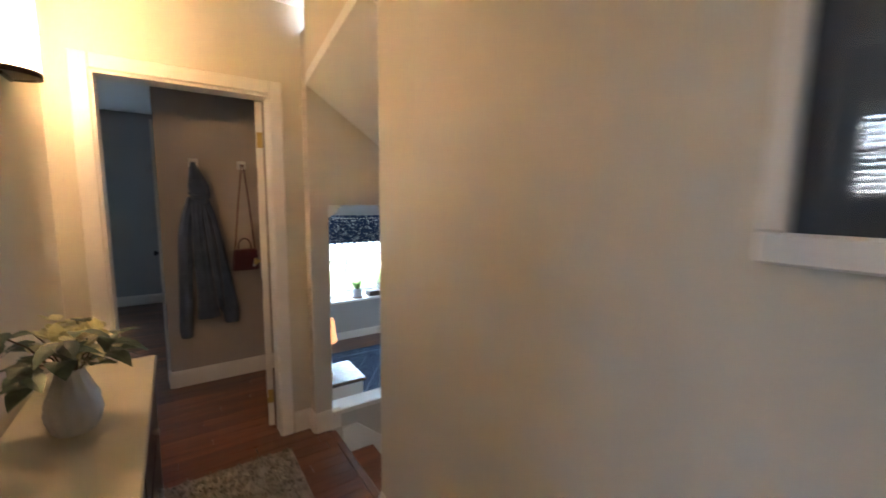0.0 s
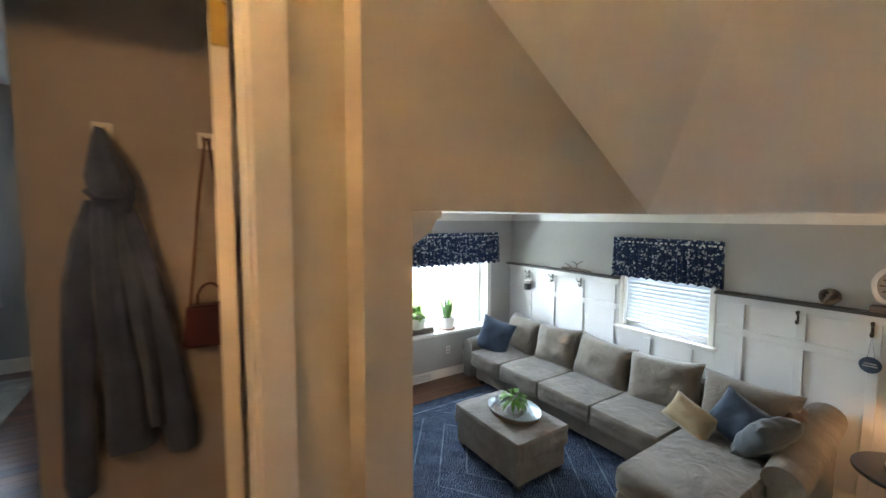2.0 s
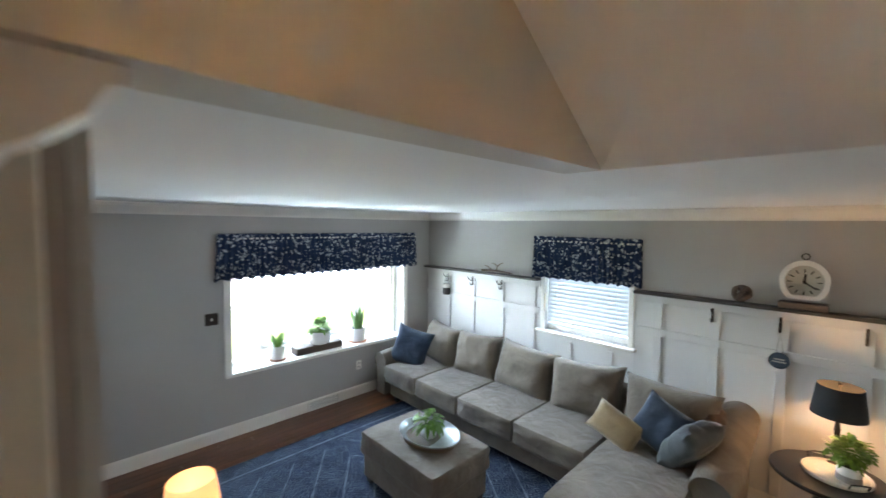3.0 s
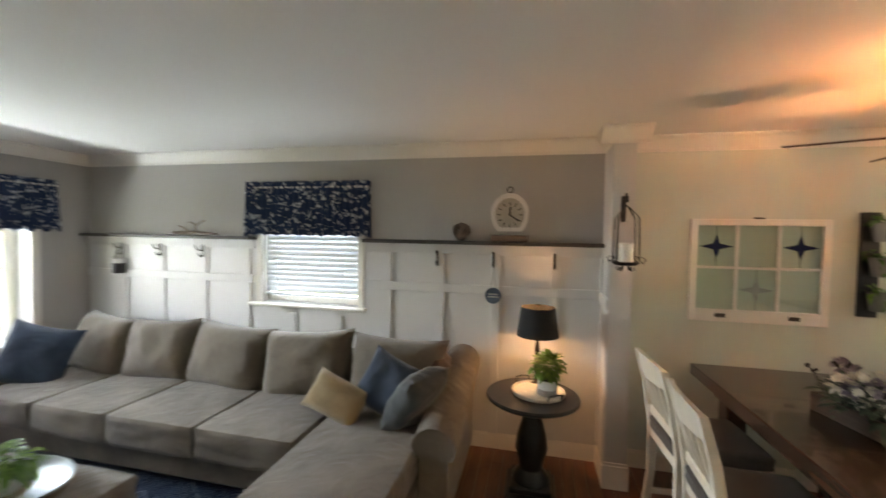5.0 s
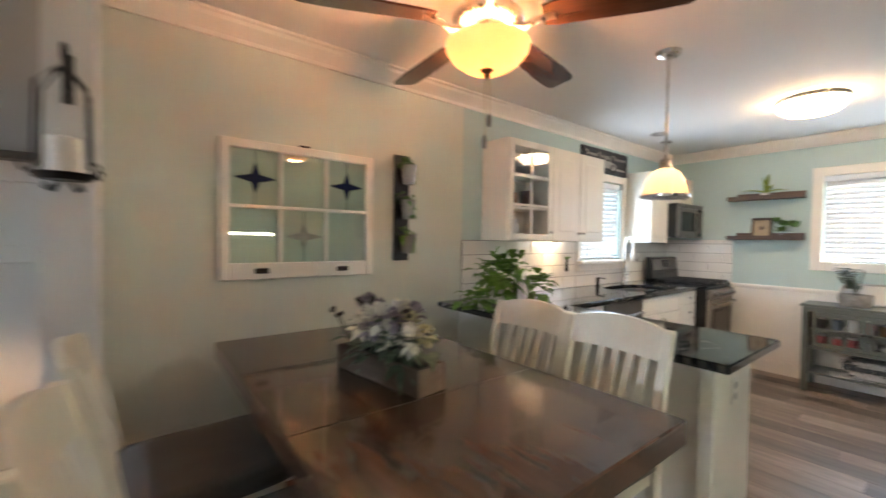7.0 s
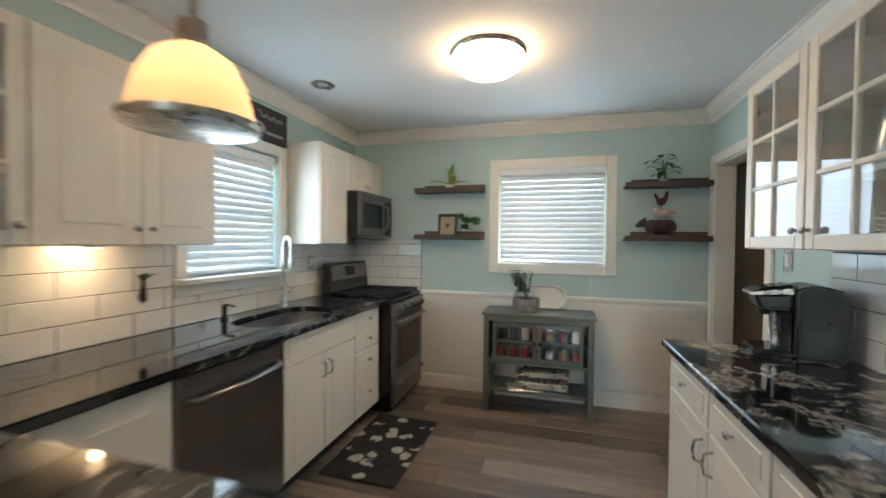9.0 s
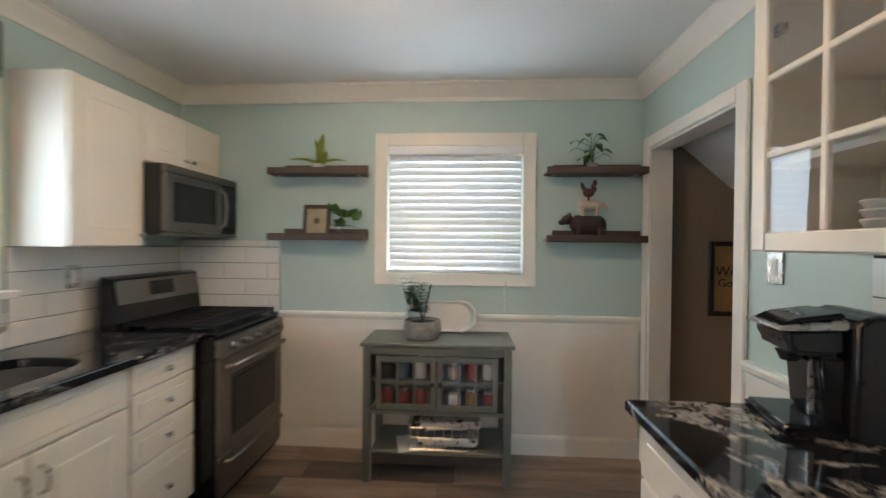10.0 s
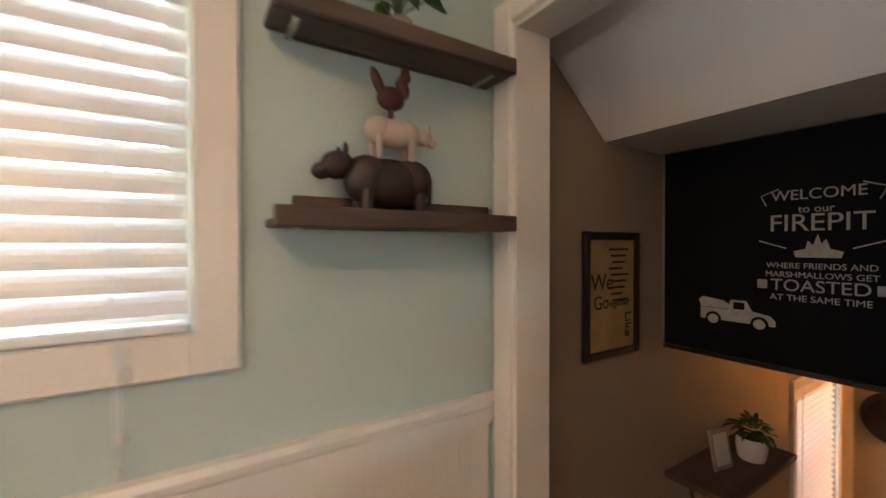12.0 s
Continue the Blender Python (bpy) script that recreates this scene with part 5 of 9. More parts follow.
part("cord", tube(bmesh.new(), [(-0.02, -0.006, 0.055), (0, -0.03, 0.235), (0.02, -0.006, 0.055)], 0.002, 5), M["rustic"], ds)
for z, w in ((0.012, 0.035), (-0.008, 0.042)):
    part("lettering", boxes((-w, -0.0145, z - 0.005, w, -0.0122, z + 0.005)), M["chalk"], ds)
lan = thing("hanging_lantern", pose(EX - 0.07, 5.95, 1.26, 0, 0, EAST), "small black and white tin lantern hanging on a hook", "lantern")
part("body", lathe(bmesh.new(), [(0, 0), (0.05, 0), (0.055, 0.02), (0.055, 0.10), (0.05, 0.11), (0, 0.11)], 24), M["iron"], lan, smooth=True)
part("band", lathe(bmesh.new(), [(0.0555, 0.10), (0.058, 0.10), (0.058, 0.14), (0.045, 0.15), (0, 0.155)], 24), M["white_ceramic"], lan, smooth=True)
part("wire", tube(bmesh.new(), [(-0.05, 0, 0.14), (-0.02, 0, 0.21), (0, 0.01, 0.235), (0.02, 0, 0.21), (0.05, 0, 0.14)], 0.003, 5), M["iron"], lan)


def outlet(m, label="white plastic double wall outlet plate", holes=True):
    o = thing("wall_outlet", m, label, "outlet", "wall plates")
    part("plate", boxes((-0.036, -0.007, -0.057, 0.036, 0, 0.057), bevel=0.003), M["trim"], o)
    for z in (-0.024, 0.024):
        part("socket", boxes((-0.017, -0.009, z - 0.014, 0.017, -0.0068, z + 0.014), bevel=0.002), M["grey_wall"], o)


outlet(pose(EX - 0.0125, 2.47, 0.67, 0, 0, EAST))
outlet(pose(3.60, NY, 0.40))
outlet(pose(-1.2, 6.70, 1.26))
sw = thing("light_switch", pose(1.90, NY, 1.27), "dark bronze light switch plate", "switch")
part("plate", boxes((-0.06, -0.007, -0.06, 0.06, 0, 0.06), bevel=0.003), M["bronze"], sw)
part("toggle", boxes((-0.008, -0.015, -0.012, 0.008, -0.006, 0.012), bevel=0.002), M["trim"], sw)
vent = thing("floor_register", pose(3.10, NY - 0.016, 0.0), "white metal baseboard heating register", "vent")
part("frame", boxes((-0.21, -0.012, 0.005, 0.21, 0.0, 0.02), (-0.21, -0.012, 0.105, 0.21, 0, 0.125), (-0.21, -0.012, 0.02, -0.19, 0, 0.105), (0.19, -0.012, 0.02, 0.21, 0, 0.105), bevel=0.002), M["trim"], vent)
part("backing", boxes((-0.19, -0.002, 0.02, 0.19, 0.0, 0.105)), M["grey_wall"], vent)
sl = mesh_of("slat", boxes((-0.19, -0.008, -0.002, 0.19, -0.003, 0.002)), M["trim"])
for i in range(7):
    piece("slat", sl, vent, pose(0, 0, 0.028 + 0.0115 * i, 25))

# candle sconce on the stub wall
cs = thing("candle_lantern", pose(4.508, 1.46, 1.46, 0, 0, EAST) @ Matrix.Diagonal((1.4, 1.3, 1.0, 1)), "black wrought iron candle lantern with a glass chimney", "candle holder")
part("backplate", boxes((-0.012, -0.006, 0.33, 0.012, 0, 0.50), bevel=0.003), M["iron"], cs)
part("bracket", tube(bmesh.new(), [(0, -0.004, 0.36), (0, -0.03, 0.48), (0, -0.06, 0.51), (0, -0.085, 0.49), (0, -0.085, 0.45)], 0.006), M["iron"], cs, smooth=True)
part("chimney", open_lathe(bmesh.new(), [(0.052, 0.08), (0.055, 0.15), (0.055, 0.30), (0.035, 0.34)], 24, (0, -0.085, 0)), M["glass"], cs, smooth=True)
part("candle", lathe(bmesh.new(), [(0, 0.075), (0.032, 0.075), (0.033, 0.19), (0.025, 0.197), (0, 0.192)], 20, (0, -0.085, 0)), M["white_ceramic"], cs, smooth=True)
part("dish", lathe(bmesh.new(), [(0, 0.055), (0.045, 0.055), (0.062, 0.075), (0.058, 0.078), (0.04, 0.064), (0, 0.064)], 24, (0, -0.085, 0)), M["iron"], cs, smooth=True)
for a in range(4):
    mm = Matrix.Translation((0, -0.085, 0)) @ Matrix.Rotation(radians(45 + 90 * a), 4, "Z")
    pts = [(0.0, 0, 0.43), (0.025, 0, 0.40), (0.06, 0, 0.35), (0.064, 0, 0.20), (0.066, 0, 0.09), (0.085, 0, 0.07), (0.095, 0, 0.095), (0.08, 0, 0.11)]
    part("scroll", tube(bmesh.new(), [mm @ Vector(q) for q in pts], 0.0035, 6), M["iron"], cs, smooth=True)
    pts = [(0.01, 0, 0.055), (0.03, 0, 0.02), (0.045, 0, 0.025), (0.04, 0, 0.045)]
    part("lower_scroll", tube(bmesh.new(), [mm @ Vector(q) for q in pts], 0.0035, 6), M["iron"], cs, smooth=True)
# bracket under the head of the stair opening
bm = prism(bmesh.new(), [(0, 0), (0.085, 0), (0.085, -0.015), (0.072, -0.018), (0.06, -0.04), (0.035, -0.06), (0.014, -0.072), (0, -0.09)], 0.06, Matrix(((1, 0, 0, 0.7705), (0, 0, 1, 2.40), (0, 1, 0, 2.359), (0, 0, 0, 1))))
bmesh.ops.recalc_face_normals(bm, faces=bm.faces)
setting("trim_corbel", bm, M["trim"], "white curved corbel under the stair opening", "trim")

# ---- dining ----
dt = thing("dining_table", pose(3.815, 0.555, 0), "dark wooden counter-height dining table", "table")
xs = [-0.785, -0.262, 0.262, 0.785]
part("tabletop", boxes((-0.785, -0.445, 0.80, 0.785, 0.445, 0.87), bevel=0.004), M["dark_oak"], dt)
for k in (-0.262, 0.262):
    part("leaf_joint", boxes((k - 0.0015, -0.444, 0.8695, k + 0.0015, 0.444, 0.8706)), M["black_wood"], dt)
part("apron", boxes((-0.66, -0.35, 0.71, 0.66, -0.325, 0.799), (-0.66, 0.325, 0.71, 0.66, 0.35, 0.799), (-0.66, -0.325, 0.71, -0.635, 0.325, 0.799), (0.635, -0.325, 0.71, 0.66, 0.325, 0.799), bevel=0.003), M["dark_oak"], dt)
for sx in (-1, 1):
    for sy in (-1, 1):
        part("leg", boxes((sx * 0.60 - 0.055, sy * 0.27 - 0.055, 0.0, sx * 0.60 + 0.055, sy * 0.27 + 0.055, 0.71), bevel=0.006), M["dark_oak"], dt)
    part("foot_rail", boxes((sx * 0.60 - 0.03, -0.214, 0.10, sx * 0.60 + 0.03, 0.214, 0.17), bevel=0.004), M["dark_oak"], dt)
part("stretcher", boxes((-0.569, -0.035, 0.11, 0.569, 0.035, 0.17), bevel=0.004), M["dark_oak"], dt)


def dining_chair(m):
    """Counter-height slat-back chair; its back stands at y = 0.21 and leans out."""
    c = thing("dining_chair", m, "cream painted slat-back counter chair with a dark padded seat", "chair", "chairs round the table")
    W = 0.205
    for s in (-1, 1):
        part("front_leg", boxes((s * 0.185 - 0.02, -0.21, 0, s * 0.185 + 0.02, -0.17, 0.585), bevel=0.004), M["cream_wood"], c)
        bm = bmesh.new()
        rows = [(0.225, 0.0, 0.036), (0.185, 0.32, 0.04), (0.185, 0.62, 0.044), (0.225, 0.86, 0.04), (0.275, 1.04, 0.034)]
        rings = [[bm.verts.new((s * W + dx, y + dy, z)) for dx, dy in ((-0.018, -k / 2), (0.018, -k / 2), (0.018, k / 2), (-0.018, k / 2))] for y, z, k in rows]
        for a, b in zip(rings, rings[1:]):
            for i in range(4):
                bm.faces.new((a[i], a[(i + 1) % 4], b[(i + 1) % 4], b[i]))
        bm.faces.new(rings[0][::-1])
        bm.faces.new(rings[-1])
        bmesh.ops.bevel(bm, geom=bm.edges[:], offset=0.004, segments=1, affect="EDGES")
        part("back_leg", bm, M["cream_wood"], c)
        part("side_rung", boxes((s * 0.19 - 0.011, -0.17, 0.20, s * 0.19 + 0.011, 0.185, 0.23), bevel=0.003), M["cream_wood"], c)
    part("seat_frame", boxes((-0.205, -0.21, 0.54, 0.205, 0.20, 0.60), bevel=0.006), M["cream_wood"], c)
    part("seat", cushion(bmesh.new(), 0.45, 0.44, 0.07, Matrix.Translation((0, -0.012, 0.628)), 10, 8.0), M["seat_brown"], c, smooth=True)
    bm = bmesh.new()
    n = 12
    g = []
    for i in range(n + 1):
        u = 2 * i / n - 1
        x, bow = u * 0.187, 0.028 * (1 - u * u)
        top = 1.04 + 0.022 * (1 - u * u)
        g.append([bm.verts.new((x, y, z)) for y, z in ((0.236 + bow, 0.935), (0.258 + bow, 0.935), (0.286 + bow, top), (0.264 + bow, top))])
    for a, b in zip(g, g[1:]):
        for i in range(4):
            bm.faces.new((a[i], b[i], b[(i + 1) % 4], a[(i + 1) % 4]))
    bm.faces.new(g[0])
    bm.faces.new(g[-1][::-1])
    bmesh.ops.recalc_face_normals(bm, faces=bm.faces)
    part("crest_rail", bm, M["cream_wood"], c)
    part("lower_back_rail", boxes((-0.187, 0.188, 0.68, 0.187, 0.208, 0.725), bevel=0.004), M["cream_wood"], c)
    part("front_rung", boxes((-0.165, -0.2, 0.155, 0.165, -0.18, 0.19), bevel=0.003), M["cream_wood"], c)
    for i in range(5):
        x = -0.124 + 0.062 * i
        bow = 0.028 * (1 - (x / 0.187) ** 2)
        bm = prism(bmesh.new(), [(0.192, 0.726), (0.204, 0.726), (0.254 + bow, 0.934), (0.242 + bow, 0.934)], 0.03, Matrix(((0, 0, 1, x - 0.015), (1, 0, 0, 0), (0, 1, 0, 0), (0, 0, 0, 1))))
        bmesh.ops.recalc_face_normals(bm, faces=bm.faces)
        part("back_slat", bm, M["cream_wood"], c)
    return c


chair = dining_chair(pose(4.03, 1.13, 0, 0, 0, 3))
chair.scale = (0.94, 1, 1)
copy_thing(chair, pose(3.50, 1.13, 0, 0, 0, -2))
copy_thing(chair, pose(3.80, 0.09, 0, 0, 0, 181))
copy_thing(chair, pose(3.395, 0.10, 0, 0, 0, 178))

# flower box
rng = random.Random(12)
fb = thing("flower_box", pose(3.77, 0.60, 0.871, 0, 0, 10), "rustic wooden box of mixed silk flowers on the table", "flower arrangement")
part("box_side", boxes((-0.21, -0.06, 0, 0.21, -0.048, 0.085), bevel=0.002), M["rustic"], fb)
part("box_side", boxes((-0.21, 0.048, 0, 0.21, 0.06, 0.085), bevel=0.002), M["rustic"], fb)
part("box_end", boxes((-0.21, -0.048, 0, -0.198, 0.048, 0.085), bevel=0.002), M["rustic"], fb)
part("box_end", boxes((0.198, -0.048, 0, 0.21, 0.048, 0.085), bevel=0.002), M["rustic"], fb)
part("box_floor", boxes((-0.198, -0.048, 0.002, 0.198, 0.048, 0.06)), M["soil"], fb)
bm = bmesh.new()
bushy(bm, (0, 0, 0.12), (0.24, 0.13, 0.11), 260, 0.055, 0.030, rng)
part("foliage", bm, M["leaf_dusty"], fb)


def bloom(bm, at, r, n, rng):
    for i in range(n):
        d = Vector((rng.gauss(0, 1), rng.gauss(0, 1), rng.gauss(0, 1) + 0.4)).normalized()
        leaf(bm, Vector(at) + d * r * 0.45, d + Vector((rng.uniform(-.5, .5), rng.uniform(-.5, .5), 0.2)), r * 0.75, r * 0.7, 0.1, seg=3)


for mat_name, n, rad in (("petal_white", 5, 0.05), ("petal_mauve", 6, 0.04), ("petal_cream", 3, 0.035)):
    for i in range(n):
        bm = bmesh.new()
        bloom(bm, (rng.uniform(-0.19, 0.19), rng.uniform(-0.10, 0.10), rng.uniform(0.12, 0.24)), rad, 40, rng)
        part("bloom", bm, M[mat_name], fb)
for i in range(9):
    bm = bmesh.new()
    q = Vector((rng.uniform(-0.22, 0.22), rng.uniform(-0.12, 0.12), rng.uniform(0.19, 0.26)))
    tube(bm, [(q.x * 0.6, q.y * 0.5, 0.06), q], 0.002, 5)
    for e in range(3):
        bmesh.ops.create_icosphere(bm, subdivisions=1, radius=0.009, matrix=Matrix.Translation(q + Vector((rng.uniform(-.012, .012), rng.uniform(-.012, .012), rng.uniform(-.015, .01)))))
    part("berry_sprig", bm, M["ink"], fb)

# old window sash with stained glass
sg = thing("window_sash_art", pose(EX, 0.54, 1.12, 0, 0, EAST), "old white window sash with stained glass stars", "wall art")
w, h = 0.83, 0.71
for nm, r in (("stile", (-w / 2, -0.035, 0, -w / 2 + 0.045, -0.002, h)), ("stile", (w / 2 - 0.045, -0.035, 0, w / 2, -0.002, h)), ("bottom_rail", (-w / 2 + 0.045, -0.035, 0, w / 2 - 0.045, -0.002, 0.085)), ("top_rail", (-w / 2 + 0.045, -0.035, h - 0.045, w / 2 - 0.045, -0.002, h))):
    part(nm, boxes(r, bevel=0.004), M["trim"], sg)
zmid = 0.375
part("muntin", boxes((-w / 2 + 0.045, -0.03, zmid - 0.009, w / 2 - 0.045, -0.006, zmid + 0.009), bevel=0.003), M["trim"], sg)
for x in (-0.125, 0.125):
    for z0, z1 in ((0.085, zmid - 0.009), (zmid + 0.009, h - 0.045)):
        part("muntin", boxes((x - 0.009, -0.03, z0, x + 0.009, -0.006, z1), bevel=0.003), M["trim"], sg)
for x0, x1 in ((-0.37, -0.134), (-0.116, 0.116), (0.134, 0.37)):
    for z0, z1 in ((0.085, zmid - 0.009), (zmid + 0.009, h - 0.045)):
        pn = part("pane", boxes((x0, -0.016, z0, x1, -0.013, z1)), M["old_glass"], sg)
        pn.visible_shadow = False


def star(bm, cx, cz, a, b, y=-0.019):
    pts = []
    for k in range(8):
        an = math.pi / 4 * k
        r = (a if k % 4 == 0 else b) if k % 2 == 0 else 0.03
        pts.append((cx + r * math.cos(an), cz + r * math.sin(an)))
    prism(bm, pts, 0.004, Matrix(((1, 0, 0, 0), (0, 0, 1, y), (0, 1, 0, 0), (0, 0, 0, 1))))
    bmesh.ops.recalc_face_normals(bm, faces=bm.faces)


for cx, cz, mt in ((-0.25, 0.52, "blue_glass"), (0.25, 0.52, "blue_glass"), (0.0, 0.225, "clear_lead")):
    bm = bmesh.new()
    star(bm, cx, cz, 0.105, 0.085)
    part("stained_glass_star", bm, M[mt], sg)
    z0, z1 = (zmid + 0.009, h - 0.045) if cz > 0.3 else (0.085, zmid - 0.009)
    part("lead_line", boxes((cx - 0.002, -0.0175, z0, cx + 0.002, -0.0155, z1)), M["bronze"], sg)
for x in (-0.22, 0.22):
    part("sash_lift", boxes((x - 0.035, -0.042, 0.03, x + 0.035, -0.034, 0.058), bevel=0.004), M["bronze"], sg)
part("sash_lock", boxes((-0.03, -0.03, h, 0.03, -0.008, h + 0.012), bevel=0.003), M["bronze"], sg)

# planter of small buckets
wp = thing("wall_planter", pose(EX, -0.09, 1.2, 0, 0, EAST), "black wall board with three tin buckets of greenery", "planter")
part("board", boxes((-0.055, -0.02, 0, 0.055, -0.001, 0.68), bevel=0.004), M["black_wood"], wp)
for k, z in enumerate((0.06, 0.28, 0.50)):
    part("bucket", lathe(bmesh.new(), [(0.036, 0), (0.052, 0.12), (0.055, 0.12), (0.05, 0.112), (0.0, 0.10)], 20, (0.012, -0.076, z - 0.01)), M["steel"], wp, smooth=True)
    bm = bmesh.new()
    bushy(bm, (0, -0.07, z + 0.12), (0.058, 0.038, 0.04), 34, 0.05, 0.026, rng, 0.8)
    for j in range(7):
        a = rng.uniform(-1.2, 1.2)
        x0, y0 = 0.05 * math.cos(a), -0.07 + 0.045 * math.sin(a)
        for q in range(4):
            leaf(bm, (x0 + rng.uniform(-.012, .012), min(y0, -0.03), z + 0.10 - 0.028 * q), (rng.uniform(-1, 1), -0.6, -0.8), 0.035, 0.018, 0.2, seg=3)
    part("foliage", bm, M["leaf" if k else "leaf_bright"], wp)
# ceiling fan
fan = thing("ceiling_fan", pose(3.69, 0.24, 0), "dark-bladed ceiling fan with a lit amber bowl", "ceiling fan")
part("canopy", lathe(bmesh.new(), [(0.0, 2.409), (0.072, 2.409), (0.074, 2.395), (0.062, 2.37), (0.04, 2.352), (0.02, 2.345), (0, 2.345)], 32), M["bronze"], fan, smooth=True)
part("motor_cover", lathe(bmesh.new(), [(0.0, 2.352), (0.045, 2.350), (0.058, 2.338), (0.068, 2.29), (0.082, 2.225), (0.10, 2.185), (0.105, 2.178), (0, 2.178)], 36), plain("cream_fan_enamel", (0.48, 0.38, 0.28), 0.45, var=0.05, scale=6), fan, "cream enamel motor cover", smooth=True)
part("motor", lathe(bmesh.new(), [(0.02, 2.179), (0.112, 2.177), (0.132, 2.162), (0.135, 2.14), (0.118, 2.12), (0.08, 2.11), (0.06, 2.09), (0.09, 2.08), (0.10, 2.068), (0.02, 2.064)], 36), M["nickel"], fan, smooth=True)
bm = open_lathe(bmesh.new(), [(0.158, 2.062), (0.152, 2.04), (0.125, 2.005), (0.09, 1.98), (0.03, 1.972), (0.004, 1.972)], 40)
open_lathe(bm, [(0.004, 1.975), (0.03, 1.975), (0.088, 1.983), (0.122, 2.008), (0.148, 2.042), (0.154, 2.062), (0.158, 2.062)], 40)
part("glass_bowl", bm, M["bowl_glow"], fan, smooth=True)
part("finial", lathe(bmesh.new(), [(0, 1.935), (0.006, 1.94), (0.012, 1.952), (0.006, 1.96), (0.022, 1.966), (0.024, 1.972), (0, 1.973)], 16), M["bronze"], fan, smooth=True)
for dx, dy, z0 in ((-0.055, 0.037, 1.765), (-0.054, 0.058, 1.685)):
    chain = part("pull_chain", tube(bmesh.new(), [(dx * 0.9, dy * 0.9, 2.075), (dx * 1.0, dy, 1.95), (dx, dy, z0 + 0.028)], 0.0011, 5), M["brass"], fan)
    part("pull_knob", lathe(bmesh.new(), [(0.0, z0 + 0.03), (0.005, z0 + 0.024), (0.0085, z0 + 0.010), (0.0085, z0 - 0.014), (0.006, z0 - 0.020), (0.0, z0 - 0.021)], 14, (dx, dy, 0)), M["steel"], chain, smooth=True)
for k in range(5):
    mm = Matrix.Rotation(radians(-5 + 72 * k), 4, "Z") @ Matrix.Translation((0, 0, 2.135))
    bm = bmesh.new()
    out = [(0.20, -0.045), (0.24, -0.055), (0.55, -0.070), (0.66, -0.066), (0.685, -0.05), (0.685, 0.05), (0.66, 0.066), (0.55, 0.070), (0.24, 0.055), (0.20, 0.045)]
    prism(bm, out, 0.008)
    bmesh.ops.recalc_face_normals(bm, faces=bm.faces)
    bl = part("blade", bm, M["dark_oak"], fan, m=mm @ pose(0, 0, 0, -12, 0, 0))
    bm = tube(bmesh.new(), [(-0.10, 0, -0.02), (-0.06, 0.0, -0.03), (-0.02, 0, -0.012), (0.04, 0.0, -0.004)], 0.012)
    part("blade_iron", bm, M["nickel"], bl, smooth=True, m=Matrix.Translation((0.20, 0, 0)))

# strip light on the wall opposite the sash, caught in its glass
sl = thing("strip_light", pose(WX, 0.24, 1.36, 0, 0, WEST), "long slim lit strip light on the wall", "lamp")
part("housing", boxes((-0.34, -0.05, 0.0, 0.34, -0.001, 0.03), bevel=0.004), M["black_plastic"], sl)
part("diffuser", boxes((-0.325, -0.056, 0.003, 0.325, -0.0505, 0.027), bevel=0.002), glow("strip_diffuser", (0.86, 1.0, 0.78), 14.0), sl, "pale green-white glowing strip")

# ---- kitchen joinery ----


def knob(parent, x, y, z, mat="nickel"):
    """A round knob on a front that faces -y."""
    part("knob", lathe(bmesh.new(), [(0.006, 0), (0.006, 0.012), (0.013, 0.018), (0.014, 0.024), (0.009, 0.029), (0, 0.03)], 14, (x, y, z), Matrix.Rotation(radians(90), 3, "X")), M[mat], parent, smooth=True)


def pull(parent, x, y, z, vertical=True, mat="nickel"):
    L = 0.045
    pts = [(0, 0, -L), (0, -0.026, -L * 0.8), (0, -0.032, 0), (0, -0.026, L * 0.8), (0, 0, L)]
    pts = [(x + p[0], y + p[1], z + p[2]) if vertical else (x + p[2], y + p[1], z) for p in pts]
    part("handle", tube(bmesh.new(), pts, 0.0055, 8), M[mat], parent, smooth=True)


def raised_front(name, parent, x0, x1, z0, z1, y, inset=0.055):
    """A door or drawer front with a raised panel; its face looks to -y."""
    w, h = x1 - x0, z1 - z0
    k = min(inset, h * 0.28, w * 0.28)
    bm = boxes((x0, y - 0.018, z0, x1, y, z1), bevel=0.004)
    rings = []
    for d, yy in ((k, -0.0182), (k + 0.008, -0.012), (k + 0.03 if h > 0.25 else k + 0.014, -0.0215), (k + 0.034 if h > 0.25 else k + 0.016, -0.0215)):
        rings.append([bm.verts.new((a, y + yy, b)) for a, b in ((x0 + d, z0 + d), (x1 - d, z0 + d), (x1 - d, z1 - d), (x0 + d, z1 - d))])
    for a, b in zip(rings, rings[1:]):
        for i in range(4):
            bm.faces.new((a[i], a[(i + 1) % 4], b[(i + 1) % 4], b[i]))
    bm.faces.new(rings[-1])
    return part(name, bm, M["cabinet"], parent)


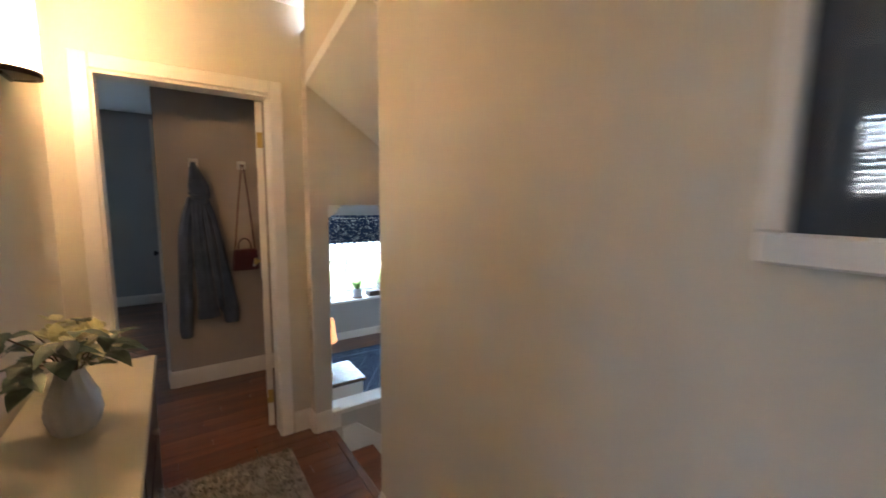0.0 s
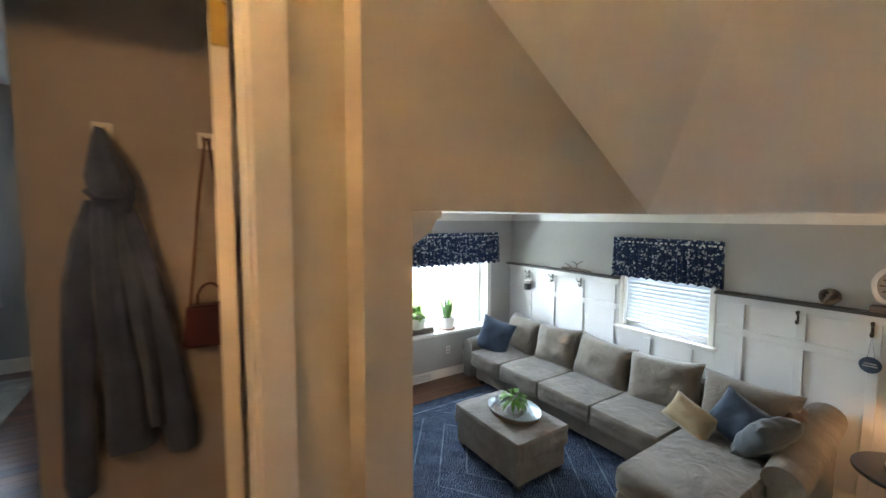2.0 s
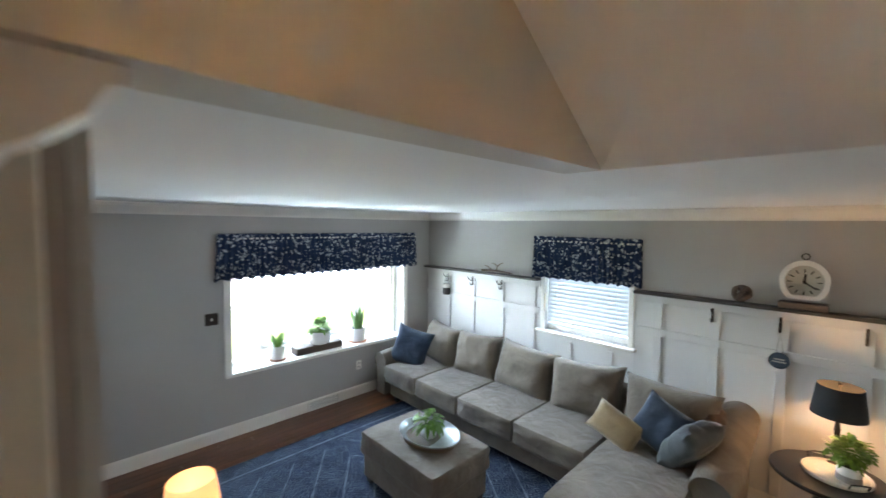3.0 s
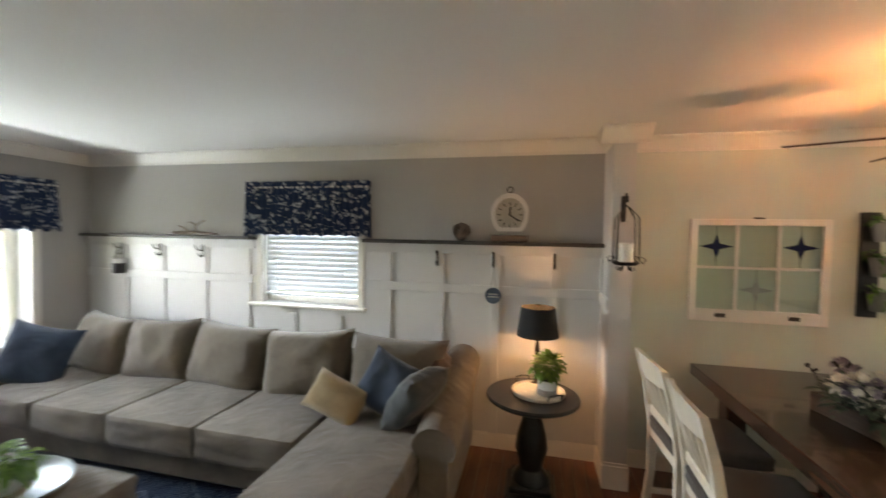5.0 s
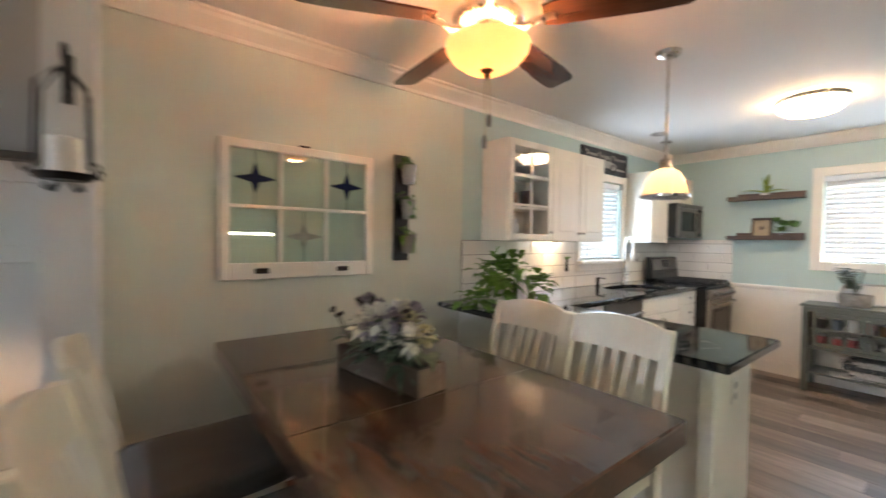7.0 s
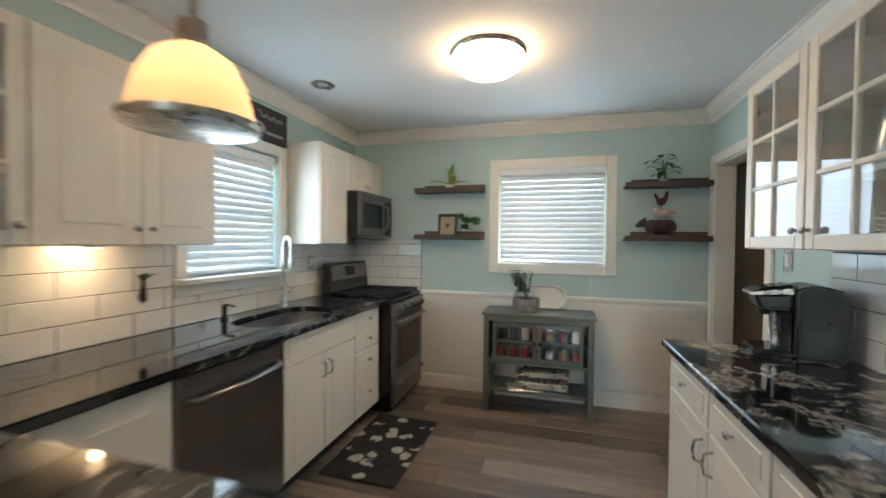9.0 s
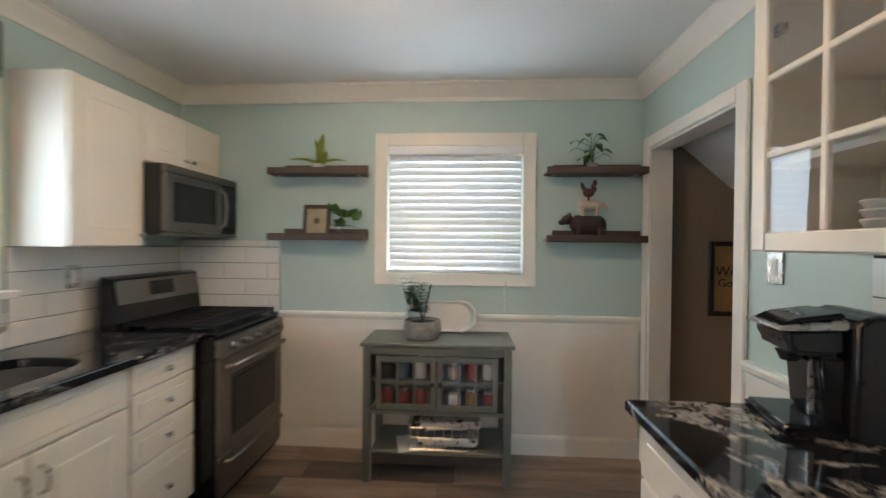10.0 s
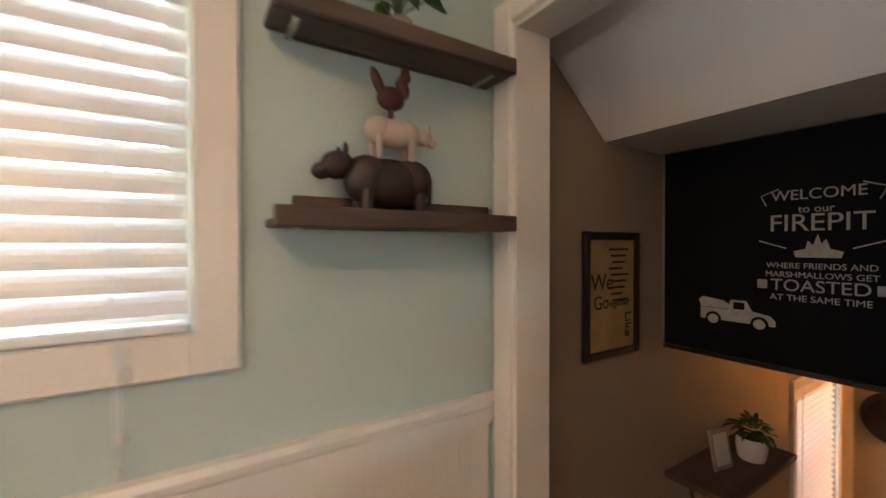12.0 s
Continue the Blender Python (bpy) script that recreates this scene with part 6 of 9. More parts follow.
def glazed_front(parent, x0, x1, z0, z1, y, cols=2, rows=3):
    s = 0.05
    d = part("glass_door", boxes((x0, y - 0.02, z0, x0 + s, y, z1), (x1 - s, y - 0.02, z0, x1, y, z1), (x0 + s, y - 0.02, z0, x1 - s, y, z0 + s), (x0 + s, y - 0.02, z1 - s, x1 - s, y, z1), bevel=0.004), M["cabinet"], parent)
    pw, ph = (x1 - x0 - 2 * s) / cols, (z1 - z0 - 2 * s) / rows
    for i in range(1, cols):
        part("muntin", boxes((x0 + s + pw * i - 0.009, y - 0.019, z0 + s, x0 + s + pw * i + 0.009, y - 0.003, z1 - s), bevel=0.003), M["cabinet"], d)
    for j in range(1, rows):
        part("muntin", boxes((x0 + s, y - 0.0185, z0 + s + ph * j - 0.009, x1 - s, y - 0.0035, z0 + s + ph * j + 0.009), bevel=0.003), M["cabinet"], d)
    pn = part("pane", boxes((x0 + s, y - 0.011, z0 + s, x1 - s, y - 0.008, z1 - s)), M["glass"], d)
    pn.visible_shadow = False
    return d


def carcass(parent, x0, x1, z0, z1, depth, hollow=False):
    if not hollow:
        part("body", boxes((x0, -depth + 0.02, z0, x1, -0.001, z1), bevel=0.002), M["cabinet"], parent)
        return
    t = 0.018
    for name, box in (("side_panel", (x0, -depth + 0.02, z0, x0 + t, -0.001, z1)), ("side_panel", (x1 - t, -depth + 0.02, z0, x1, -0.001, z1)), ("bottom_panel", (x0 + t, -depth + 0.02, z0, x1 - t, -0.001, z0 + t)), ("top_panel", (x0 + t, -depth + 0.02, z1 - t, x1 - t, -0.001, z1)), ("back_panel", (x0 + t, -0.012, z0 + t, x1 - t, -0.001, z1 - t))):
        part(name, boxes(box), M["cabinet"], parent)
    for j in (1, 2):
        z = z0 + (z1 - z0) * j / 3
        part("shelf", boxes((x0 + t, -depth + 0.04, z - 0.009, x1 - t, -0.013, z + 0.009)), M["cabinet"], parent)


def stack_of(m, n, r, dz, mat, name, label):
    ob = thing(name, m, label, "tableware")
    for i in range(n):
        part("plate", lathe(bmesh.new(), [(0, 0), (r * 0.6, 0), (r, dz * 0.9), (r * 0.97, dz), (r * 0.58, dz * 0.3), (0, dz * 0.3)], 24, (0, 0, i * dz * 0.55)), mat, ob, smooth=True)
    return ob


# east uppers
uc = thing("wall_cabinet", pose(EX, -0.815, 1.34, 0, 0, EAST), "white wall cabinet with one glazed door", "cabinet", "kitchen wall cabinets")
carcass(uc, 0, 0.50, 0, 0.74, 0.28, True)
glazed_front(uc, 0.003, 0.497, 0.003, 0.737, -0.2605)
knob(uc, 0.465, -0.28, 0.07)
uc = thing("wall_cabinet", pose(EX, -1.316, 1.34, 0, 0, EAST), "white two-door wall cabinet with raised panels", "cabinet", "kitchen wall cabinets")
carcass(uc, 0, 0.735, 0, 0.74, 0.28)
raised_front("door", uc, 0.003, 0.366, 0.003, 0.737, -0.2605)
raised_front("door", uc, 0.369, 0.732, 0.003, 0.737, -0.2605)
knob(uc, 0.335, -0.28, 0.07)
knob(uc, 0.40, -0.28, 0.07)
uc = thing("wall_cabinet", pose(EX, -2.97, 1.34, 0, 0, EAST), "white single-door wall cabinet beside the window", "cabinet", "kitchen wall cabinets")
carcass(uc, 0, 0.389, 0, 0.75, 0.28)
raised_front("door", uc, 0.003, 0.386, 0.003, 0.747, -0.2605)
knob(uc, 0.36, -0.28, 0.06)
uc = thing("wall_cabinet", pose(EX, -3.36, 1.785, 0, 0, EAST), "short white cabinet above the microwave", "cabinet", "kitchen wall cabinets")
carcass(uc, 0, 0.637, 0, 0.305, 0.28)
raised_front("door", uc, 0.003, 0.317, 0.003, 0.302, -0.2605)
raised_front("door", uc, 0.320, 0.634, 0.003, 0.302, -0.2605)
knob(uc, 0.29, -0.28, 0.06)
knob(uc, 0.347, -0.28, 0.06)
for j, (n, r) in enumerate(((3, 0.06), (4, 0.05))):
    stack_of(pose(4.68, -0.97 - 0.18 * j, 1.34 + 0.247 + 0.0095), n, r, 0.05, M["terracotta"] if j == 0 else M["red_leather"], "bowl_stack", "stacked reddish bowls inside the glazed cabinet")
stack_of(pose(4.68, -1.08, 1.34 + 0.4935 + 0.0095), 3, 0.10, 0.06, M["navy_cloth"], "bowl_stack", "dark blue bowls inside the glazed cabinet")
stack_of(pose(4.68, -1.0, 1.3585), 3, 0.05, 0.07, M["white_ceramic"], "bowl_stack", "white cups inside the glazed cabinet")

ul = thing("under_cabinet_light", pose(4.70, -1.60, 1.3395), "small lit puck light under the wall cabinet", "lamp")
part("housing", lathe(bmesh.new(), [(0, 0), (0.034, 0), (0.034, -0.010), (0.028, -0.012), (0.026, -0.008), (0, -0.008)], 24), M["nickel"], ul, smooth=True)
part("lens", lathe(bmesh.new(), [(0.0, -0.0085), (0.0255, -0.0085), (0.0255, -0.0095), (0, -0.0105)], 20), glow("puck_lens", (1.0, 0.75, 0.45), 4.0), ul)

# microwave
mw = thing("microwave_oven", pose(EX, -3.362, 1.40, 0, 0, EAST), "stainless over-range microwave with a black window", "microwave")
part("body", boxes((0, -0.36, 0, 0.634, -0.001, 0.378), bevel=0.004), M["black_plastic"], mw)
part("door", boxes((0.002, -0.395, 0.02, 0.475, -0.361, 0.33), bevel=0.006), M["steel"], mw)
part("window", boxes((0.05, -0.3985, 0.075, 0.40, -0.3952, 0.285), bevel=0.003), M["dark_glass"], mw)
part("control_panel", boxes((0.478, -0.393, 0.02, 0.632, -0.361, 0.33), bevel=0.005), M["black_gloss"], mw)
part("top_vent", boxes((0.002, -0.392, 0.333, 0.632, -0.361, 0.376), bevel=0.004), M["steel"], mw)
part("bottom_trim", boxes((0.002, -0.392, 0.0, 0.632, -0.361, 0.017), bevel=0.003), M["steel"], mw)
part("handle", tube(bmesh.new(), [(0.445, -0.395, 0.05), (0.45, -0.43, 0.08), (0.452, -0.44, 0.175), (0.45, -0.43, 0.27), (0.445, -0.395, 0.30)], 0.011, 10), M["steel"], mw, smooth=True)
part("display", boxes((0.50, -0.3955, 0.26, 0.61, -0.3928, 0.30)), M["dark_glass"], mw)
for i in range(4):
    for j in range(3):
        part("button", boxes((0.505 + 0.036 * j, -0.3952, 0.06 + 0.04 * i, 0.530 + 0.036 * j, -0.3928, 0.085 + 0.04 * i), bevel=0.001), M["black_plastic"], mw)

# east base run; fronts look to -x
bc = thing("base_cabinet", pose(EX, -2.165, 0, 0, 0, EAST), "white two-door sink base cabinet", "cabinet", "kitchen base cabinets")
part("body", boxes((0, -0.575, 0.10, 0.752, -0.001, 0.66)), M["cabinet"], bc)
for panel_box in ((0, -0.575, 0.661, 0.752, -0.555, 0.862), (0, -0.5545, 0.661, 0.018, -0.001, 0.862), (0.734, -0.5545, 0.661, 0.752, -0.001, 0.862)):
    part("upper_panel", boxes(panel_box), M["cabinet"], bc)
part("toe_kick", boxes((0, -0.52, 0.001, 0.752, -0.10, 0.099)), M["black_wood"], bc)
raised_front("false_drawer", bc, 0.004, 0.748, 0.70, 0.855, -0.5755, 0.02)
raised_front("door", bc, 0.004, 0.374, 0.105, 0.692, -0.5755)
raised_front("door", bc, 0.378, 0.748, 0.105, 0.692, -0.5755)
pull(bc, 0.345, -0.594, 0.60)
pull(bc, 0.41, -0.594, 0.60)
bc = thing("base_cabinet", pose(EX, -2.918, 0, 0, 0, EAST), "white four-drawer base cabinet beside the range", "cabinet", "kitchen base cabinets")
part("body", boxes((0, -0.575, 0.10, 0.385, -0.001, 0.862)), M["cabinet"], bc)
part("toe_kick", boxes((0, -0.52, 0.001, 0.385, -0.10, 0.099)), M["black_wood"], bc)
for z0, z1 in ((0.735, 0.855), (0.575, 0.728), (0.415, 0.568), (0.105, 0.408)):
    d = raised_front("drawer", bc, 0.004, 0.381, z0, z1, -0.5755, 0.03)
    knob(d, 0.19, -0.596, (z0 + z1) / 2)
dw = thing("dishwasher", pose(EX, -1.56, 0, 0, 0, EAST), "stainless steel dishwasher with a long bar handle", "dishwasher")
part("body", boxes((0.002, -0.56, 0.001, 0.60, -0.001, 0.86)), M["black_plastic"], dw)
part("door", boxes((0.004, -0.60, 0.10, 0.598, -0.561, 0.855), bevel=0.006), M["steel"], dw)
part("handle", tube(bmesh.new(), [(0.05, -0.60, 0.76), (0.07, -0.635, 0.755), (0.30, -0.652, 0.75), (0.53, -0.635, 0.755), (0.55, -0.60, 0.76)], 0.014, 10), M["steel"], dw, smooth=True)
bc = thing("base_cabinet", pose(EX, -1.06, 0, 0, 0, EAST), "white corner base cabinet by the peninsula", "cabinet", "kitchen base cabinets")
part("body", boxes((0, -0.575, 0.10, 0.497, -0.001, 0.862)), M["cabinet"], bc)
raised_front("door", bc, 0.10, 0.493, 0.105, 0.855, -0.5755)
pn = thing("peninsula_cabinet", pose(0, 0, 0), "white panelled peninsula cabinet under granite", "cabinet")
part("body", boxes((3.21, -1.02, 0.0, 4.825, -0.60, 0.862), bevel=0.003), M["cabinet"], pn)
part("end_panel", boxes((3.185, -1.03, 0.0, 3.209, -0.585, 0.862), bevel=0.003), M["cabinet"], pn)
part("baseboard", boxes((3.21, -0.599, 0.0, 4.81, -0.587, 0.10), bevel=0.003), M["trim"], pn)
part("corner_post", boxes((3.186, -0.584, 0.0, 3.24, -0.57, 0.862), bevel=0.002), M["cabinet"], pn)
outlet(pose(3.184, -0.80, 0.70, 0, 0, -90), "white outlet plate on the peninsula end panel")


def slab(name, outline, z0, z1, label, hole=None, mat="granite"):
    """A granite worktop with eased edges; hole is an oval (cx, cy, rx, ry)."""
    bm = bmesh.new()
    a = [bm.verts.new((x, y, z0)) for x, y in outline]
    es = [bm.edges.new((a[i], a[(i + 1) % len(a)])) for i in range(len(a))]
    if hole:
        cx, cy, rx, ry = hole
        ring = [bm.verts.new((cx + rx * math.copysign(abs(math.cos(t)) ** 0.6, math.cos(t)), cy + ry * math.copysign(abs(math.sin(t)) ** 0.6, math.sin(t)), z0)) for t in (2 * math.pi * i / 40 + 0.01 for i in range(40))]
        es += [bm.edges.new((ring[i], ring[(i + 1) % 40])) for i in range(40)]
    bmesh.ops.triangle_fill(bm, edges=es, use_beauty=True)
    got = bmesh.ops.extrude_face_region(bm, geom=bm.faces[:])
    bmesh.ops.translate(bm, verts=[v for v in got["geom"] if isinstance(v, bmesh.types.BMVert)], vec=(0, 0, z1 - z0))
    bmesh.ops.recalc_face_normals(bm, faces=bm.faces)
    sharp = [e for e in bm.edges if len(e.link_faces) == 2 and e.calc_face_angle() > 0.6 and abs(e.verts[0].co.z - e.verts[1].co.z) < 1e-5]
    bmesh.ops.bevel(bm, geom=sharp, offset=0.006, segments=2, affect="EDGES")
    return solid(name, bm, M[mat], label, "worktop")


slab("granite_worktop", [(4.825, -3.312), (4.195, -3.312), (4.195, -1.062), (3.085, -1.062), (3.085, -0.405), (4.825, -0.405)], 0.868, 0.905, "polished black granite worktop with white veins", (4.49, -2.52, 0.19, 0.33))
sink = thing("kitchen_sink", pose(4.49, -2.52, 0), "stainless undermount kitchen sink", "sink")
bm = bmesh.new()
prof = [(1.02, 0.866), (0.99, 0.80), (0.93, 0.70), (0.80, 0.69), (0.1, 0.688)]
rings = [[bm.verts.new((0.19 * k * math.copysign(abs(math.cos(t)) ** 0.6, math.cos(t)), 0.33 * k * math.copysign(abs(math.sin(t)) ** 0.6, math.sin(t)), z)) for t in (2 * math.pi * i / 40 + 0.01 for i in range(40))] for k, z in prof]
for a, b in zip(rings, rings[1:]):
    for i in range(40):
        bm.faces.new((a[i], a[(i + 1) % 40], b[(i + 1) % 40], b[i]))
bm.faces.new(rings[-1])
part("basin", bm, M["basin"], sink, smooth=True)
part("drain", lathe(bmesh.new(), [(0, 0.689), (0.04, 0.689), (0.042, 0.693), (0, 0.694)], 24), M["nickel"], sink, smooth=True)
fa = thing("kitchen_faucet", pose(4.735, -2.80, 0.905), "tall pull-down nickel kitchen faucet", "faucet")
part("base", lathe(bmesh.new(), [(0.03, 0), (0.03, 0.01), (0.022, 0.02), (0.020, 0.16), (0.016, 0.18), (0, 0.18)], 24), M["nickel"], fa, smooth=True)
pts = [(0, 0, 0.17), (0, 0, 0.40)] + [(-0.07 + 0.07 * math.cos(a), 0.05 - 0.05 * math.cos(a), 0.40 + 0.085 * math.sin(a)) for a in [math.pi * i / 8 for i in range(1, 9)]] + [(-0.14, 0.10, 0.34)]
part("spout", tube(bmesh.new(), pts, 0.012, 12), M["nickel"], fa, smooth=True)
part("spray_head", tube(bmesh.new(), [(-0.14, 0.10, 0.345), (-0.14, 0.10, 0.24)], 0.017, 14), M["nickel"], fa, smooth=True)
part("lever", tube(bmesh.new(), [(0, -0.018, 0.09), (-0.01, -0.06, 0.10), (-0.02, -0.075, 0.13)], 0.009, 10), M["nickel"], fa, smooth=True)
so = thing("soap_dispenser", pose(4.735, -2.29, 0.905), "dark bronze counter soap dispenser", "dispenser")
part("body", lathe(bmesh.new(), [(0.02, 0), (0.02, 0.012), (0.014, 0.02), (0.014, 0.085), (0.0, 0.09)], 20), M["bronze"], so, smooth=True)
part("spout", tube(bmesh.new(), [(0, 0, 0.085), (-0.02, 0.005, 0.09), (-0.09, 0.02, 0.085)], 0.005, 8), M["bronze"], so, smooth=True)

# range
rg = thing("gas_range", pose(EX - 0.04, -3.322, 0, 0, 0, EAST), "stainless gas range with black cooktop grates", "stove")
RW = 0.676
part("body", boxes((0.0, -0.64, 0.012, RW, -0.02, 0.885), bevel=0.003), M["black_gloss"], rg)
part("oven_door", boxes((0.006, -0.672, 0.27, RW - 0.006, -0.641, 0.765), bevel=0.006), M["steel"], rg)
part("oven_window", boxes((0.12, -0.6755, 0.36, RW - 0.12, -0.6722, 0.64), bevel=0.004), M["dark_glass"], rg)
part("window_rim", boxes((0.095, -0.6735, 0.335, 0.1195, -0.6715, 0.665), (RW - 0.1195, -0.6735, 0.335, RW - 0.095, -0.6715, 0.665), (0.1195, -0.6735, 0.641, RW - 0.1195, -0.6715, 0.665), (0.1195, -0.6735, 0.335, RW - 0.1195, -0.6715, 0.359)), M["black_gloss"], rg)
part("drawer", boxes((0.006, -0.668, 0.05, RW - 0.006, -0.641, 0.262), bevel=0.006), M["steel"], rg)
part("control_band", boxes((0.0, -0.682, 0.772, RW, -0.641, 0.868), bevel=0.006), M["steel"], rg)
part("handle", tube(bmesh.new(), [(0.05, -0.672, 0.72), (0.06, -0.715, 0.725), (RW / 2, -0.725, 0.728), (RW - 0.06, -0.715, 0.725), (RW - 0.05, -0.672, 0.72)], 0.013, 10), M["steel"], rg, smooth=True)
part("drawer_handle", tube(bmesh.new(), [(0.05, -0.668, 0.225), (0.06, -0.70, 0.228), (RW / 2, -0.708, 0.23), (RW - 0.06, -0.70, 0.228), (RW - 0.05, -0.668, 0.225)], 0.011, 10), M["steel"], rg, smooth=True)
for i in range(5):
    k = part("burner_knob", lathe(bmesh.new(), [(0.024, 0), (0.024, 0.008), (0.018, 0.012), (0.017, 0.034), (0.012, 0.038), (0, 0.038)], 20, (0.09 + 0.124 * i, -0.682, 0.82), Matrix.Rotation(radians(90), 3, "X")), M["steel"], rg, smooth=True)
part("cooktop", boxes((0.0, -0.66, 0.886, RW, -0.10, 0.902), bevel=0.005), M["black_gloss"], rg)
for gx in (0.02, 0.235, 0.45):
    bm = bmesh.new()
    for q in range(4):
        x = gx + 0.015 + 0.056 * q
        box(bm, x, -0.63, 0.922, x + 0.010, -0.13, 0.938)
    for y in (-0.63, -0.46, -0.30, -0.14):
        box(bm, gx + 0.01, y, 0.9225, gx + 0.20, y + 0.010, 0.9375)
    for x in (gx + 0.015, gx + 0.183):
        for y in (-0.628, -0.142):
            box(bm, x, y, 0.902, x + 0.010, y + 0.010, 0.9222)
    part("grate", bm, M["iron"], rg)
for x in (0.12, 0.335, 0.55):
    for y in (-0.50, -0.25):
        part("burner", lathe(bmesh.new(), [(0.05, 0.902), (0.05, 0.910), (0.036, 0.912), (0.036, 0.919), (0, 0.92)], 20, (x, y, 0)), M["iron"], rg, smooth=True)
bm = prism(bmesh.new(), [(-0.115, 0.90), (-0.075, 1.17), (-0.03, 1.18), (-0.02, 0.90)], RW - 0.002, Matrix(((0, 0, 1, 0.001), (1, 0, 0, 0), (0, 1, 0, 0), (0, 0, 0, 1))))
bmesh.ops.recalc_face_normals(bm, faces=bm.faces)
part("backguard", bm, M["black_gloss"], rg)
bm = prism(bmesh.new(), [(-0.0985, 1.03), (-0.080, 1.155), (-0.077, 1.155), (-0.0955, 1.03)], RW - 0.06, Matrix(((0, 0, 1, 0.03), (1, 0, 0, -0.004), (0, 1, 0, 0), (0, 0, 0, 1))))
bmesh.ops.recalc_face_normals(bm, faces=bm.faces)
part("backguard_panel", bm, M["steel"], rg)
bm = prism(bmesh.new(), [(-0.098, 1.06), (-0.086, 1.14), (-0.083, 1.14), (-0.095, 1.06)], 0.17, Matrix(((0, 0, 1, RW / 2 - 0.085), (1, 0, 0, -0.009), (0, 1, 0, 0), (0, 0, 0, 1))))
bmesh.ops.recalc_face_normals(bm, faces=bm.faces)
part("display", bm, M["dark_glass"], rg)

# west side: base units, worktop, glazed uppers
for k, (y0, y1) in enumerate(((-2.57, -2.07), (-2.067, -1.637), (-1.634, -1.20))):
    bc = thing("base_cabinet", pose(WX, y0, 0, 0, 0, WEST), "white base cabinet with a drawer over a door", "cabinet", "kitchen base cabinets")
    L = y1 - y0
    part("body", boxes((0, -0.60, 0.10, L, -0.001, 0.862)), M["cabinet"], bc)
    part("toe_kick", boxes((0, -0.545, 0.001, L, -0.10, 0.099)), M["black_wood"], bc)
    d = raised_front("drawer", bc, 0.004, L - 0.004, 0.70, 0.855, -0.6005, 0.03)
    knob(d, L / 2, -0.62, 0.78)
    raised_front("door", bc, 0.004, L - 0.004, 0.105, 0.692, -0.6005)
    pull(bc, L - 0.05 if k % 2 == 0 else 0.05, -0.619, 0.60)
slab("granite_worktop", [(1.752, -2.605), (2.40, -2.605), (2.40, -1.18), (1.752, -1.18)], 0.868, 0.905, "black granite worktop with pale swirls", mat="granite_swirl")
for k, (y0, y1) in enumerate(((-2.55, -2.10), (-2.098, -1.648), (-1.646, -1.20))):
    uc = thing("wall_cabinet", pose(WX, y0, 1.35, 0, 0, WEST), "white wall cabinet with a six-pane glazed door", "cabinet", "kitchen wall cabinets")
    L = y1 - y0
    carcass(uc, 0, L, 0, 0.72, 0.335, True)
    glazed_front(uc, 0.003, L - 0.003, 0.003, 0.717, -0.3155)
    knob(uc, L - 0.03 if k % 2 == 0 else 0.03, -0.336, 0.07)
    part("hinge", boxes((0.02 if k % 2 == 0 else L - 0.06, -0.31, 0.585, 0.06 if k % 2 == 0 else L - 0.02, -0.285, 0.61), bevel=0.003), M["nickel"], uc)
stack_of(pose(1.93, -1.85, 1.3685), 5, 0.10, 0.03, M["white_ceramic"], "plate_stack", "stack of white plates in the glazed cabinet")
stack_of(pose(1.93, -2.32, 1.3685), 4, 0.06, 0.04, M["white_ceramic"], "bowl_stack", "white bowls in the glazed cabinet")
jug = solid("water_jug", lathe(bmesh.new(), [(0, 0), (0.05, 0), (0.06, 0.04), (0.055, 0.10), (0.04, 0.15), (0.046, 0.18), (0.042, 0.18), (0.036, 0.15), (0.05, 0.1), (0.05, 0.01), (0, 0.01)], 24), M["galvanised"], "grey pottery jug in the glazed cabinet", "jug", smooth=True, m=pose(1.93, -1.95, 1.599))

# coffee maker
km = thing("coffee_maker", pose(1.935, -2.455, 0.906, 0, 0, 79), "black single-cup coffee maker on the worktop", "coffee maker")


def side_cut(outline, half, bevel):
    """A side outline (depth, height) given a width and rounded edges."""
    bm = prism(bmesh.new(), outline, 2 * half, Matrix(((0, 0, 1, -half), (1, 0, 0, 0), (0, 1, 0, 0), (0, 0, 0, 1))))
    bmesh.ops.recalc_face_normals(bm, faces=bm.faces)
    bmesh.ops.bevel(bm, geom=bm.edges[:], offset=bevel, segments=3, affect="EDGES")
    return bm


part("body", side_cut([(0.145, 0), (-0.02, 0), (-0.02, 0.28), (0.015, 0.302), (0.075, 0.30), (0.135, 0.28)], 0.102, 0.012), M["black_plastic"], km, smooth=True)
part("column", side_cut([(-0.021, 0.03), (-0.062, 0.034), (-0.075, 0.193), (-0.021, 0.193)], 0.075, 0.008), M["black_gloss"], km, smooth=True)
part("brew_head", side_cut([(-0.021, 0.194), (-0.125, 0.190), (-0.142, 0.215), (-0.150, 0.258), (-0.021, 0.268)], 0.076, 0.014), M["black_plastic"], km, smooth=True)
part("head_ring", side_cut([(-0.021, 0.262), (-0.166, 0.252), (-0.168, 0.262), (-0.021, 0.286)], 0.084, 0.004), M["nickel"], km, smooth=True)
part("lid", side_cut([(-0.021, 0.284), (-0.155, 0.264), (-0.120, 0.284), (-0.021, 0.302)], 0.070, 0.005), M["black_gloss"], km, smooth=True)
for k in range(3):
    part("button", boxes((-0.034 + 0.026 * k, -0.098, 0.288, -0.018 + 0.026 * k, -0.084, 0.292), bevel=0.001), M["nickel"], km)
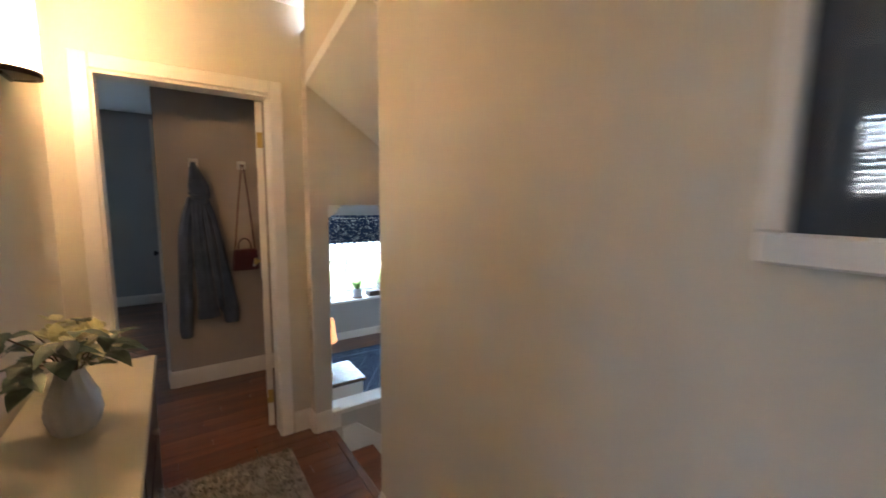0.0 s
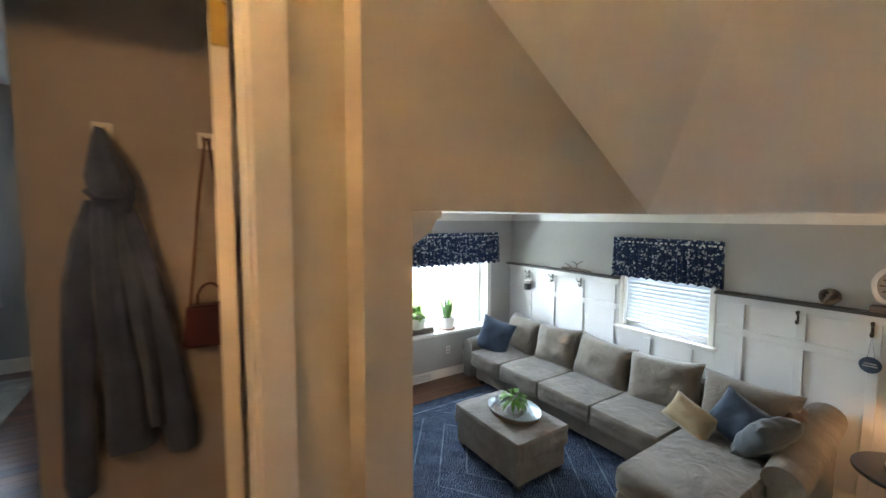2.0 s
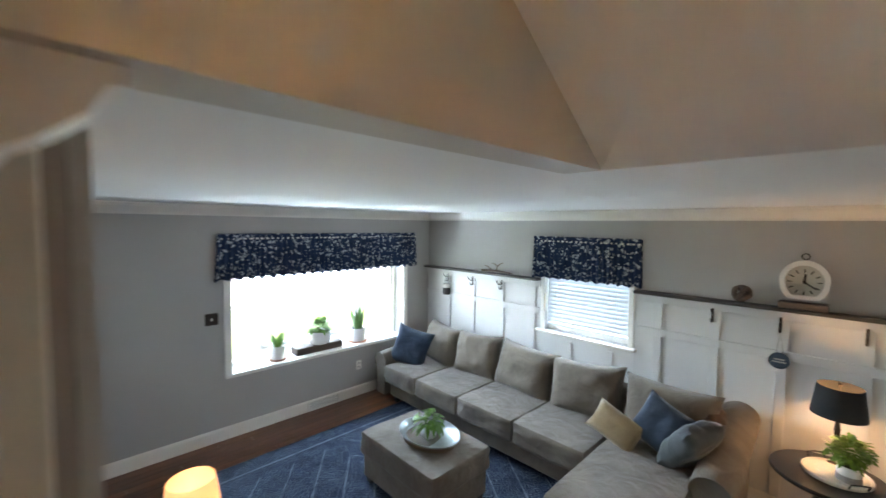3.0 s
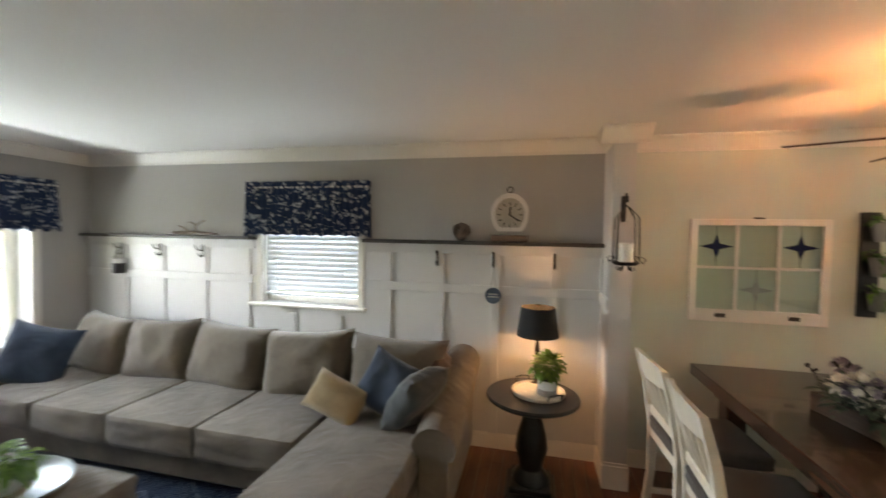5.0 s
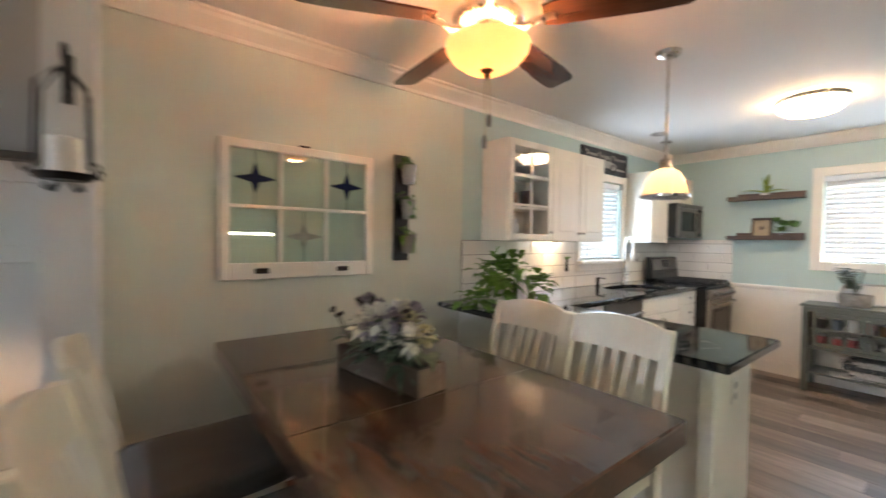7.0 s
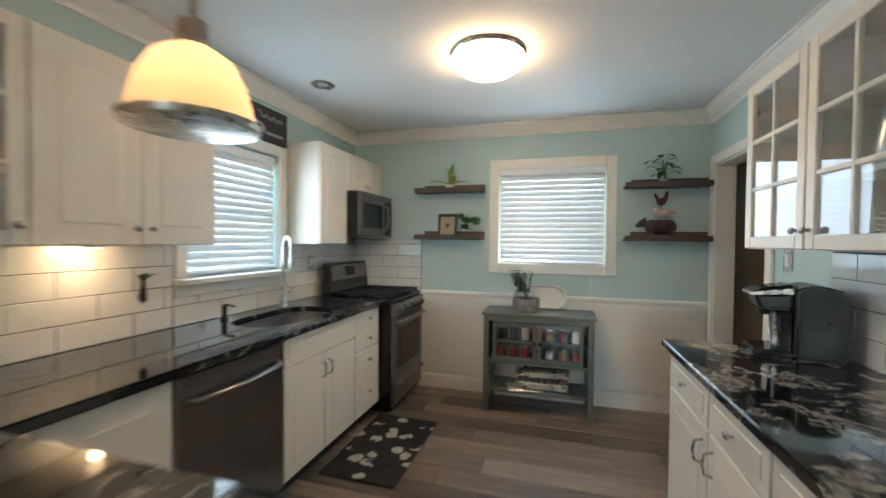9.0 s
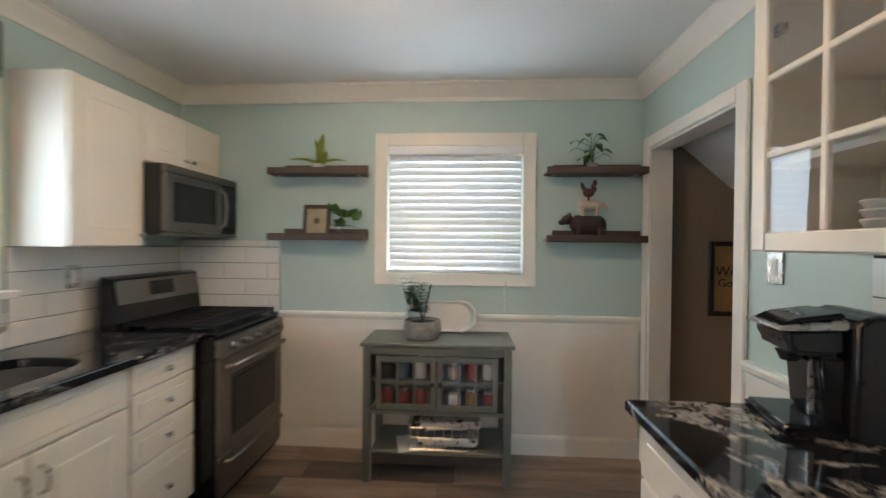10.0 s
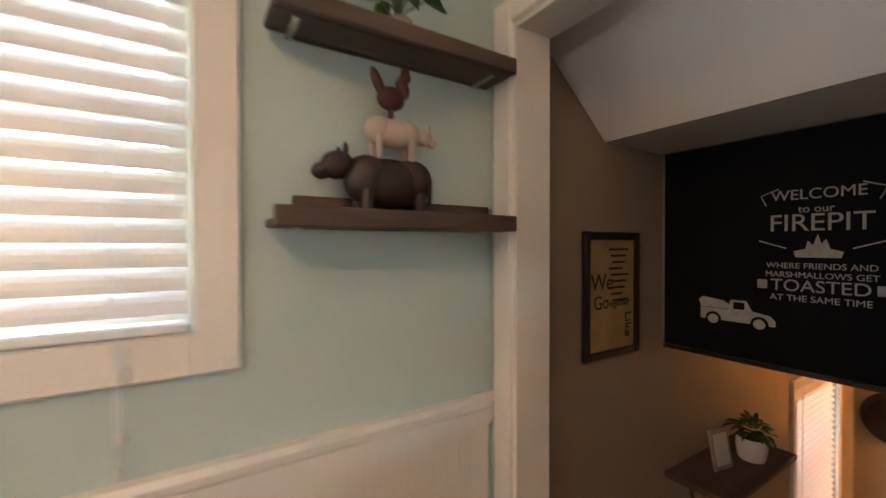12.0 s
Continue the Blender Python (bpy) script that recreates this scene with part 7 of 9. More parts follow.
part("spout", lathe(bmesh.new(), [(0.0, 0.165), (0.02, 0.165), (0.03, 0.189), (0, 0.1895)], 20, (0, -0.10, 0)), M["black_plastic"], km, smooth=True)
part("drip_tray", side_cut([(-0.021, 0), (-0.158, 0), (-0.166, 0.012), (-0.160, 0.030), (-0.021, 0.034)], 0.098, 0.009), M["black_gloss"], km, smooth=True)
part("chrome_strip", boxes((0.035, -0.0795, 0.04, 0.043, -0.066, 0.185), bevel=0.001), M["nickel"], km)

# wall plates
for m, lab in ((pose(WX, -2.90, 1.29, 0, 0, WEST), "metal switch plate with a white rocker"), (pose(EX, -3.24, 1.19, 0, 0, EAST), "metal switch plate on the tiled wall")):
    sw = thing("light_switch", m, lab, "switch")
    part("plate", boxes((-0.038, -0.013 if lab.endswith("wall") else -0.008, -0.06, 0.038, -0.001, 0.06), bevel=0.003), M["nickel"], sw)
    part("rocker", boxes((-0.016, -0.018 if lab.endswith("wall") else -0.013, -0.033, 0.016, -0.0075, 0.033), bevel=0.002), M["trim"], sw)
wv = thing("wall_vase", pose(EX - 0.012, -1.87, 1.06, 0, 0, EAST), "small glass bud vase with a sprig on the tile", "vase")
part("vase", lathe(bmesh.new(), [(0.004, 0), (0.016, 0.02), (0.012, 0.06), (0.008, 0.10), (0.012, 0.12)], 16, (0, -0.02, 0)), M["bronze"], wv, smooth=True)
bm = bmesh.new()
burst(bm, (0, -0.02, 0.11), 10, 0.10, 0.02, (0.6, 1.6), 0.5, 0.01, rng)
part("sprig", bm, M["leaf_bright"], wv)

# pothos on the peninsula
p = potted(pose(4.52, -0.72, 0.906), 0.085, 0.15, M["white_ceramic"], "large trailing pothos in a white pot on the peninsula")
bm = bmesh.new()
bushy(bm, (0, -0.02, 0.20), (0.20, 0.28, 0.17), 190, 0.095, 0.070, rng, 0.6)
bushy(bm, (-0.06, 0.27, 0.05), (0.12, 0.16, 0.08), 60, 0.085, 0.062, rng, 0.6)
bushy(bm, (-0.08, -0.30, 0.10), (0.10, 0.14, 0.12), 60, 0.085, 0.062, rng, 0.6)
for v in bm.verts:
    v.co.z = max(v.co.z, 0.002)
part("foliage", bm, M["leaf_bright"], p)
part("vase", lathe(bmesh.new(), [(0.03, 0), (0.036, 0.08), (0.02, 0.2), (0.026, 0.26)], 20, (-0.14, -0.06, 0)), M["white_ceramic"], p, smooth=True)

# ---- end wall: wainscot, shelves, console ----
wz = setting("wainscot", boxes((1.771, SY + 0.0005, 0.131, 4.13, SY + 0.008, 0.822)), M["trim"], "white beadboard wainscot", "panelling")
sl = mesh_of("bead", boxes((-0.0012, 0.0, 0.132, 0.0012, 0.0028, 0.82)), M["trim"])
for i in range(58):
    piece("bead", sl, wz, pose(1.80 + 0.04 * i, SY + 0.0062, 0))
setting("trim_chair_rail", run_profile(bmesh.new(), [(0, 0), (0.014, 0.0), (0.016, 0.045), (0.024, 0.055), (0.03, 0.075), (0.026, 0.09), (0, 0.09)], (WX, SY, 0.822), (4.13, SY, 0.822), (0, 1, 0)), M["trim"], "white chair rail", "trim")
setting("trim_chair_rail", run_profile(bmesh.new(), [(0, 0), (0.014, 0.0), (0.016, 0.045), (0.024, 0.055), (0.03, 0.075), (0.026, 0.09), (0, 0.09)], (WX, -3.04, 0.822), (WX, -2.57, 0.822), (1, 0, 0)), M["trim"], "white chair rail", "trim")
setting("wainscot_west", boxes((WX + 0.0005, -3.04, 0.0, WX + 0.008, -2.57, 0.822)), M["trim"], "white beadboard wainscot", "panelling")


def ledge_shelf(x0, x1, z):
    s = thing("picture_ledge", pose((x0 + x1) / 2, SY, z, 0, 0, SOUTH), "dark stained wooden picture ledge on the aqua wall", "shelf", "kitchen picture ledges")
    w = x1 - x0
    part("bottom", boxes((-w / 2, -0.12, 0, w / 2, -0.019, 0.018), bevel=0.003), M["shelf_wood"], s)
    part("back", boxes((-w / 2 + 0.06, -0.0185, 0.0, w / 2, -0.001, 0.075), bevel=0.003), M["shelf_wood"], s)
    part("lip", boxes((-w / 2, -0.138, 0, w / 2, -0.1205, 0.042), bevel=0.003), M["shelf_wood"], s)
    for x in (-w / 2 + 0.05, w / 2 - 0.05):
        part("bracket", boxes((x - 0.008, -0.10, -0.002, x + 0.008, -0.001, -0.0002)), M["nickel"], s)
    return s


for x0, x1, z in ((1.775, 2.385, 1.81), (1.775, 2.385, 1.388), (3.53, 4.16, 1.81), (3.53, 4.16, 1.388)):
    ledge_shelf(x0, x1, z)
rng = random.Random(21)
p = potted(pose(2.10, -3.92, 1.829), 0.035, 0.05, M["stone_pot"], "small pothos cutting on the upper ledge")
bm = bmesh.new()
for k in range(13):
    a, t = 2.4 * k, 0.06 + 0.0125 * k
    tip = Vector((0.075 * math.cos(a) * (0.6 + 0.4 * (k % 3)), 0.042 * math.sin(a), t + 0.03))
    leaf(bm, tip, (math.cos(a), 0.5 * math.sin(a) + 0.3, -0.25), 0.058, 0.052, 0.35)
for v in bm.verts:
    v.co.y = max(v.co.y, -0.075)
part("foliage", bm, M["leaf"], p)
for k in range(13):
    a, t = 2.4 * k, 0.06 + 0.0125 * k
    part("stem", tube(bmesh.new(), [(0, 0, 0.04), (0.02 * math.cos(a), 0.012 * math.sin(a), t), (0.075 * math.cos(a) * (0.6 + 0.4 * (k % 3)), 0.042 * math.sin(a), t + 0.03)], 0.0022, 5), M["leaf"], p)
p = potted(pose(3.84, -3.92, 1.829), 0.04, 0.05, M["white_ceramic"], "lime green orchid-like plant on the upper ledge")
bm = bmesh.new()
for way, L in (((0.12, 0, 1), 0.25), ((0.95, 0.1, 0.45), 0.23), ((-0.95, 0.1, 0.4), 0.22), ((0.55, 0.4, 0.3), 0.18), ((-0.45, 0.3, 0.8), 0.15), ((-0.15, 0.05, 1.2), 0.29)):
    leaf(bm, (0, 0, 0.045), way, L, 0.074, 0.3)
part("foliage", bm, M["leaf_lime"], p)
p = potted(pose(3.70, -3.92, 1.407), 0.035, 0.085, M["glass"], "pothos cutting in a small glass jar")
bm = bmesh.new()
burst(bm, (0, 0, 0.07), 9, 0.075, 0.05, (0.0, 2.4), 0.3, 0.03, rng)
burst(bm, (-0.03, 0, 0.13), 8, 0.085, 0.06, (0.3, 2.6), 0.3, 0.05, rng)
burst(bm, (0.04, 0, 0.17), 3, 0.07, 0.06, (1.2, 2.4), 0.2, 0.03, rng)
burst(bm, (-0.10, 0, 0.11), 4, 0.07, 0.045, (0.0, 3.1), 0.2, 0.03, rng)
for v in bm.verts:
    v.co.y = max(v.co.y, -0.075)
    v.co.z = max(v.co.z, 0.02)
part("foliage", bm, M["leaf"], p)
pf = thing("framed_photo", pose(3.87, -3.955, 1.407, -8, 0, SOUTH) @ Matrix.Diagonal((1.2, 1, 1.2, 1)), "small wooden frame with a pale print", "picture")
part("frame", boxes((-0.075, -0.012, 0, 0.075, 0, 0.022), (-0.075, -0.012, 0.158, 0.075, 0, 0.18), (-0.075, -0.012, 0.022, -0.055, 0, 0.158), (0.055, -0.012, 0.022, 0.075, 0, 0.158), bevel=0.002), M["rustic"], pf)
part("print", boxes((-0.055, -0.006, 0.022, 0.055, -0.001, 0.158)), plain("pale_print", (0.42, 0.33, 0.22), 0.7, var=0.2, scale=18), pf)
part("print_mark", lathe(bmesh.new(), [(0, 0), (0.018, 0), (0.018, 0.002), (0, 0.002)], 6, (0, -0.006, 0.09), Matrix.Rotation(radians(90), 3, "X")), M["rustic"], pf)

# farm animals, stacked
BROWN = plain("brown_resin", (0.045, 0.020, 0.016), 0.5, var=0.25, scale=14, bump=0.1)
PINK = plain("pink_resin", (0.55, 0.42, 0.34), 0.5, var=0.12, scale=14, bump=0.1)
MAROON = plain("maroon_resin", (0.075, 0.018, 0.014), 0.5, var=0.2, scale=14, bump=0.1)


def blob(bm, at, r, turn=(0, 0, 0), sub=3):
    m = Matrix.Translation(at) @ pose(0, 0, 0, *turn) @ Matrix.Diagonal((*r, 1))
    bmesh.ops.create_icosphere(bm, subdivisions=sub, radius=1.0, matrix=m)


def critter(bm, L, H, leg, head, snout, ears, tail):
    """A standing four-legged figure, facing +x."""
    blob(bm, (0, 0, leg + H * 0.5), (L * 0.5, H * 0.48, H * 0.52))
    blob(bm, (L * 0.28, 0, leg + H * 0.55), (L * 0.26, H * 0.45, H * 0.5))
    blob(bm, (-L * 0.28, 0, leg + H * 0.55), (L * 0.26, H * 0.46, H * 0.5))
    for sx in (-0.32, 0.32):
        for sy in (-0.28, 0.28):
            tube(bm, [(L * sx, H * sy, leg + H * 0.3), (L * sx, H * sy, 0)], H * 0.14, 8, 0.75)
    blob(bm, head, (H * 0.34, H * 0.24, H * 0.28), (0, 20, 0))
    blob(bm, snout, (H * 0.2, H * 0.16, H * 0.17), (0, 15, 0))
    for s in (-1, 1):
        blob(bm, (head[0] - H * 0.1, s * H * 0.22, head[2] + H * 0.26), (H * 0.06, H * 0.05, H * ears), (0, 0, 0), 2)
    tube(bm, [(-L * 0.5, 0, leg + H * 0.8), (-L * 0.55, 0, leg + H * 0.6), (-L * 0.54, 0, leg + H * tail)], H * 0.04, 6)
    return bm


bm = critter(bmesh.new(), 0.205, 0.112, 0.034, (0.125, 0, 0.122), (0.158, 0, 0.106), 0.16, 0.1)
solid("cow_figurine", bm, BROWN, "dark brown carved cow figurine on the ledge", "figurine", smooth=True, m=pose(2.12, -3.93, 1.407))
bm = critter(bmesh.new(), 0.13, 0.066, 0.032, (-0.085, 0, 0.066), (-0.108, 0, 0.056), 0.18, 0.5)
solid("pig_figurine", bm, PINK, "pale pink pig figurine standing on the cow", "figurine", smooth=True, m=pose(2.11, -3.93, 1.407 + 0.144))
bm = bmesh.new()
blob(bm, (0, 0, 0.045), (0.032, 0.018, 0.026))
blob(bm, (-0.028, 0, 0.072), (0.014, 0.012, 0.024), (0, 20, 0))
blob(bm, (0.03, 0, 0.075), (0.012, 0.008, 0.032), (0, 25, 0))
blob(bm, (-0.034, 0, 0.096), (0.013, 0.010, 0.012))
blob(bm, (-0.034, 0, 0.109), (0.012, 0.003, 0.008), (0, 0, 0), 2)
tube(bm, [(0, 0.006, 0.025), (0, 0.006, 0)], 0.004, 6)
tube(bm, [(0, -0.006, 0.025), (0, -0.006, 0)], 0.004, 6)
solid("rooster_figurine", bm, MAROON, "maroon rooster figurine on top of the pig", "figurine", smooth=True, m=pose(2.115, -3.93, 1.407 + 0.144 + 0.097) @ Matrix.Scale(1.12, 4))

# console cabinet
co = thing("console_cabinet", pose(3.04, SY + 0.018, 0, 0, 0, SOUTH), "sage grey console cabinet with small glass panes", "cabinet")
part("top", boxes((-0.44, -0.37, 0.778, 0.44, 0, 0.80), bevel=0.005), M["sage"], co)
for sx in (-1, 1):
    for y in (-0.35, -0.03):
        part("leg", boxes((sx * 0.40 - 0.022, y - 0.02 if y < -0.2 else y - 0.02, 0.0, sx * 0.40 + 0.022, y + 0.02, 0.777), bevel=0.003), M["sage"], co)
    part("side_panel", boxes((sx * 0.40 - 0.008, -0.329, 0.40, sx * 0.40 + 0.008, -0.051, 0.777)), M["sage"], co)
part("back_panel", boxes((-0.378, -0.02, 0.40, 0.378, -0.008, 0.777)), M["sage"], co)
part("floor_panel", boxes((-0.378, -0.35, 0.395, 0.378, -0.021, 0.413)), M["sage"], co)
part("shelf", boxes((-0.378, -0.35, 0.16, 0.378, -0.02, 0.18), bevel=0.003), M["sage"], co)
part("face_rail", boxes((-0.378, -0.366, 0.735, 0.378, -0.345, 0.777), (-0.378, -0.366, 0.395, 0.378, -0.3505, 0.42), bevel=0.002), M["sage"], co)
for s in (-1, 1):
    x0, x1 = (-0.345, -0.004) if s < 0 else (0.004, 0.345)
    d = part("door", boxes((x0, -0.372, 0.425, x0 + 0.028, -0.354, 0.73), (x1 - 0.028, -0.372, 0.425, x1, -0.354, 0.73), (x0 + 0.028, -0.372, 0.425, x1 - 0.028, -0.354, 0.458), (x0 + 0.028, -0.372, 0.697, x1 - 0.028, -0.354, 0.73), bevel=0.002), M["sage"], co)
    for i in (1, 2):
        x = x0 + 0.028 + (x1 - x0 - 0.056) * i / 3
        part("muntin", boxes((x - 0.007, -0.370, 0.458, x + 0.007, -0.356, 0.697)), M["sage"], d)
    part("muntin", boxes((x0 + 0.028, -0.3695, 0.571, x1 - 0.028, -0.3565, 0.585)), M["sage"], d)
    pn = part("pane", boxes((x0 + 0.028, -0.3635, 0.458, x1 - 0.028, -0.3615, 0.697)), M["glass"], d)
    pn.visible_shadow = False
    knob(d, -0.022 if s < 0 else 0.022, -0.372, 0.58, "bronze")
JAR = [plain("jar_red", (0.35, 0.03, 0.03), 0.3, var=0.2, scale=20), plain("jar_amber", (0.35, 0.17, 0.05), 0.3, var=0.2, scale=20), plain("jar_blue", (0.12, 0.18, 0.24), 0.2, var=0.2, scale=20), M["white_ceramic"], M["black_plastic"], plain("jar_tan", (0.38, 0.28, 0.17), 0.4, var=0.2, scale=20)]
part("inner_shelf", boxes((-0.378, -0.33, 0.572, 0.378, -0.021, 0.582)), M["sage"], co)
for row, z in enumerate((0.4135, 0.5825)):
    for i in range(7):
        x = -0.30 + 0.10 * i
        jr = thing("storage_jar", pose(3.04 - x, SY + 0.018 + 0.27, z), "small filled glass jar inside the console", "jar", "console jars")
        hh = rng.uniform(0.085, 0.12)
        part("jar", lathe(bmesh.new(), [(0, 0), (0.034, 0), (0.036, 0.01), (0.036, hh * 0.75), (0.026, hh * 0.86), (0, hh * 0.86)], 18), JAR[(i * 5 + row * 3 + rng.randrange(3)) % 6], jr, smooth=True)
        part("lid", lathe(bmesh.new(), [(0, hh * 0.862), (0.028, hh * 0.862), (0.028, hh), (0, hh)], 18), M["nickel"], jr, smooth=True)
bk = thing("wire_basket", pose(3.0, -3.78, 0.181, 0, 0, 180), "wire basket heaped with folded striped cloths", "basket")
for z in (0.004, 0.07, 0.13, 0.16):
    part("hoop", tube(bmesh.new(), [(-0.2, -0.13, z), (0.2, -0.13, z), (0.2, 0.13, z), (-0.2, 0.13, z), (-0.2, -0.13, z)], 0.003, 5), M["nickel"], bk)
for i in range(9):
    part("wire", tube(bmesh.new(), [(-0.2 + 0.05 * i, -0.13, 0.003), (-0.2 + 0.05 * i, -0.13, 0.16)], 0.002, 5), M["nickel"], bk)
STRIPE = floral("checked_cloth", (0.55, 0.54, 0.52), (0.05, 0.05, 0.055), 20.0, 0.45)
for k, (x, z, w) in enumerate(((-0.02, 0.035, 0.36), (0.03, 0.085, 0.34), (-0.03, 0.13, 0.36))):
    solid("folded_cloth", cushion(bmesh.new(), w, 0.23, 0.05, None, 8, 5.0, seed=60 + k), STRIPE if k != 1 else M["slate_cloth"], "folded grey patterned kitchen cloth in the basket", "cloth", "folded cloths", True, pose(3.0 + x, -3.78, 0.185 + z, 0, 0, 3 * k))
solid("paper_sheet", boxes((-0.14, -0.1, 0, 0.14, 0.1, 0.002)), M["white_ceramic"], "sheet of white paper on the console shelf", "paper", m=pose(3.14, -3.74, 0.181, 0, 0, 14))
p = potted(pose(3.14, -3.78, 0.801), 0.113, 0.108, M["stone_pot"], "small bushy plant in a speckled stone pot")
bm = bmesh.new()
for k in range(6):
    a, t = rng.uniform(0, 6.28), rng.uniform(0.24, 0.40)
    tip = Vector((0.125 * math.cos(a), 0.085 * math.sin(a), t))
    for j in range(9):
        q = Vector((0, 0, 0.09)).lerp(tip, 0.3 + 0.7 * j / 8)
        for s in range(2):
            b = 2.4 * j + 3.14 * s
            leaf(bm, q, (math.cos(b), math.sin(b), 0.4), 0.068, 0.046, 0.4, seg=3)
part("foliage", bm, M["leaf_deep"], p)
for k in range(5):
    a = 1.25 * k
    part("stem", tube(bmesh.new(), [(0, 0, 0.085), (0.06 * math.cos(a), 0.06 * math.sin(a), 0.32)], 0.003, 5), M["stem"], p)
tr = thing("serving_platter", pose(3.038, SY + 0.080, 0.803, -14, 0, SOUTH) @ Matrix.Diagonal((1.35, 1.0, 1.18, 1)), "oblong white ceramic platter leaning on the wall", "platter")
bm = bmesh.new()
rings = []
for k, y in ((1.0, -0.022), (0.97, -0.028), (0.90, -0.016), (0.86, -0.004), (0.0, -0.003)):
    rings.append([bm.verts.new((k * (0.09 * (1 if math.cos(t) > 0 else -1) + 0.075 * math.cos(t)) * 1.0, y, 0.085 + 0.082 * k * math.sin(t))) for t in (2 * math.pi * (i + 0.5) / 32 for i in range(32))])
for a, b in zip(rings, rings[1:]):
    for i in range(32):
        bm.faces.new((a[i], a[(i + 1) % 32], b[(i + 1) % 32], b[i]))
bm.faces.new([bm.verts.new(v.co + Vector((0, 0.02, 0))) for v in rings[0]][::-1])
bmesh.ops.remove_doubles(bm, verts=bm.verts, dist=0.0003)
bmesh.ops.recalc_face_normals(bm, faces=bm.faces)
part("dish", bm, M["white_ceramic"], tr, smooth=True)
bm = bmesh.new()
bmesh.ops.create_icosphere(bm, subdivisions=1, radius=0.0072)
bead = mesh_of("bead", bm, M["white_ceramic"])
for i in range(46):
    t = 2 * math.pi * (i + 0.5) / 46
    piece("bead", bead, tr, pose(0.09 * (1 if math.cos(t) > 0 else -1) + 0.075 * math.cos(t), -0.026, 0.085 + 0.082 * math.sin(t)))
km2 = solid("kitchen_mat", boxes((-0.24, -0.42, 0, 0.24, 0.42, 0.009), bevel=0.003), M["mat"], "dark floral printed mat before the sink", "mat", m=pose(3.985, -2.87, 0.001))

# ---- kitchen lights and sign ----
pd = thing("pendant_light", pose(3.62, -1.09, 0), "nickel pendant lamp with a ribbed glass shade", "lamp")
part("canopy", lathe(bmesh.new(), [(0, 2.409), (0.065, 2.409), (0.06, 2.39), (0.02, 2.375), (0, 2.375)], 32), M["nickel"], pd, smooth=True)
part("stem", tube(bmesh.new(), [(0, 0, 2.38), (0, 0, 1.80)], 0.007, 10), M["nickel"], pd, smooth=True)
part("collar", lathe(bmesh.new(), [(0.007, 1.915), (0.03, 1.91), (0.03, 1.905), (0.007, 1.90)], 20), M["nickel"], pd, smooth=True)
part("socket_cap", lathe(bmesh.new(), [(0.0, 1.81), (0.028, 1.81), (0.032, 1.765), (0.04, 1.755), (0.0, 1.755)], 24), M["nickel"], pd, smooth=True)
bm = bmesh.new()
n = 60
prof = [(0.04, 1.757), (0.072, 1.735), (0.096, 1.69), (0.112, 1.63), (0.12, 1.605)]
rings = [[bm.verts.new(((r + 0.0018 * (i % 2)) * math.cos(2 * math.pi * i / n), (r + 0.0018 * (i % 2)) * math.sin(2 * math.pi * i / n), z)) for i in range(n)] for r, z in prof]
for a, b in zip(rings, rings[1:]):
    for i in range(n):
        bm.faces.new((a[i], a[(i + 1) % n], b[(i + 1) % n], b[i]))
part("shade", bm, M["pendant_glow"], pd, smooth=True)
part("rim", lathe(bmesh.new(), [(0.119, 1.593), (0.126, 1.595), (0.127, 1.61), (0.119, 1.612)], 48), M["nickel"], pd, smooth=True)
dm = thing("dome_light", pose(3.28, -2.63, 0), "lit flush-mounted dome ceiling light", "lamp")
part("base_ring", lathe(bmesh.new(), [(0, 2.409), (0.20, 2.409), (0.205, 2.395), (0.195, 2.385), (0, 2.385)], 48), M["nickel"], dm, smooth=True)
part("glass_dome", lathe(bmesh.new(), [(0.196, 2.386), (0.198, 2.37), (0.185, 2.335), (0.14, 2.305), (0.07, 2.288), (0.0, 2.284)], 48), M["dome_glow"], dm, smooth=True)
cn = thing("recessed_light", pose(4.42, -2.79, CEIL), "unlit recessed can light in the ceiling", "lamp")
part("trim_ring", lathe(bmesh.new(), [(0.055, -0.001), (0.075, -0.001), (0.078, -0.005), (0.06, -0.009), (0.05, -0.004)], 36), M["nickel"], cn, smooth=True)
part("reflector", lathe(bmesh.new(), [(0.0, -0.0015), (0.054, -0.0015), (0.054, -0.003), (0.0, -0.003)], 36), M["iron"], cn)
part("lens", lathe(bmesh.new(), [(0.0, -0.003), (0.036, -0.003), (0.03, -0.008), (0, -0.010)], 24), M["white_ceramic"], cn, smooth=True)


def lettering(body, size, mat, parent, m, extrude=0.0012, align="CENTER"):
    c = bpy.data.curves.new("lettering", "FONT")
    c.body, c.size, c.extrude, c.align_x = body, size, extrude, align
    ob = bpy.data.objects.new("lettering", c)
    scene.collection.objects.link(ob)
    dg = bpy.context.evaluated_depsgraph_get()
    me = bpy.data.meshes.new_from_object(ob.evaluated_get(dg))
    bpy.data.objects.remove(ob)
    me.materials.clear()
    me.materials.append(mat)
    o = new("lettering", me)
    o.parent = parent
    o.matrix_basis = m @ pose(0, 0, 0, 90, 0, 0)
    return o


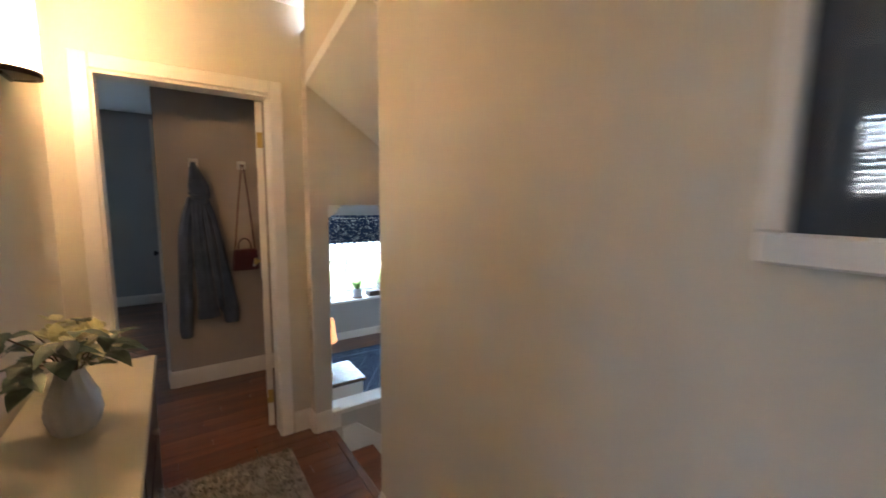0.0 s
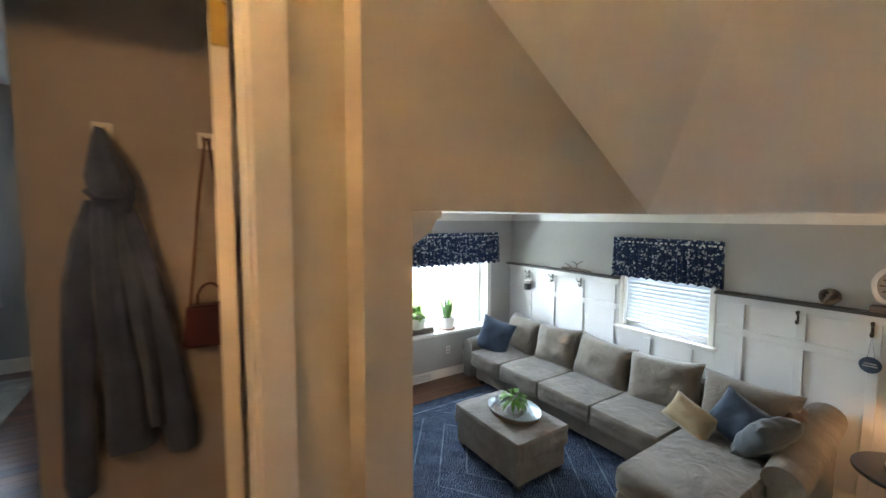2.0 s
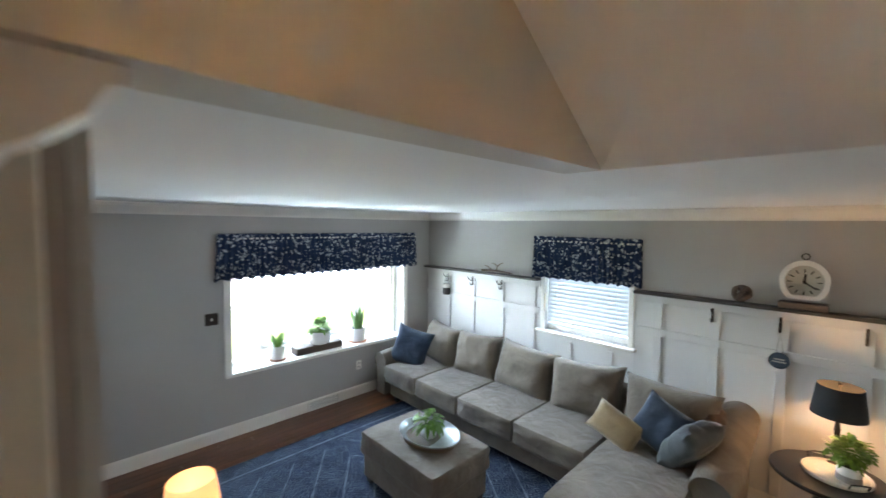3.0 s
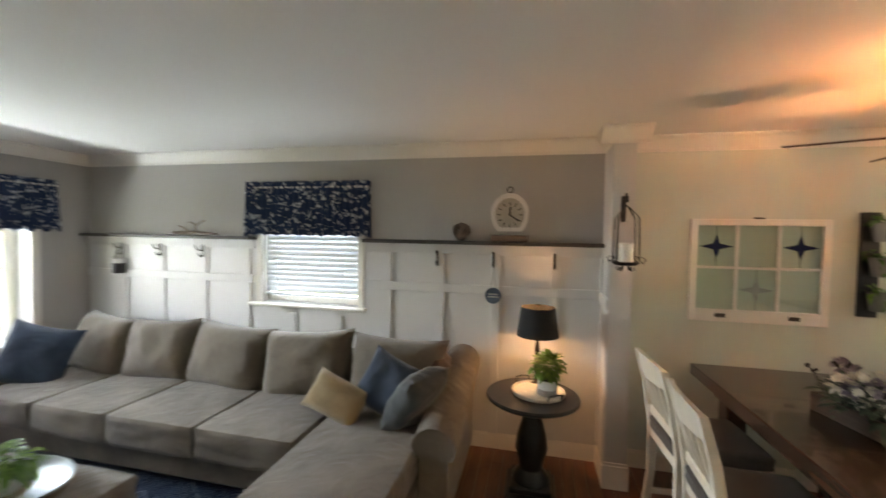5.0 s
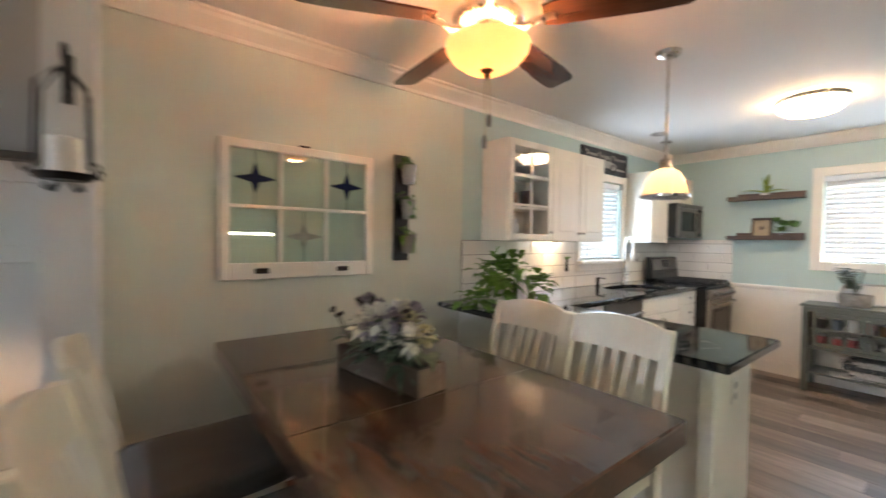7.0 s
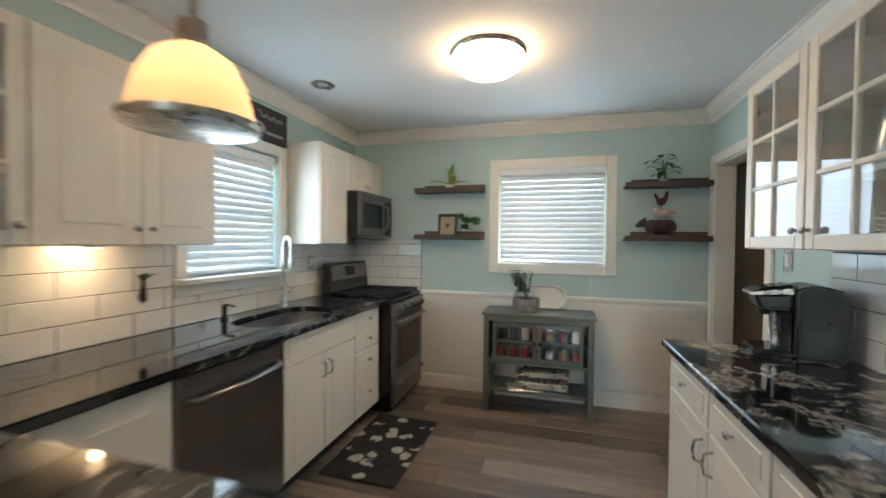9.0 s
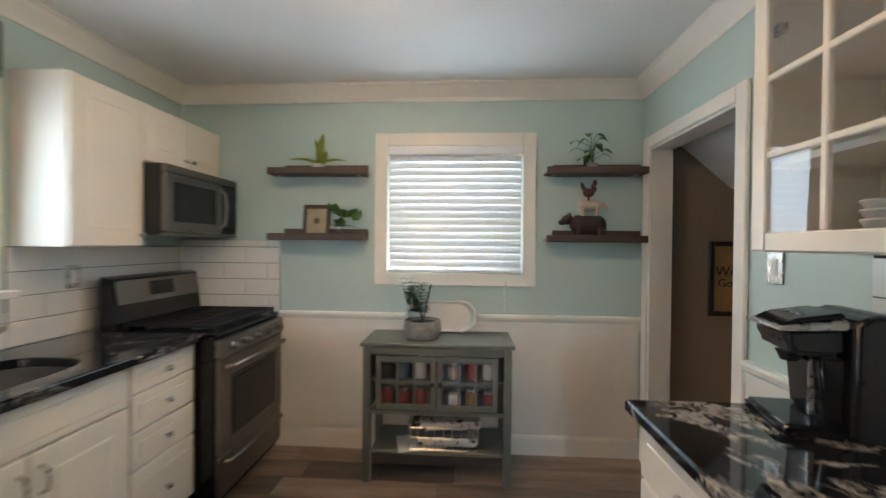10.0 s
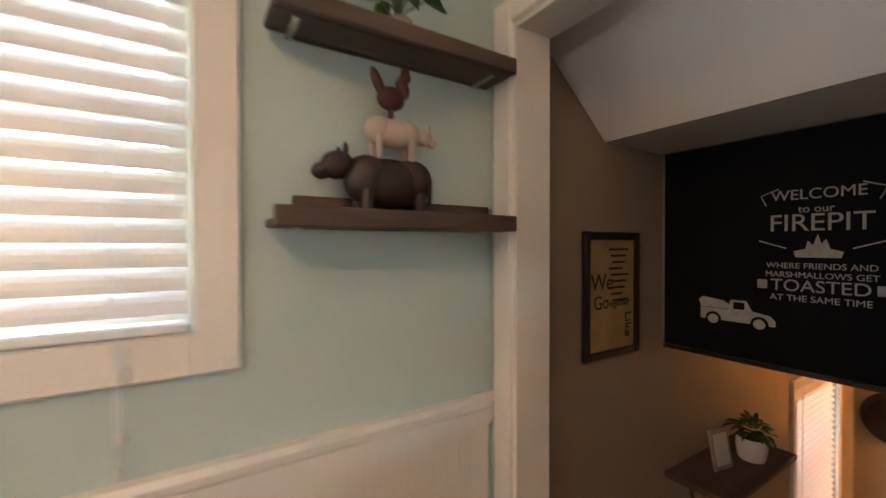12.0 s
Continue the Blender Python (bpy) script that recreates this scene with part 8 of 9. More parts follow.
def truck(parent, mat, dark, m, L):
    """A flat old pick-up in outline, heading along +x; L long."""
    k = L / 10
    body = [(-5, 1.0), (-5, 2.6), (-1.0, 2.6), (-0.7, 4.2), (1.4, 4.2), (2.2, 2.7), (4.4, 2.3), (5, 1.6), (5, 0.8), (-5, 0.8)]
    bm = prism(bmesh.new(), [(x * k, z * k) for x, z in body], 0.0015, Matrix(((1, 0, 0, 0), (0, 0, -1, 0), (0, 1, 0, 0), (0, 0, 0, 1))))
    bmesh.ops.recalc_face_normals(bm, faces=bm.faces)
    part("truck_print", bm, mat, parent, m=m)
    for x in (-3.1, 3.1):
        bm = lathe(bmesh.new(), [(0, 0), (1.15 * k, 0), (1.15 * k, 0.001), (0, 0.001)], 20, (x * k, -0.0016, 0.9 * k), Matrix.Rotation(radians(90), 3, "X"))
        part("wheel_print", bm, dark, parent, m=m)
        bm = lathe(bmesh.new(), [(0, 0), (0.75 * k, 0), (0.75 * k, 0.001), (0, 0.001)], 20, (x * k, -0.0028, 0.9 * k), Matrix.Rotation(radians(90), 3, "X"))
        part("wheel_print", bm, mat, parent, m=m)
    part("window_print", boxes((-0.3 * k, -0.0028, 2.8 * k, 1.2 * k, -0.0017, 3.9 * k)), dark, parent, m=m)


sn = thing("wall_sign", pose(EX, -2.51, 2.155, 0, 0, EAST), "black wooden sign with a white truck and lettering", "sign")
part("board", boxes((-0.42, -0.025, -0.115, 0.42, -0.001, 0.115), bevel=0.003), M["sign_slate"], sn)
for x, w in ((-0.27, 0.20), (-0.03, 0.22), (0.24, 0.24)):
    part("lettering_bar", tube(bmesh.new(), [(x + w * (i / 12 - 0.5), -0.0262, 0.045 + 0.014 * math.sin(i * 1.9) + (0.02 if i in (0, 1) else 0)) for i in range(13)], 0.007, 5), M["chalk"], sn)
truck(sn, M["chalk"], M["sign_black"], pose(0.01, -0.0254, -0.09), 0.36)
for x0, x1 in ((-0.37, -0.2), (0.2, 0.37)):
    part("lettering_bar", boxes((x0, -0.0268, -0.07, x1, -0.0255, -0.05)), M["chalk"], sn)

# ---- upper hall ----
dr = thing("dresser", pose(-0.445, 0.55, UP), "tall cream-topped dark dresser against the hall wall", "dresser")
part("top", boxes((0.0, -0.02, 0.765, 0.345, 1.51, 0.79), bevel=0.004), plain("cream_dresser_top", (0.62, 0.56, 0.43), 0.35, var=0.05, scale=4), dr)
part("body", boxes((0.005, 0.0, 0.06, 0.32, 1.49, 0.764), bevel=0.004), M["black_wood"], dr)
for i in range(2):
    for j in range(3):
        d = part("drawer", boxes((0.3205, 0.02 + 0.74 * i, 0.09 + 0.225 * j, 0.335, 0.72 + 0.74 * i, 0.295 + 0.225 * j), bevel=0.003), M["black_wood"], dr)
        part("knob", lathe(bmesh.new(), [(0.005, 0), (0.012, 0.012), (0.010, 0.02), (0, 0.021)], 12, (0.335, 0.37 + 0.74 * i, 0.19 + 0.225 * j), Matrix.Rotation(radians(90), 3, "Y")), M["nickel"], d, smooth=True)
for x in (0.03, 0.29):
    for y in (0.04, 1.45):
        part("foot", boxes((x - 0.02, y - 0.02, 0, x + 0.02, y + 0.02, 0.061)), M["black_wood"], dr)
rng = random.Random(31)
vs = thing("flower_vase", pose(-0.275, 1.50, UP + 0.791), "white fluted vase of cream and dusty green silk leaves", "vase")
bm = bmesh.new()
n = 48
prof = [(0.0, 0.0), (0.046, 0.0), (0.054, 0.012), (0.066, 0.055), (0.062, 0.095), (0.044, 0.14), (0.032, 0.17), (0.034, 0.185), (0.030, 0.185), (0.026, 0.16), (0.0, 0.15)]
rings = []
for q, (r, z) in enumerate(prof):
    rings.append([bm.verts.new(((r + (0.003 * math.sin(12 * (2 * math.pi * i / n) + z * 30) if 1 < q < 7 else 0)) * math.cos(2 * math.pi * i / n), (r + (0.003 * math.sin(12 * (2 * math.pi * i / n) + z * 30) if 1 < q < 7 else 0)) * math.sin(2 * math.pi * i / n), z)) for i in range(n)])
for a, b in zip(rings, rings[1:]):
    for i in range(n):
        bm.faces.new((a[i], a[(i + 1) % n], b[(i + 1) % n], b[i]))
part("vase", bm, M["white_ceramic"], vs, smooth=True)
bm = bmesh.new()
stems = []
for k in range(13):
    a, rr = 2.4 * k, rng.uniform(0.05, 0.15)
    tip = Vector((rr * math.cos(a), rr * math.sin(a), rng.uniform(0.22, 0.33)))
    stems.append(tube(bmesh.new(), [(0, 0, 0.14), tip * 0.6 + Vector((0, 0, 0.08)), tip], 0.0025, 5))
    for j in range(6):
        b = a + rng.uniform(-1.4, 1.4)
        leaf(bm, tip - Vector((0, 0, 0.025 * (j // 2))), (math.cos(b), math.sin(b), rng.uniform(-0.2, 0.5)), rng.uniform(0.06, 0.095), rng.uniform(0.042, 0.058), 0.4)
part("foliage", bm, M["leaf_dusty"], vs)
for stem in stems:
    part("stem", stem, M["stem"], vs)
bm = bmesh.new()
for k in range(8):
    a, rr = 2.4 * k + 1, rng.uniform(0.02, 0.10)
    bm = bmesh.new()
    bloom(bm, (rr * math.cos(a), rr * math.sin(a), rng.uniform(0.24, 0.31)), 0.05, 14, rng)
    part("bloom", bm, M["petal_cream"], vs)

sc = thing("wall_sconce", pose(-0.45, 1.99, 2.80, 0, 0, WEST), "lit frosted half-round wall sconce with a bronze base", "lamp")
part("backplate", boxes((-0.06, -0.012, -0.01, 0.06, 0, 0.30), bevel=0.004), M["bronze"], sc)
bm = bmesh.new()
for r, out in ((0.085, True),):
    rr = [[bm.verts.new((r * math.cos(math.pi * i / 20), -0.013 - r * 0.95 * math.sin(math.pi * i / 20), z)) for i in range(21)] for z in (0.02, 0.30)]
    for i in range(20):
        bm.faces.new((rr[0][i], rr[0][i + 1], rr[1][i + 1], rr[1][i]))
part("glass_shade", bm, M["sconce_glow"], sc, smooth=True)
out = [(0.09 * math.cos(math.pi * i / 20), -0.001 - 0.098 * math.sin(math.pi * i / 20)) for i in range(21)]
inn = [(0.078 * math.cos(math.pi * i / 20), -0.001 - 0.082 * math.sin(math.pi * i / 20)) for i in range(21)][::-1]
bm = prism(bmesh.new(), out + inn, 0.02)
bmesh.ops.recalc_face_normals(bm, faces=bm.faces)
part("lower_band", bm, M["bronze"], sc)
cup = prism(bmesh.new(), [(0.077 * math.cos(math.pi * i / 20), -0.002 - 0.081 * math.sin(math.pi * i / 20)) for i in range(21)], 0.006, Matrix.Translation((0, 0, 0.004)))
bmesh.ops.recalc_face_normals(cup, faces=cup.faces)
part("lower_cup", cup, M["bronze"], sc)

pf = thing("framed_picture", pose(0.72, -0.10, 2.315, 0, 0, EAST), "large white-framed picture behind glass in the hall", "picture")
part("frame", boxes((-0.32, -0.03, 0, 0.32, -0.001, 0.045), (-0.32, -0.03, 0.755, 0.32, -0.001, 0.80), (-0.32, -0.03, 0.045, -0.285, -0.001, 0.755), (0.285, -0.03, 0.045, 0.32, -0.001, 0.755), bevel=0.004), M["trim"], pf)
part("print", boxes((-0.285, -0.012, 0.045, 0.285, -0.004, 0.755)), plain("dusk_print", (0.055, 0.075, 0.10), 0.6, var=0.7, scale=4.0, bump=0), pf)
pn = part("pane", boxes((-0.285, -0.0185, 0.045, 0.285, -0.0165, 0.755)), M["glass"], pf)
pn.visible_shadow = False

window_unit("window_7", pose(-2.60, 0.285, 2.43, 0, 0, WEST), 0.97, 0.69, "white side room window")
blind(pose(-2.60, 0.285, 2.43, 0, 0, WEST), 0.94, 0.67, "white slatted blind in the side room window", 40, y=0.03)

# open bedroom door
leafm = pose(0.463, 2.604, UP + 0.008, 0, 0, 90 - 10)
dl = tagged(thing("door_1", leafm, "open white panelled bedroom door with brass hinges", "door"), kind="structure")
part("door_leaf", boxes((0.002, 0.0, 0, 0.735, 0.036, 2.02), bevel=0.003), M["trim"], dl)
for z0, z1 in ((0.15, 0.80), (0.95, 1.55), (1.65, 1.92)):
    for x0, x1 in ((0.10, 0.34), (0.40, 0.64)):
        part("door_panel", boxes((x0, 0.036, z0, x1, 0.041, z1), bevel=0.002), M["trim"], dl)
for z in (0.20, 1.80):
    part("hinge", boxes((-0.003, 0.002, z - 0.045, 0.0018, 0.034, z + 0.045), bevel=0.001), M["brass"], dl)
for s, y in ((1, 0.036), (-1, 0.0)):
    part("door_handle", lathe(bmesh.new(), [(0.022, 0), (0.022, 0.006), (0.010, 0.01), (0.010, 0.03), (0.026, 0.042), (0.024, 0.058), (0, 0.062)], 18, (0.67, y, 0.98), Matrix.Rotation(radians(-90 * s), 3, "X")), M["brass"], dl, smooth=True)

# coat, bag and hooks
for x in (0.14, 0.465):
    hk = thing("wall_hook", pose(x, 3.57, 2.65), "white metal double wall hook", "hook", "hall hooks")
    part("plate", boxes((-0.03, -0.008, -0.03, 0.03, 0, 0.035), bevel=0.003), M["trim"], hk)
    for s in (-1, 1):
        part("prong", tube(bmesh.new(), [(s * 0.012, -0.006, 0), (s * 0.012, -0.04, -0.012), (s * 0.012, -0.05, 0.012)], 0.005), M["nickel"], hk, smooth=True)
cg = thing("hanging_coat", pose(0.135, 3.565, 1.33), "grey hooded coat hanging from a wall hook", "coat")


def drape(bm, rows, n=22, seed=0, flat=0.035):
    """Hanging cloth: rows of (height, centre, half width, depth), folded like a hanging garment."""
    fine = []
    for a, b in zip(rows, rows[1:]):
        fine += [tuple(p + (q - p) * k / 5 for p, q in zip(a, b)) for k in range(5)]
    rings = []
    for z, cx, hw, dp in fine + [rows[-1]]:
        ring = []
        for i in range(n):
            a = 2 * math.pi * i / n
            f = 1 + 0.20 * noise.noise(Vector((math.cos(a) * 2.5 + seed, math.sin(a) * 2.5, z * 2.2)))
            f += 0.08 * noise.noise(Vector((math.cos(a) * 6 + seed, math.sin(a) * 6, z * 1.6)))
            y = -0.012 - dp + dp * math.sin(a) * f
            ring.append(bm.verts.new((cx + hw * math.cos(a) * f, min(y, -0.006), z)))
        rings.append(ring)
    for a, b in zip(rings, rings[1:]):
        for i in range(n):
            bm.faces.new((a[i], a[(i + 1) % n], b[(i + 1) % n], b[i]))
    bm.faces.new(rings[0])
    bm.faces.new(rings[-1][::-1])
    bmesh.ops.recalc_face_normals(bm, faces=bm.faces)
    return bm


part("front_panel", drape(bmesh.new(), [(0.14, 0.045, 0.075, 0.05), (0.30, 0.04, 0.068, 0.055), (0.50, 0.032, 0.062, 0.06), (0.75, 0.02, 0.058, 0.062), (0.95, 0.014, 0.056, 0.058), (1.09, 0.02, 0.05, 0.05)], 40, 3), M["coat_cloth"], cg, smooth=True)
part("back_panel", drape(bmesh.new(), [(0.075, 0.205, 0.045, 0.030), (0.20, 0.195, 0.062, 0.036), (0.45, 0.165, 0.060, 0.042), (0.75, 0.115, 0.055, 0.045), (0.95, 0.08, 0.048, 0.045), (1.09, 0.045, 0.036, 0.04)], 36, 19), M["coat_cloth"], cg, smooth=True)
# near-black sheet added as the shaded gap between front panel and flap
part("dark_gap", drape(bmesh.new(), [(0.18, 0.11, 0.06, 0.016), (0.50, 0.09, 0.06, 0.018), (0.85, 0.06, 0.05, 0.018)], 18, 4), M["lamp_black"], cg, smooth=True)
part("hood", drape(bmesh.new(), [(1.02, 0.035, 0.046, 0.05), (1.08, 0.034, 0.066, 0.064), (1.15, 0.028, 0.070, 0.066), (1.22, 0.018, 0.050, 0.056), (1.28, 0.006, 0.030, 0.042), (1.325, 0.0, 0.014, 0.03)], 32, 7), M["coat_cloth"], cg, smooth=True)
part("hood_edge", tube(bmesh.new(), [(-0.035, -0.10, 1.10), (-0.01, -0.135, 1.075), (0.03, -0.14, 1.07), (0.07, -0.125, 1.085), (0.095, -0.09, 1.12)], 0.011, 8), M["coat_cloth"], cg, smooth=True)
part("sleeve", drape(bmesh.new(), [(0.0, -0.103, 0.036, 0.034), (0.06, -0.105, 0.044, 0.038), (0.30, -0.096, 0.046, 0.044), (0.55, -0.085, 0.048, 0.048), (0.78, -0.075, 0.046, 0.05), (0.95, -0.045, 0.042, 0.046), (1.07, -0.02, 0.03, 0.04)], 28, 11), M["coat_cloth"], cg, smooth=True)
part("sleeve", drape(bmesh.new(), [(0.22, 0.128, 0.030, 0.05), (0.45, 0.115, 0.034, 0.056), (0.70, 0.09, 0.038, 0.06), (0.92, 0.06, 0.038, 0.056), (1.06, 0.04, 0.03, 0.045)], 24, 15), M["coat_cloth"], cg, smooth=True)
part("zip", boxes((0.098, -0.052, 0.20, 0.104, -0.045, 0.62)), M["black_plastic"], cg)
bg = thing("shoulder_bag", pose(0.455, 3.562, 1.82), "small dark red leather bag on a long strap", "bag")
bm = bmesh.new()
prism(bm, [(-0.10, 0), (0.10, 0), (0.085, 0.17), (-0.085, 0.17)], 0.075, Matrix(((1, 0, 0, 0), (0, 0, -1, -0.008), (0, 1, 0, 0), (0, 0, 0, 1))))
bmesh.ops.recalc_face_normals(bm, faces=bm.faces)
bmesh.ops.bevel(bm, geom=bm.edges[:], offset=0.010, segments=3, affect="EDGES")
part("body", bm, M["red_leather"], bg, smooth=True)
part("handle", tube(bmesh.new(), [(-0.045, -0.045, 0.16)] + [(-0.045 * math.cos(math.pi * i / 8), -0.045, 0.19 + 0.065 * math.sin(math.pi * i / 8)) for i in range(9)] + [(0.045, -0.045, 0.16)], 0.006), M["red_leather"], bg, smooth=True)
part("strap", tube(bmesh.new(), [(-0.07, -0.045, 0.16), (-0.03, -0.045, 0.55), (0.005, -0.05, 0.835)], 0.006), plain("tan_leather", (0.14, 0.06, 0.035), 0.5), bg, smooth=True)
part("strap", tube(bmesh.new(), [(0.075, -0.045, 0.16), (0.045, -0.045, 0.55), (0.015, -0.05, 0.835)], 0.006), M["red_leather"], bg, smooth=True)
part("buckle", lathe(bmesh.new(), [(0, 0), (0.014, 0), (0.014, 0.005), (0, 0.006)], 14, (0.06, -0.084, 0.04), Matrix.Rotation(radians(90), 3, "X")), M["nickel"], bg, smooth=True)
# closet door on the end of the closet wall
cd = tagged(thing("door_2", pose(-0.092, 3.66, UP + 0.008, 0, 0, -90), "white closet door with a black knob", "door"), kind="structure")
part("door_leaf", boxes((-0.75, -0.02, 0, 0.0, -0.001, 2.02), bevel=0.003), M["trim"], cd)
part("door_handle", lathe(bmesh.new(), [(0.02, 0), (0.01, 0.008), (0.01, 0.03), (0.024, 0.042), (0.02, 0.056), (0, 0.06)], 16, (-0.68, -0.02, 0.96), Matrix.Rotation(radians(90), 3, "X")), M["iron"], cd, smooth=True)
part("hook", tube(bmesh.new(), [(-0.25, -0.02, 1.66), (-0.25, -0.06, 1.65), (-0.25, -0.07, 1.68)], 0.005), M["nickel"], cd, smooth=True)

# bedroom window, sheer curtain, rod, rug
window_unit("window_5", pose(-1.75, 6.70, 1.75), 1.30, 1.30, "white bedroom window behind a sheer curtain")
blind(pose(-1.75, 6.70, 1.75), 1.26, 1.28, "white slatted blind in the bedroom window", 30, y=0.03)
m, nt, b = nodes("sheer_curtain_cloth")
t1 = add(nt, "ShaderNodeBsdfTransparent", Color=(1, 1, 1, 1))
t2 = add(nt, "ShaderNodeBsdfTranslucent", Color=(0.85, 0.86, 0.88, 1))
d1 = add(nt, "ShaderNodeBsdfDiffuse", Color=(0.80, 0.81, 0.83, 1))
m1, m2 = add(nt, "ShaderNodeMixShader", Fac=0.5), add(nt, "ShaderNodeMixShader", Fac=0.62)
nt.links.new(t2.outputs[0], m1.inputs[1])
nt.links.new(d1.outputs[0], m1.inputs[2])
nt.links.new(t1.outputs[0], m2.inputs[1])
nt.links.new(m1.outputs[0], m2.inputs[2])
nt.links.new(m2.outputs[0], nt.nodes["Material Output"].inputs["Surface"])
SHEER = m
cu = thing("sheer_curtain", pose(0, 6.63, 0), "white sheer cafe curtain on a black rod", "curtain")
for x0, x1 in ((-2.5, -1.72), (-1.70, -1.06)):
    bm = bmesh.new()
    nx, nz = 70, 10
    g = [[bm.verts.new((x0 + (x1 - x0) * i / nx + (0.10 * (j / nz) ** 2 if x1 > -1.2 else 0) * i / nx, 0.022 * math.sin(i * 0.75) * (0.5 + j / nz), 3.09 - 1.55 * j / nz)) for i in range(nx + 1)] for j in range(nz + 1)]
    for j in range(nz):
        for i in range(nx):
            bm.faces.new((g[j][i], g[j + 1][i], g[j + 1][i + 1], g[j][i + 1]))
    part("panel", bm, SHEER, cu, smooth=True)
part("rod", tube(bmesh.new(), [(-2.55, 0, 3.10), (-1.03, 0, 3.10)], 0.010), M["iron"], cu, smooth=True)
part("finial", lathe(bmesh.new(), [(0.012, -0.03), (0.03, -0.01), (0.03, 0.01), (0.012, 0.03), (0, 0.032)], 14, (-1.02, 0, 3.10), Matrix.Rotation(radians(90), 3, "Y")), M["iron"], cu, smooth=True)
part("bracket", tube(bmesh.new(), [(-1.09, 0, 3.10), (-1.09, 0.068, 3.10)], 0.006), M["iron"], cu)
solid("bedroom_rug", boxes((-1.2, -1.35, 0, 1.2, 1.35, 0.010), bevel=0.003), floral("pale_bedroom_rug", (0.36, 0.34, 0.30), (0.46, 0.44, 0.40), 6.0, 0.4), "pale grey patterned bedroom rug", "rug", m=pose(-1.90, 5.10, UP + 0.001))
SHAG = plain("shaggy_rug_cloth_grey", (0.33, 0.29, 0.24), 0.95, var=0.35, scale=16, bump=0.9, fine=120, dist=0.01)
bm = boxes((-0.31, -0.45, 0, 0.31, 0.45, 0.012), bevel=0.004)
for i in range(2400):
    x, y = rng.uniform(-0.305, 0.305), rng.uniform(-0.445, 0.445)
    a, h = rng.uniform(0, 6.28), rng.uniform(0.012, 0.026)
    dx, dy = 0.007 * math.cos(a), 0.007 * math.sin(a)
    lx, ly = rng.uniform(-0.012, 0.012), rng.uniform(-0.012, 0.012)
    bm.faces.new((bm.verts.new((x - dx, y - dy, 0.010)), bm.verts.new((x + dx, y + dy, 0.010)), bm.verts.new((x + lx, y + ly, 0.010 + h))))
solid("shag_rug", bm, SHAG, "shaggy grey-beige runner on the hall floor", "rug", m=pose(0.18, 1.84, UP + 0.001))

# ---- basement stairwell ----
pc = thing("framed_print", pose(1.18, SY, 1.165, 0, 0, SOUTH), "dark-framed parchment print with brown words", "picture")
part("frame", boxes((-0.165, -0.022, -0.235, -0.135, -0.001, 0.235), (0.135, -0.022, -0.235, 0.165, -0.001, 0.235), (-0.135, -0.022, -0.235, 0.135, -0.001, -0.205), (-0.135, -0.022, 0.205, 0.135, -0.001, 0.235), bevel=0.004), M["black_wood"], pc)
part("print", boxes((-0.135, -0.012, -0.205, 0.135, -0.002, 0.205)), M["parchment"], pc)
lettering("We", 0.085, M["ink"], pc, pose(-0.125, -0.0132, 0.02), 0.0008, "LEFT")
lettering("Go", 0.07, M["ink"], pc, pose(-0.11, -0.0132, -0.05), 0.0008, "LEFT")
lettering("Together", 0.04, M["ink"], pc, pose(0.035, -0.0132, -0.045), 0.0008)
lettering("Like", 0.06, M["ink"], pc, pose(0.08, -0.0132, -0.12) @ Matrix.Rotation(radians(90), 4, "Y"), 0.0008)
for i in range(9):
    z = 0.17 - 0.024 * i
    part("lettering_bar", boxes((-0.02 + 0.01 * (i % 3), -0.0132, z - 0.004, 0.10 - 0.012 * (i % 4), -0.0122, z + 0.004)), M["ink"], pc)
bb = thing("chalkboard_sign", pose(0.8195, -3.467, 1.335, 0, 0, WEST), "large black board with white fire pit lettering", "sign")
part("board", boxes((-0.515, -0.012, -0.395, 0.515, -0.0005, 0.395)), M["sign_black"], bb)
part("lower_edge", boxes((-0.515, -0.018, -0.412, 0.515, -0.0005, -0.396)), M["bronze"], bb)
lettering("WELCOME", 0.048, M["chalk"], bb, pose(-0.035, -0.0135, 0.165), 0.0008)
lettering("to our", 0.034, M["chalk"], bb, pose(-0.035, -0.0135, 0.122), 0.0008)
lettering("FIREPIT", 0.080, M["chalk"], bb, pose(-0.03, -0.0135, 0.062), 0.0008)
lettering("WHERE FRIENDS AND", 0.027, M["chalk"], bb, pose(-0.03, -0.0135, -0.062), 0.0008)
lettering("MARSHMALLOWS GET", 0.027, M["chalk"], bb, pose(-0.03, -0.0135, -0.092), 0.0008)
lettering("TOASTED", 0.055, M["chalk"], bb, pose(-0.03, -0.0135, -0.137), 0.0008)
lettering("AT THE SAME TIME", 0.029, M["chalk"], bb, pose(-0.03, -0.0135, -0.17), 0.0008)
bm = prism(bmesh.new(), [(-0.055, 0), (0.055, 0), (0.06, 0.02), (0.03, 0.028), (0.02, 0.06), (0.008, 0.045), (0, 0.075), (-0.012, 0.04), (-0.025, 0.055), (-0.03, 0.028), (-0.06, 0.02)], 0.0012, Matrix(((1, 0, 0, -0.03), (0, 0, -1, -0.0122), (0, 1, 0, -0.025), (0, 0, 0, 1))))
bmesh.ops.recalc_face_normals(bm, faces=bm.faces)
part("fire_print", bm, M["chalk"], bb)
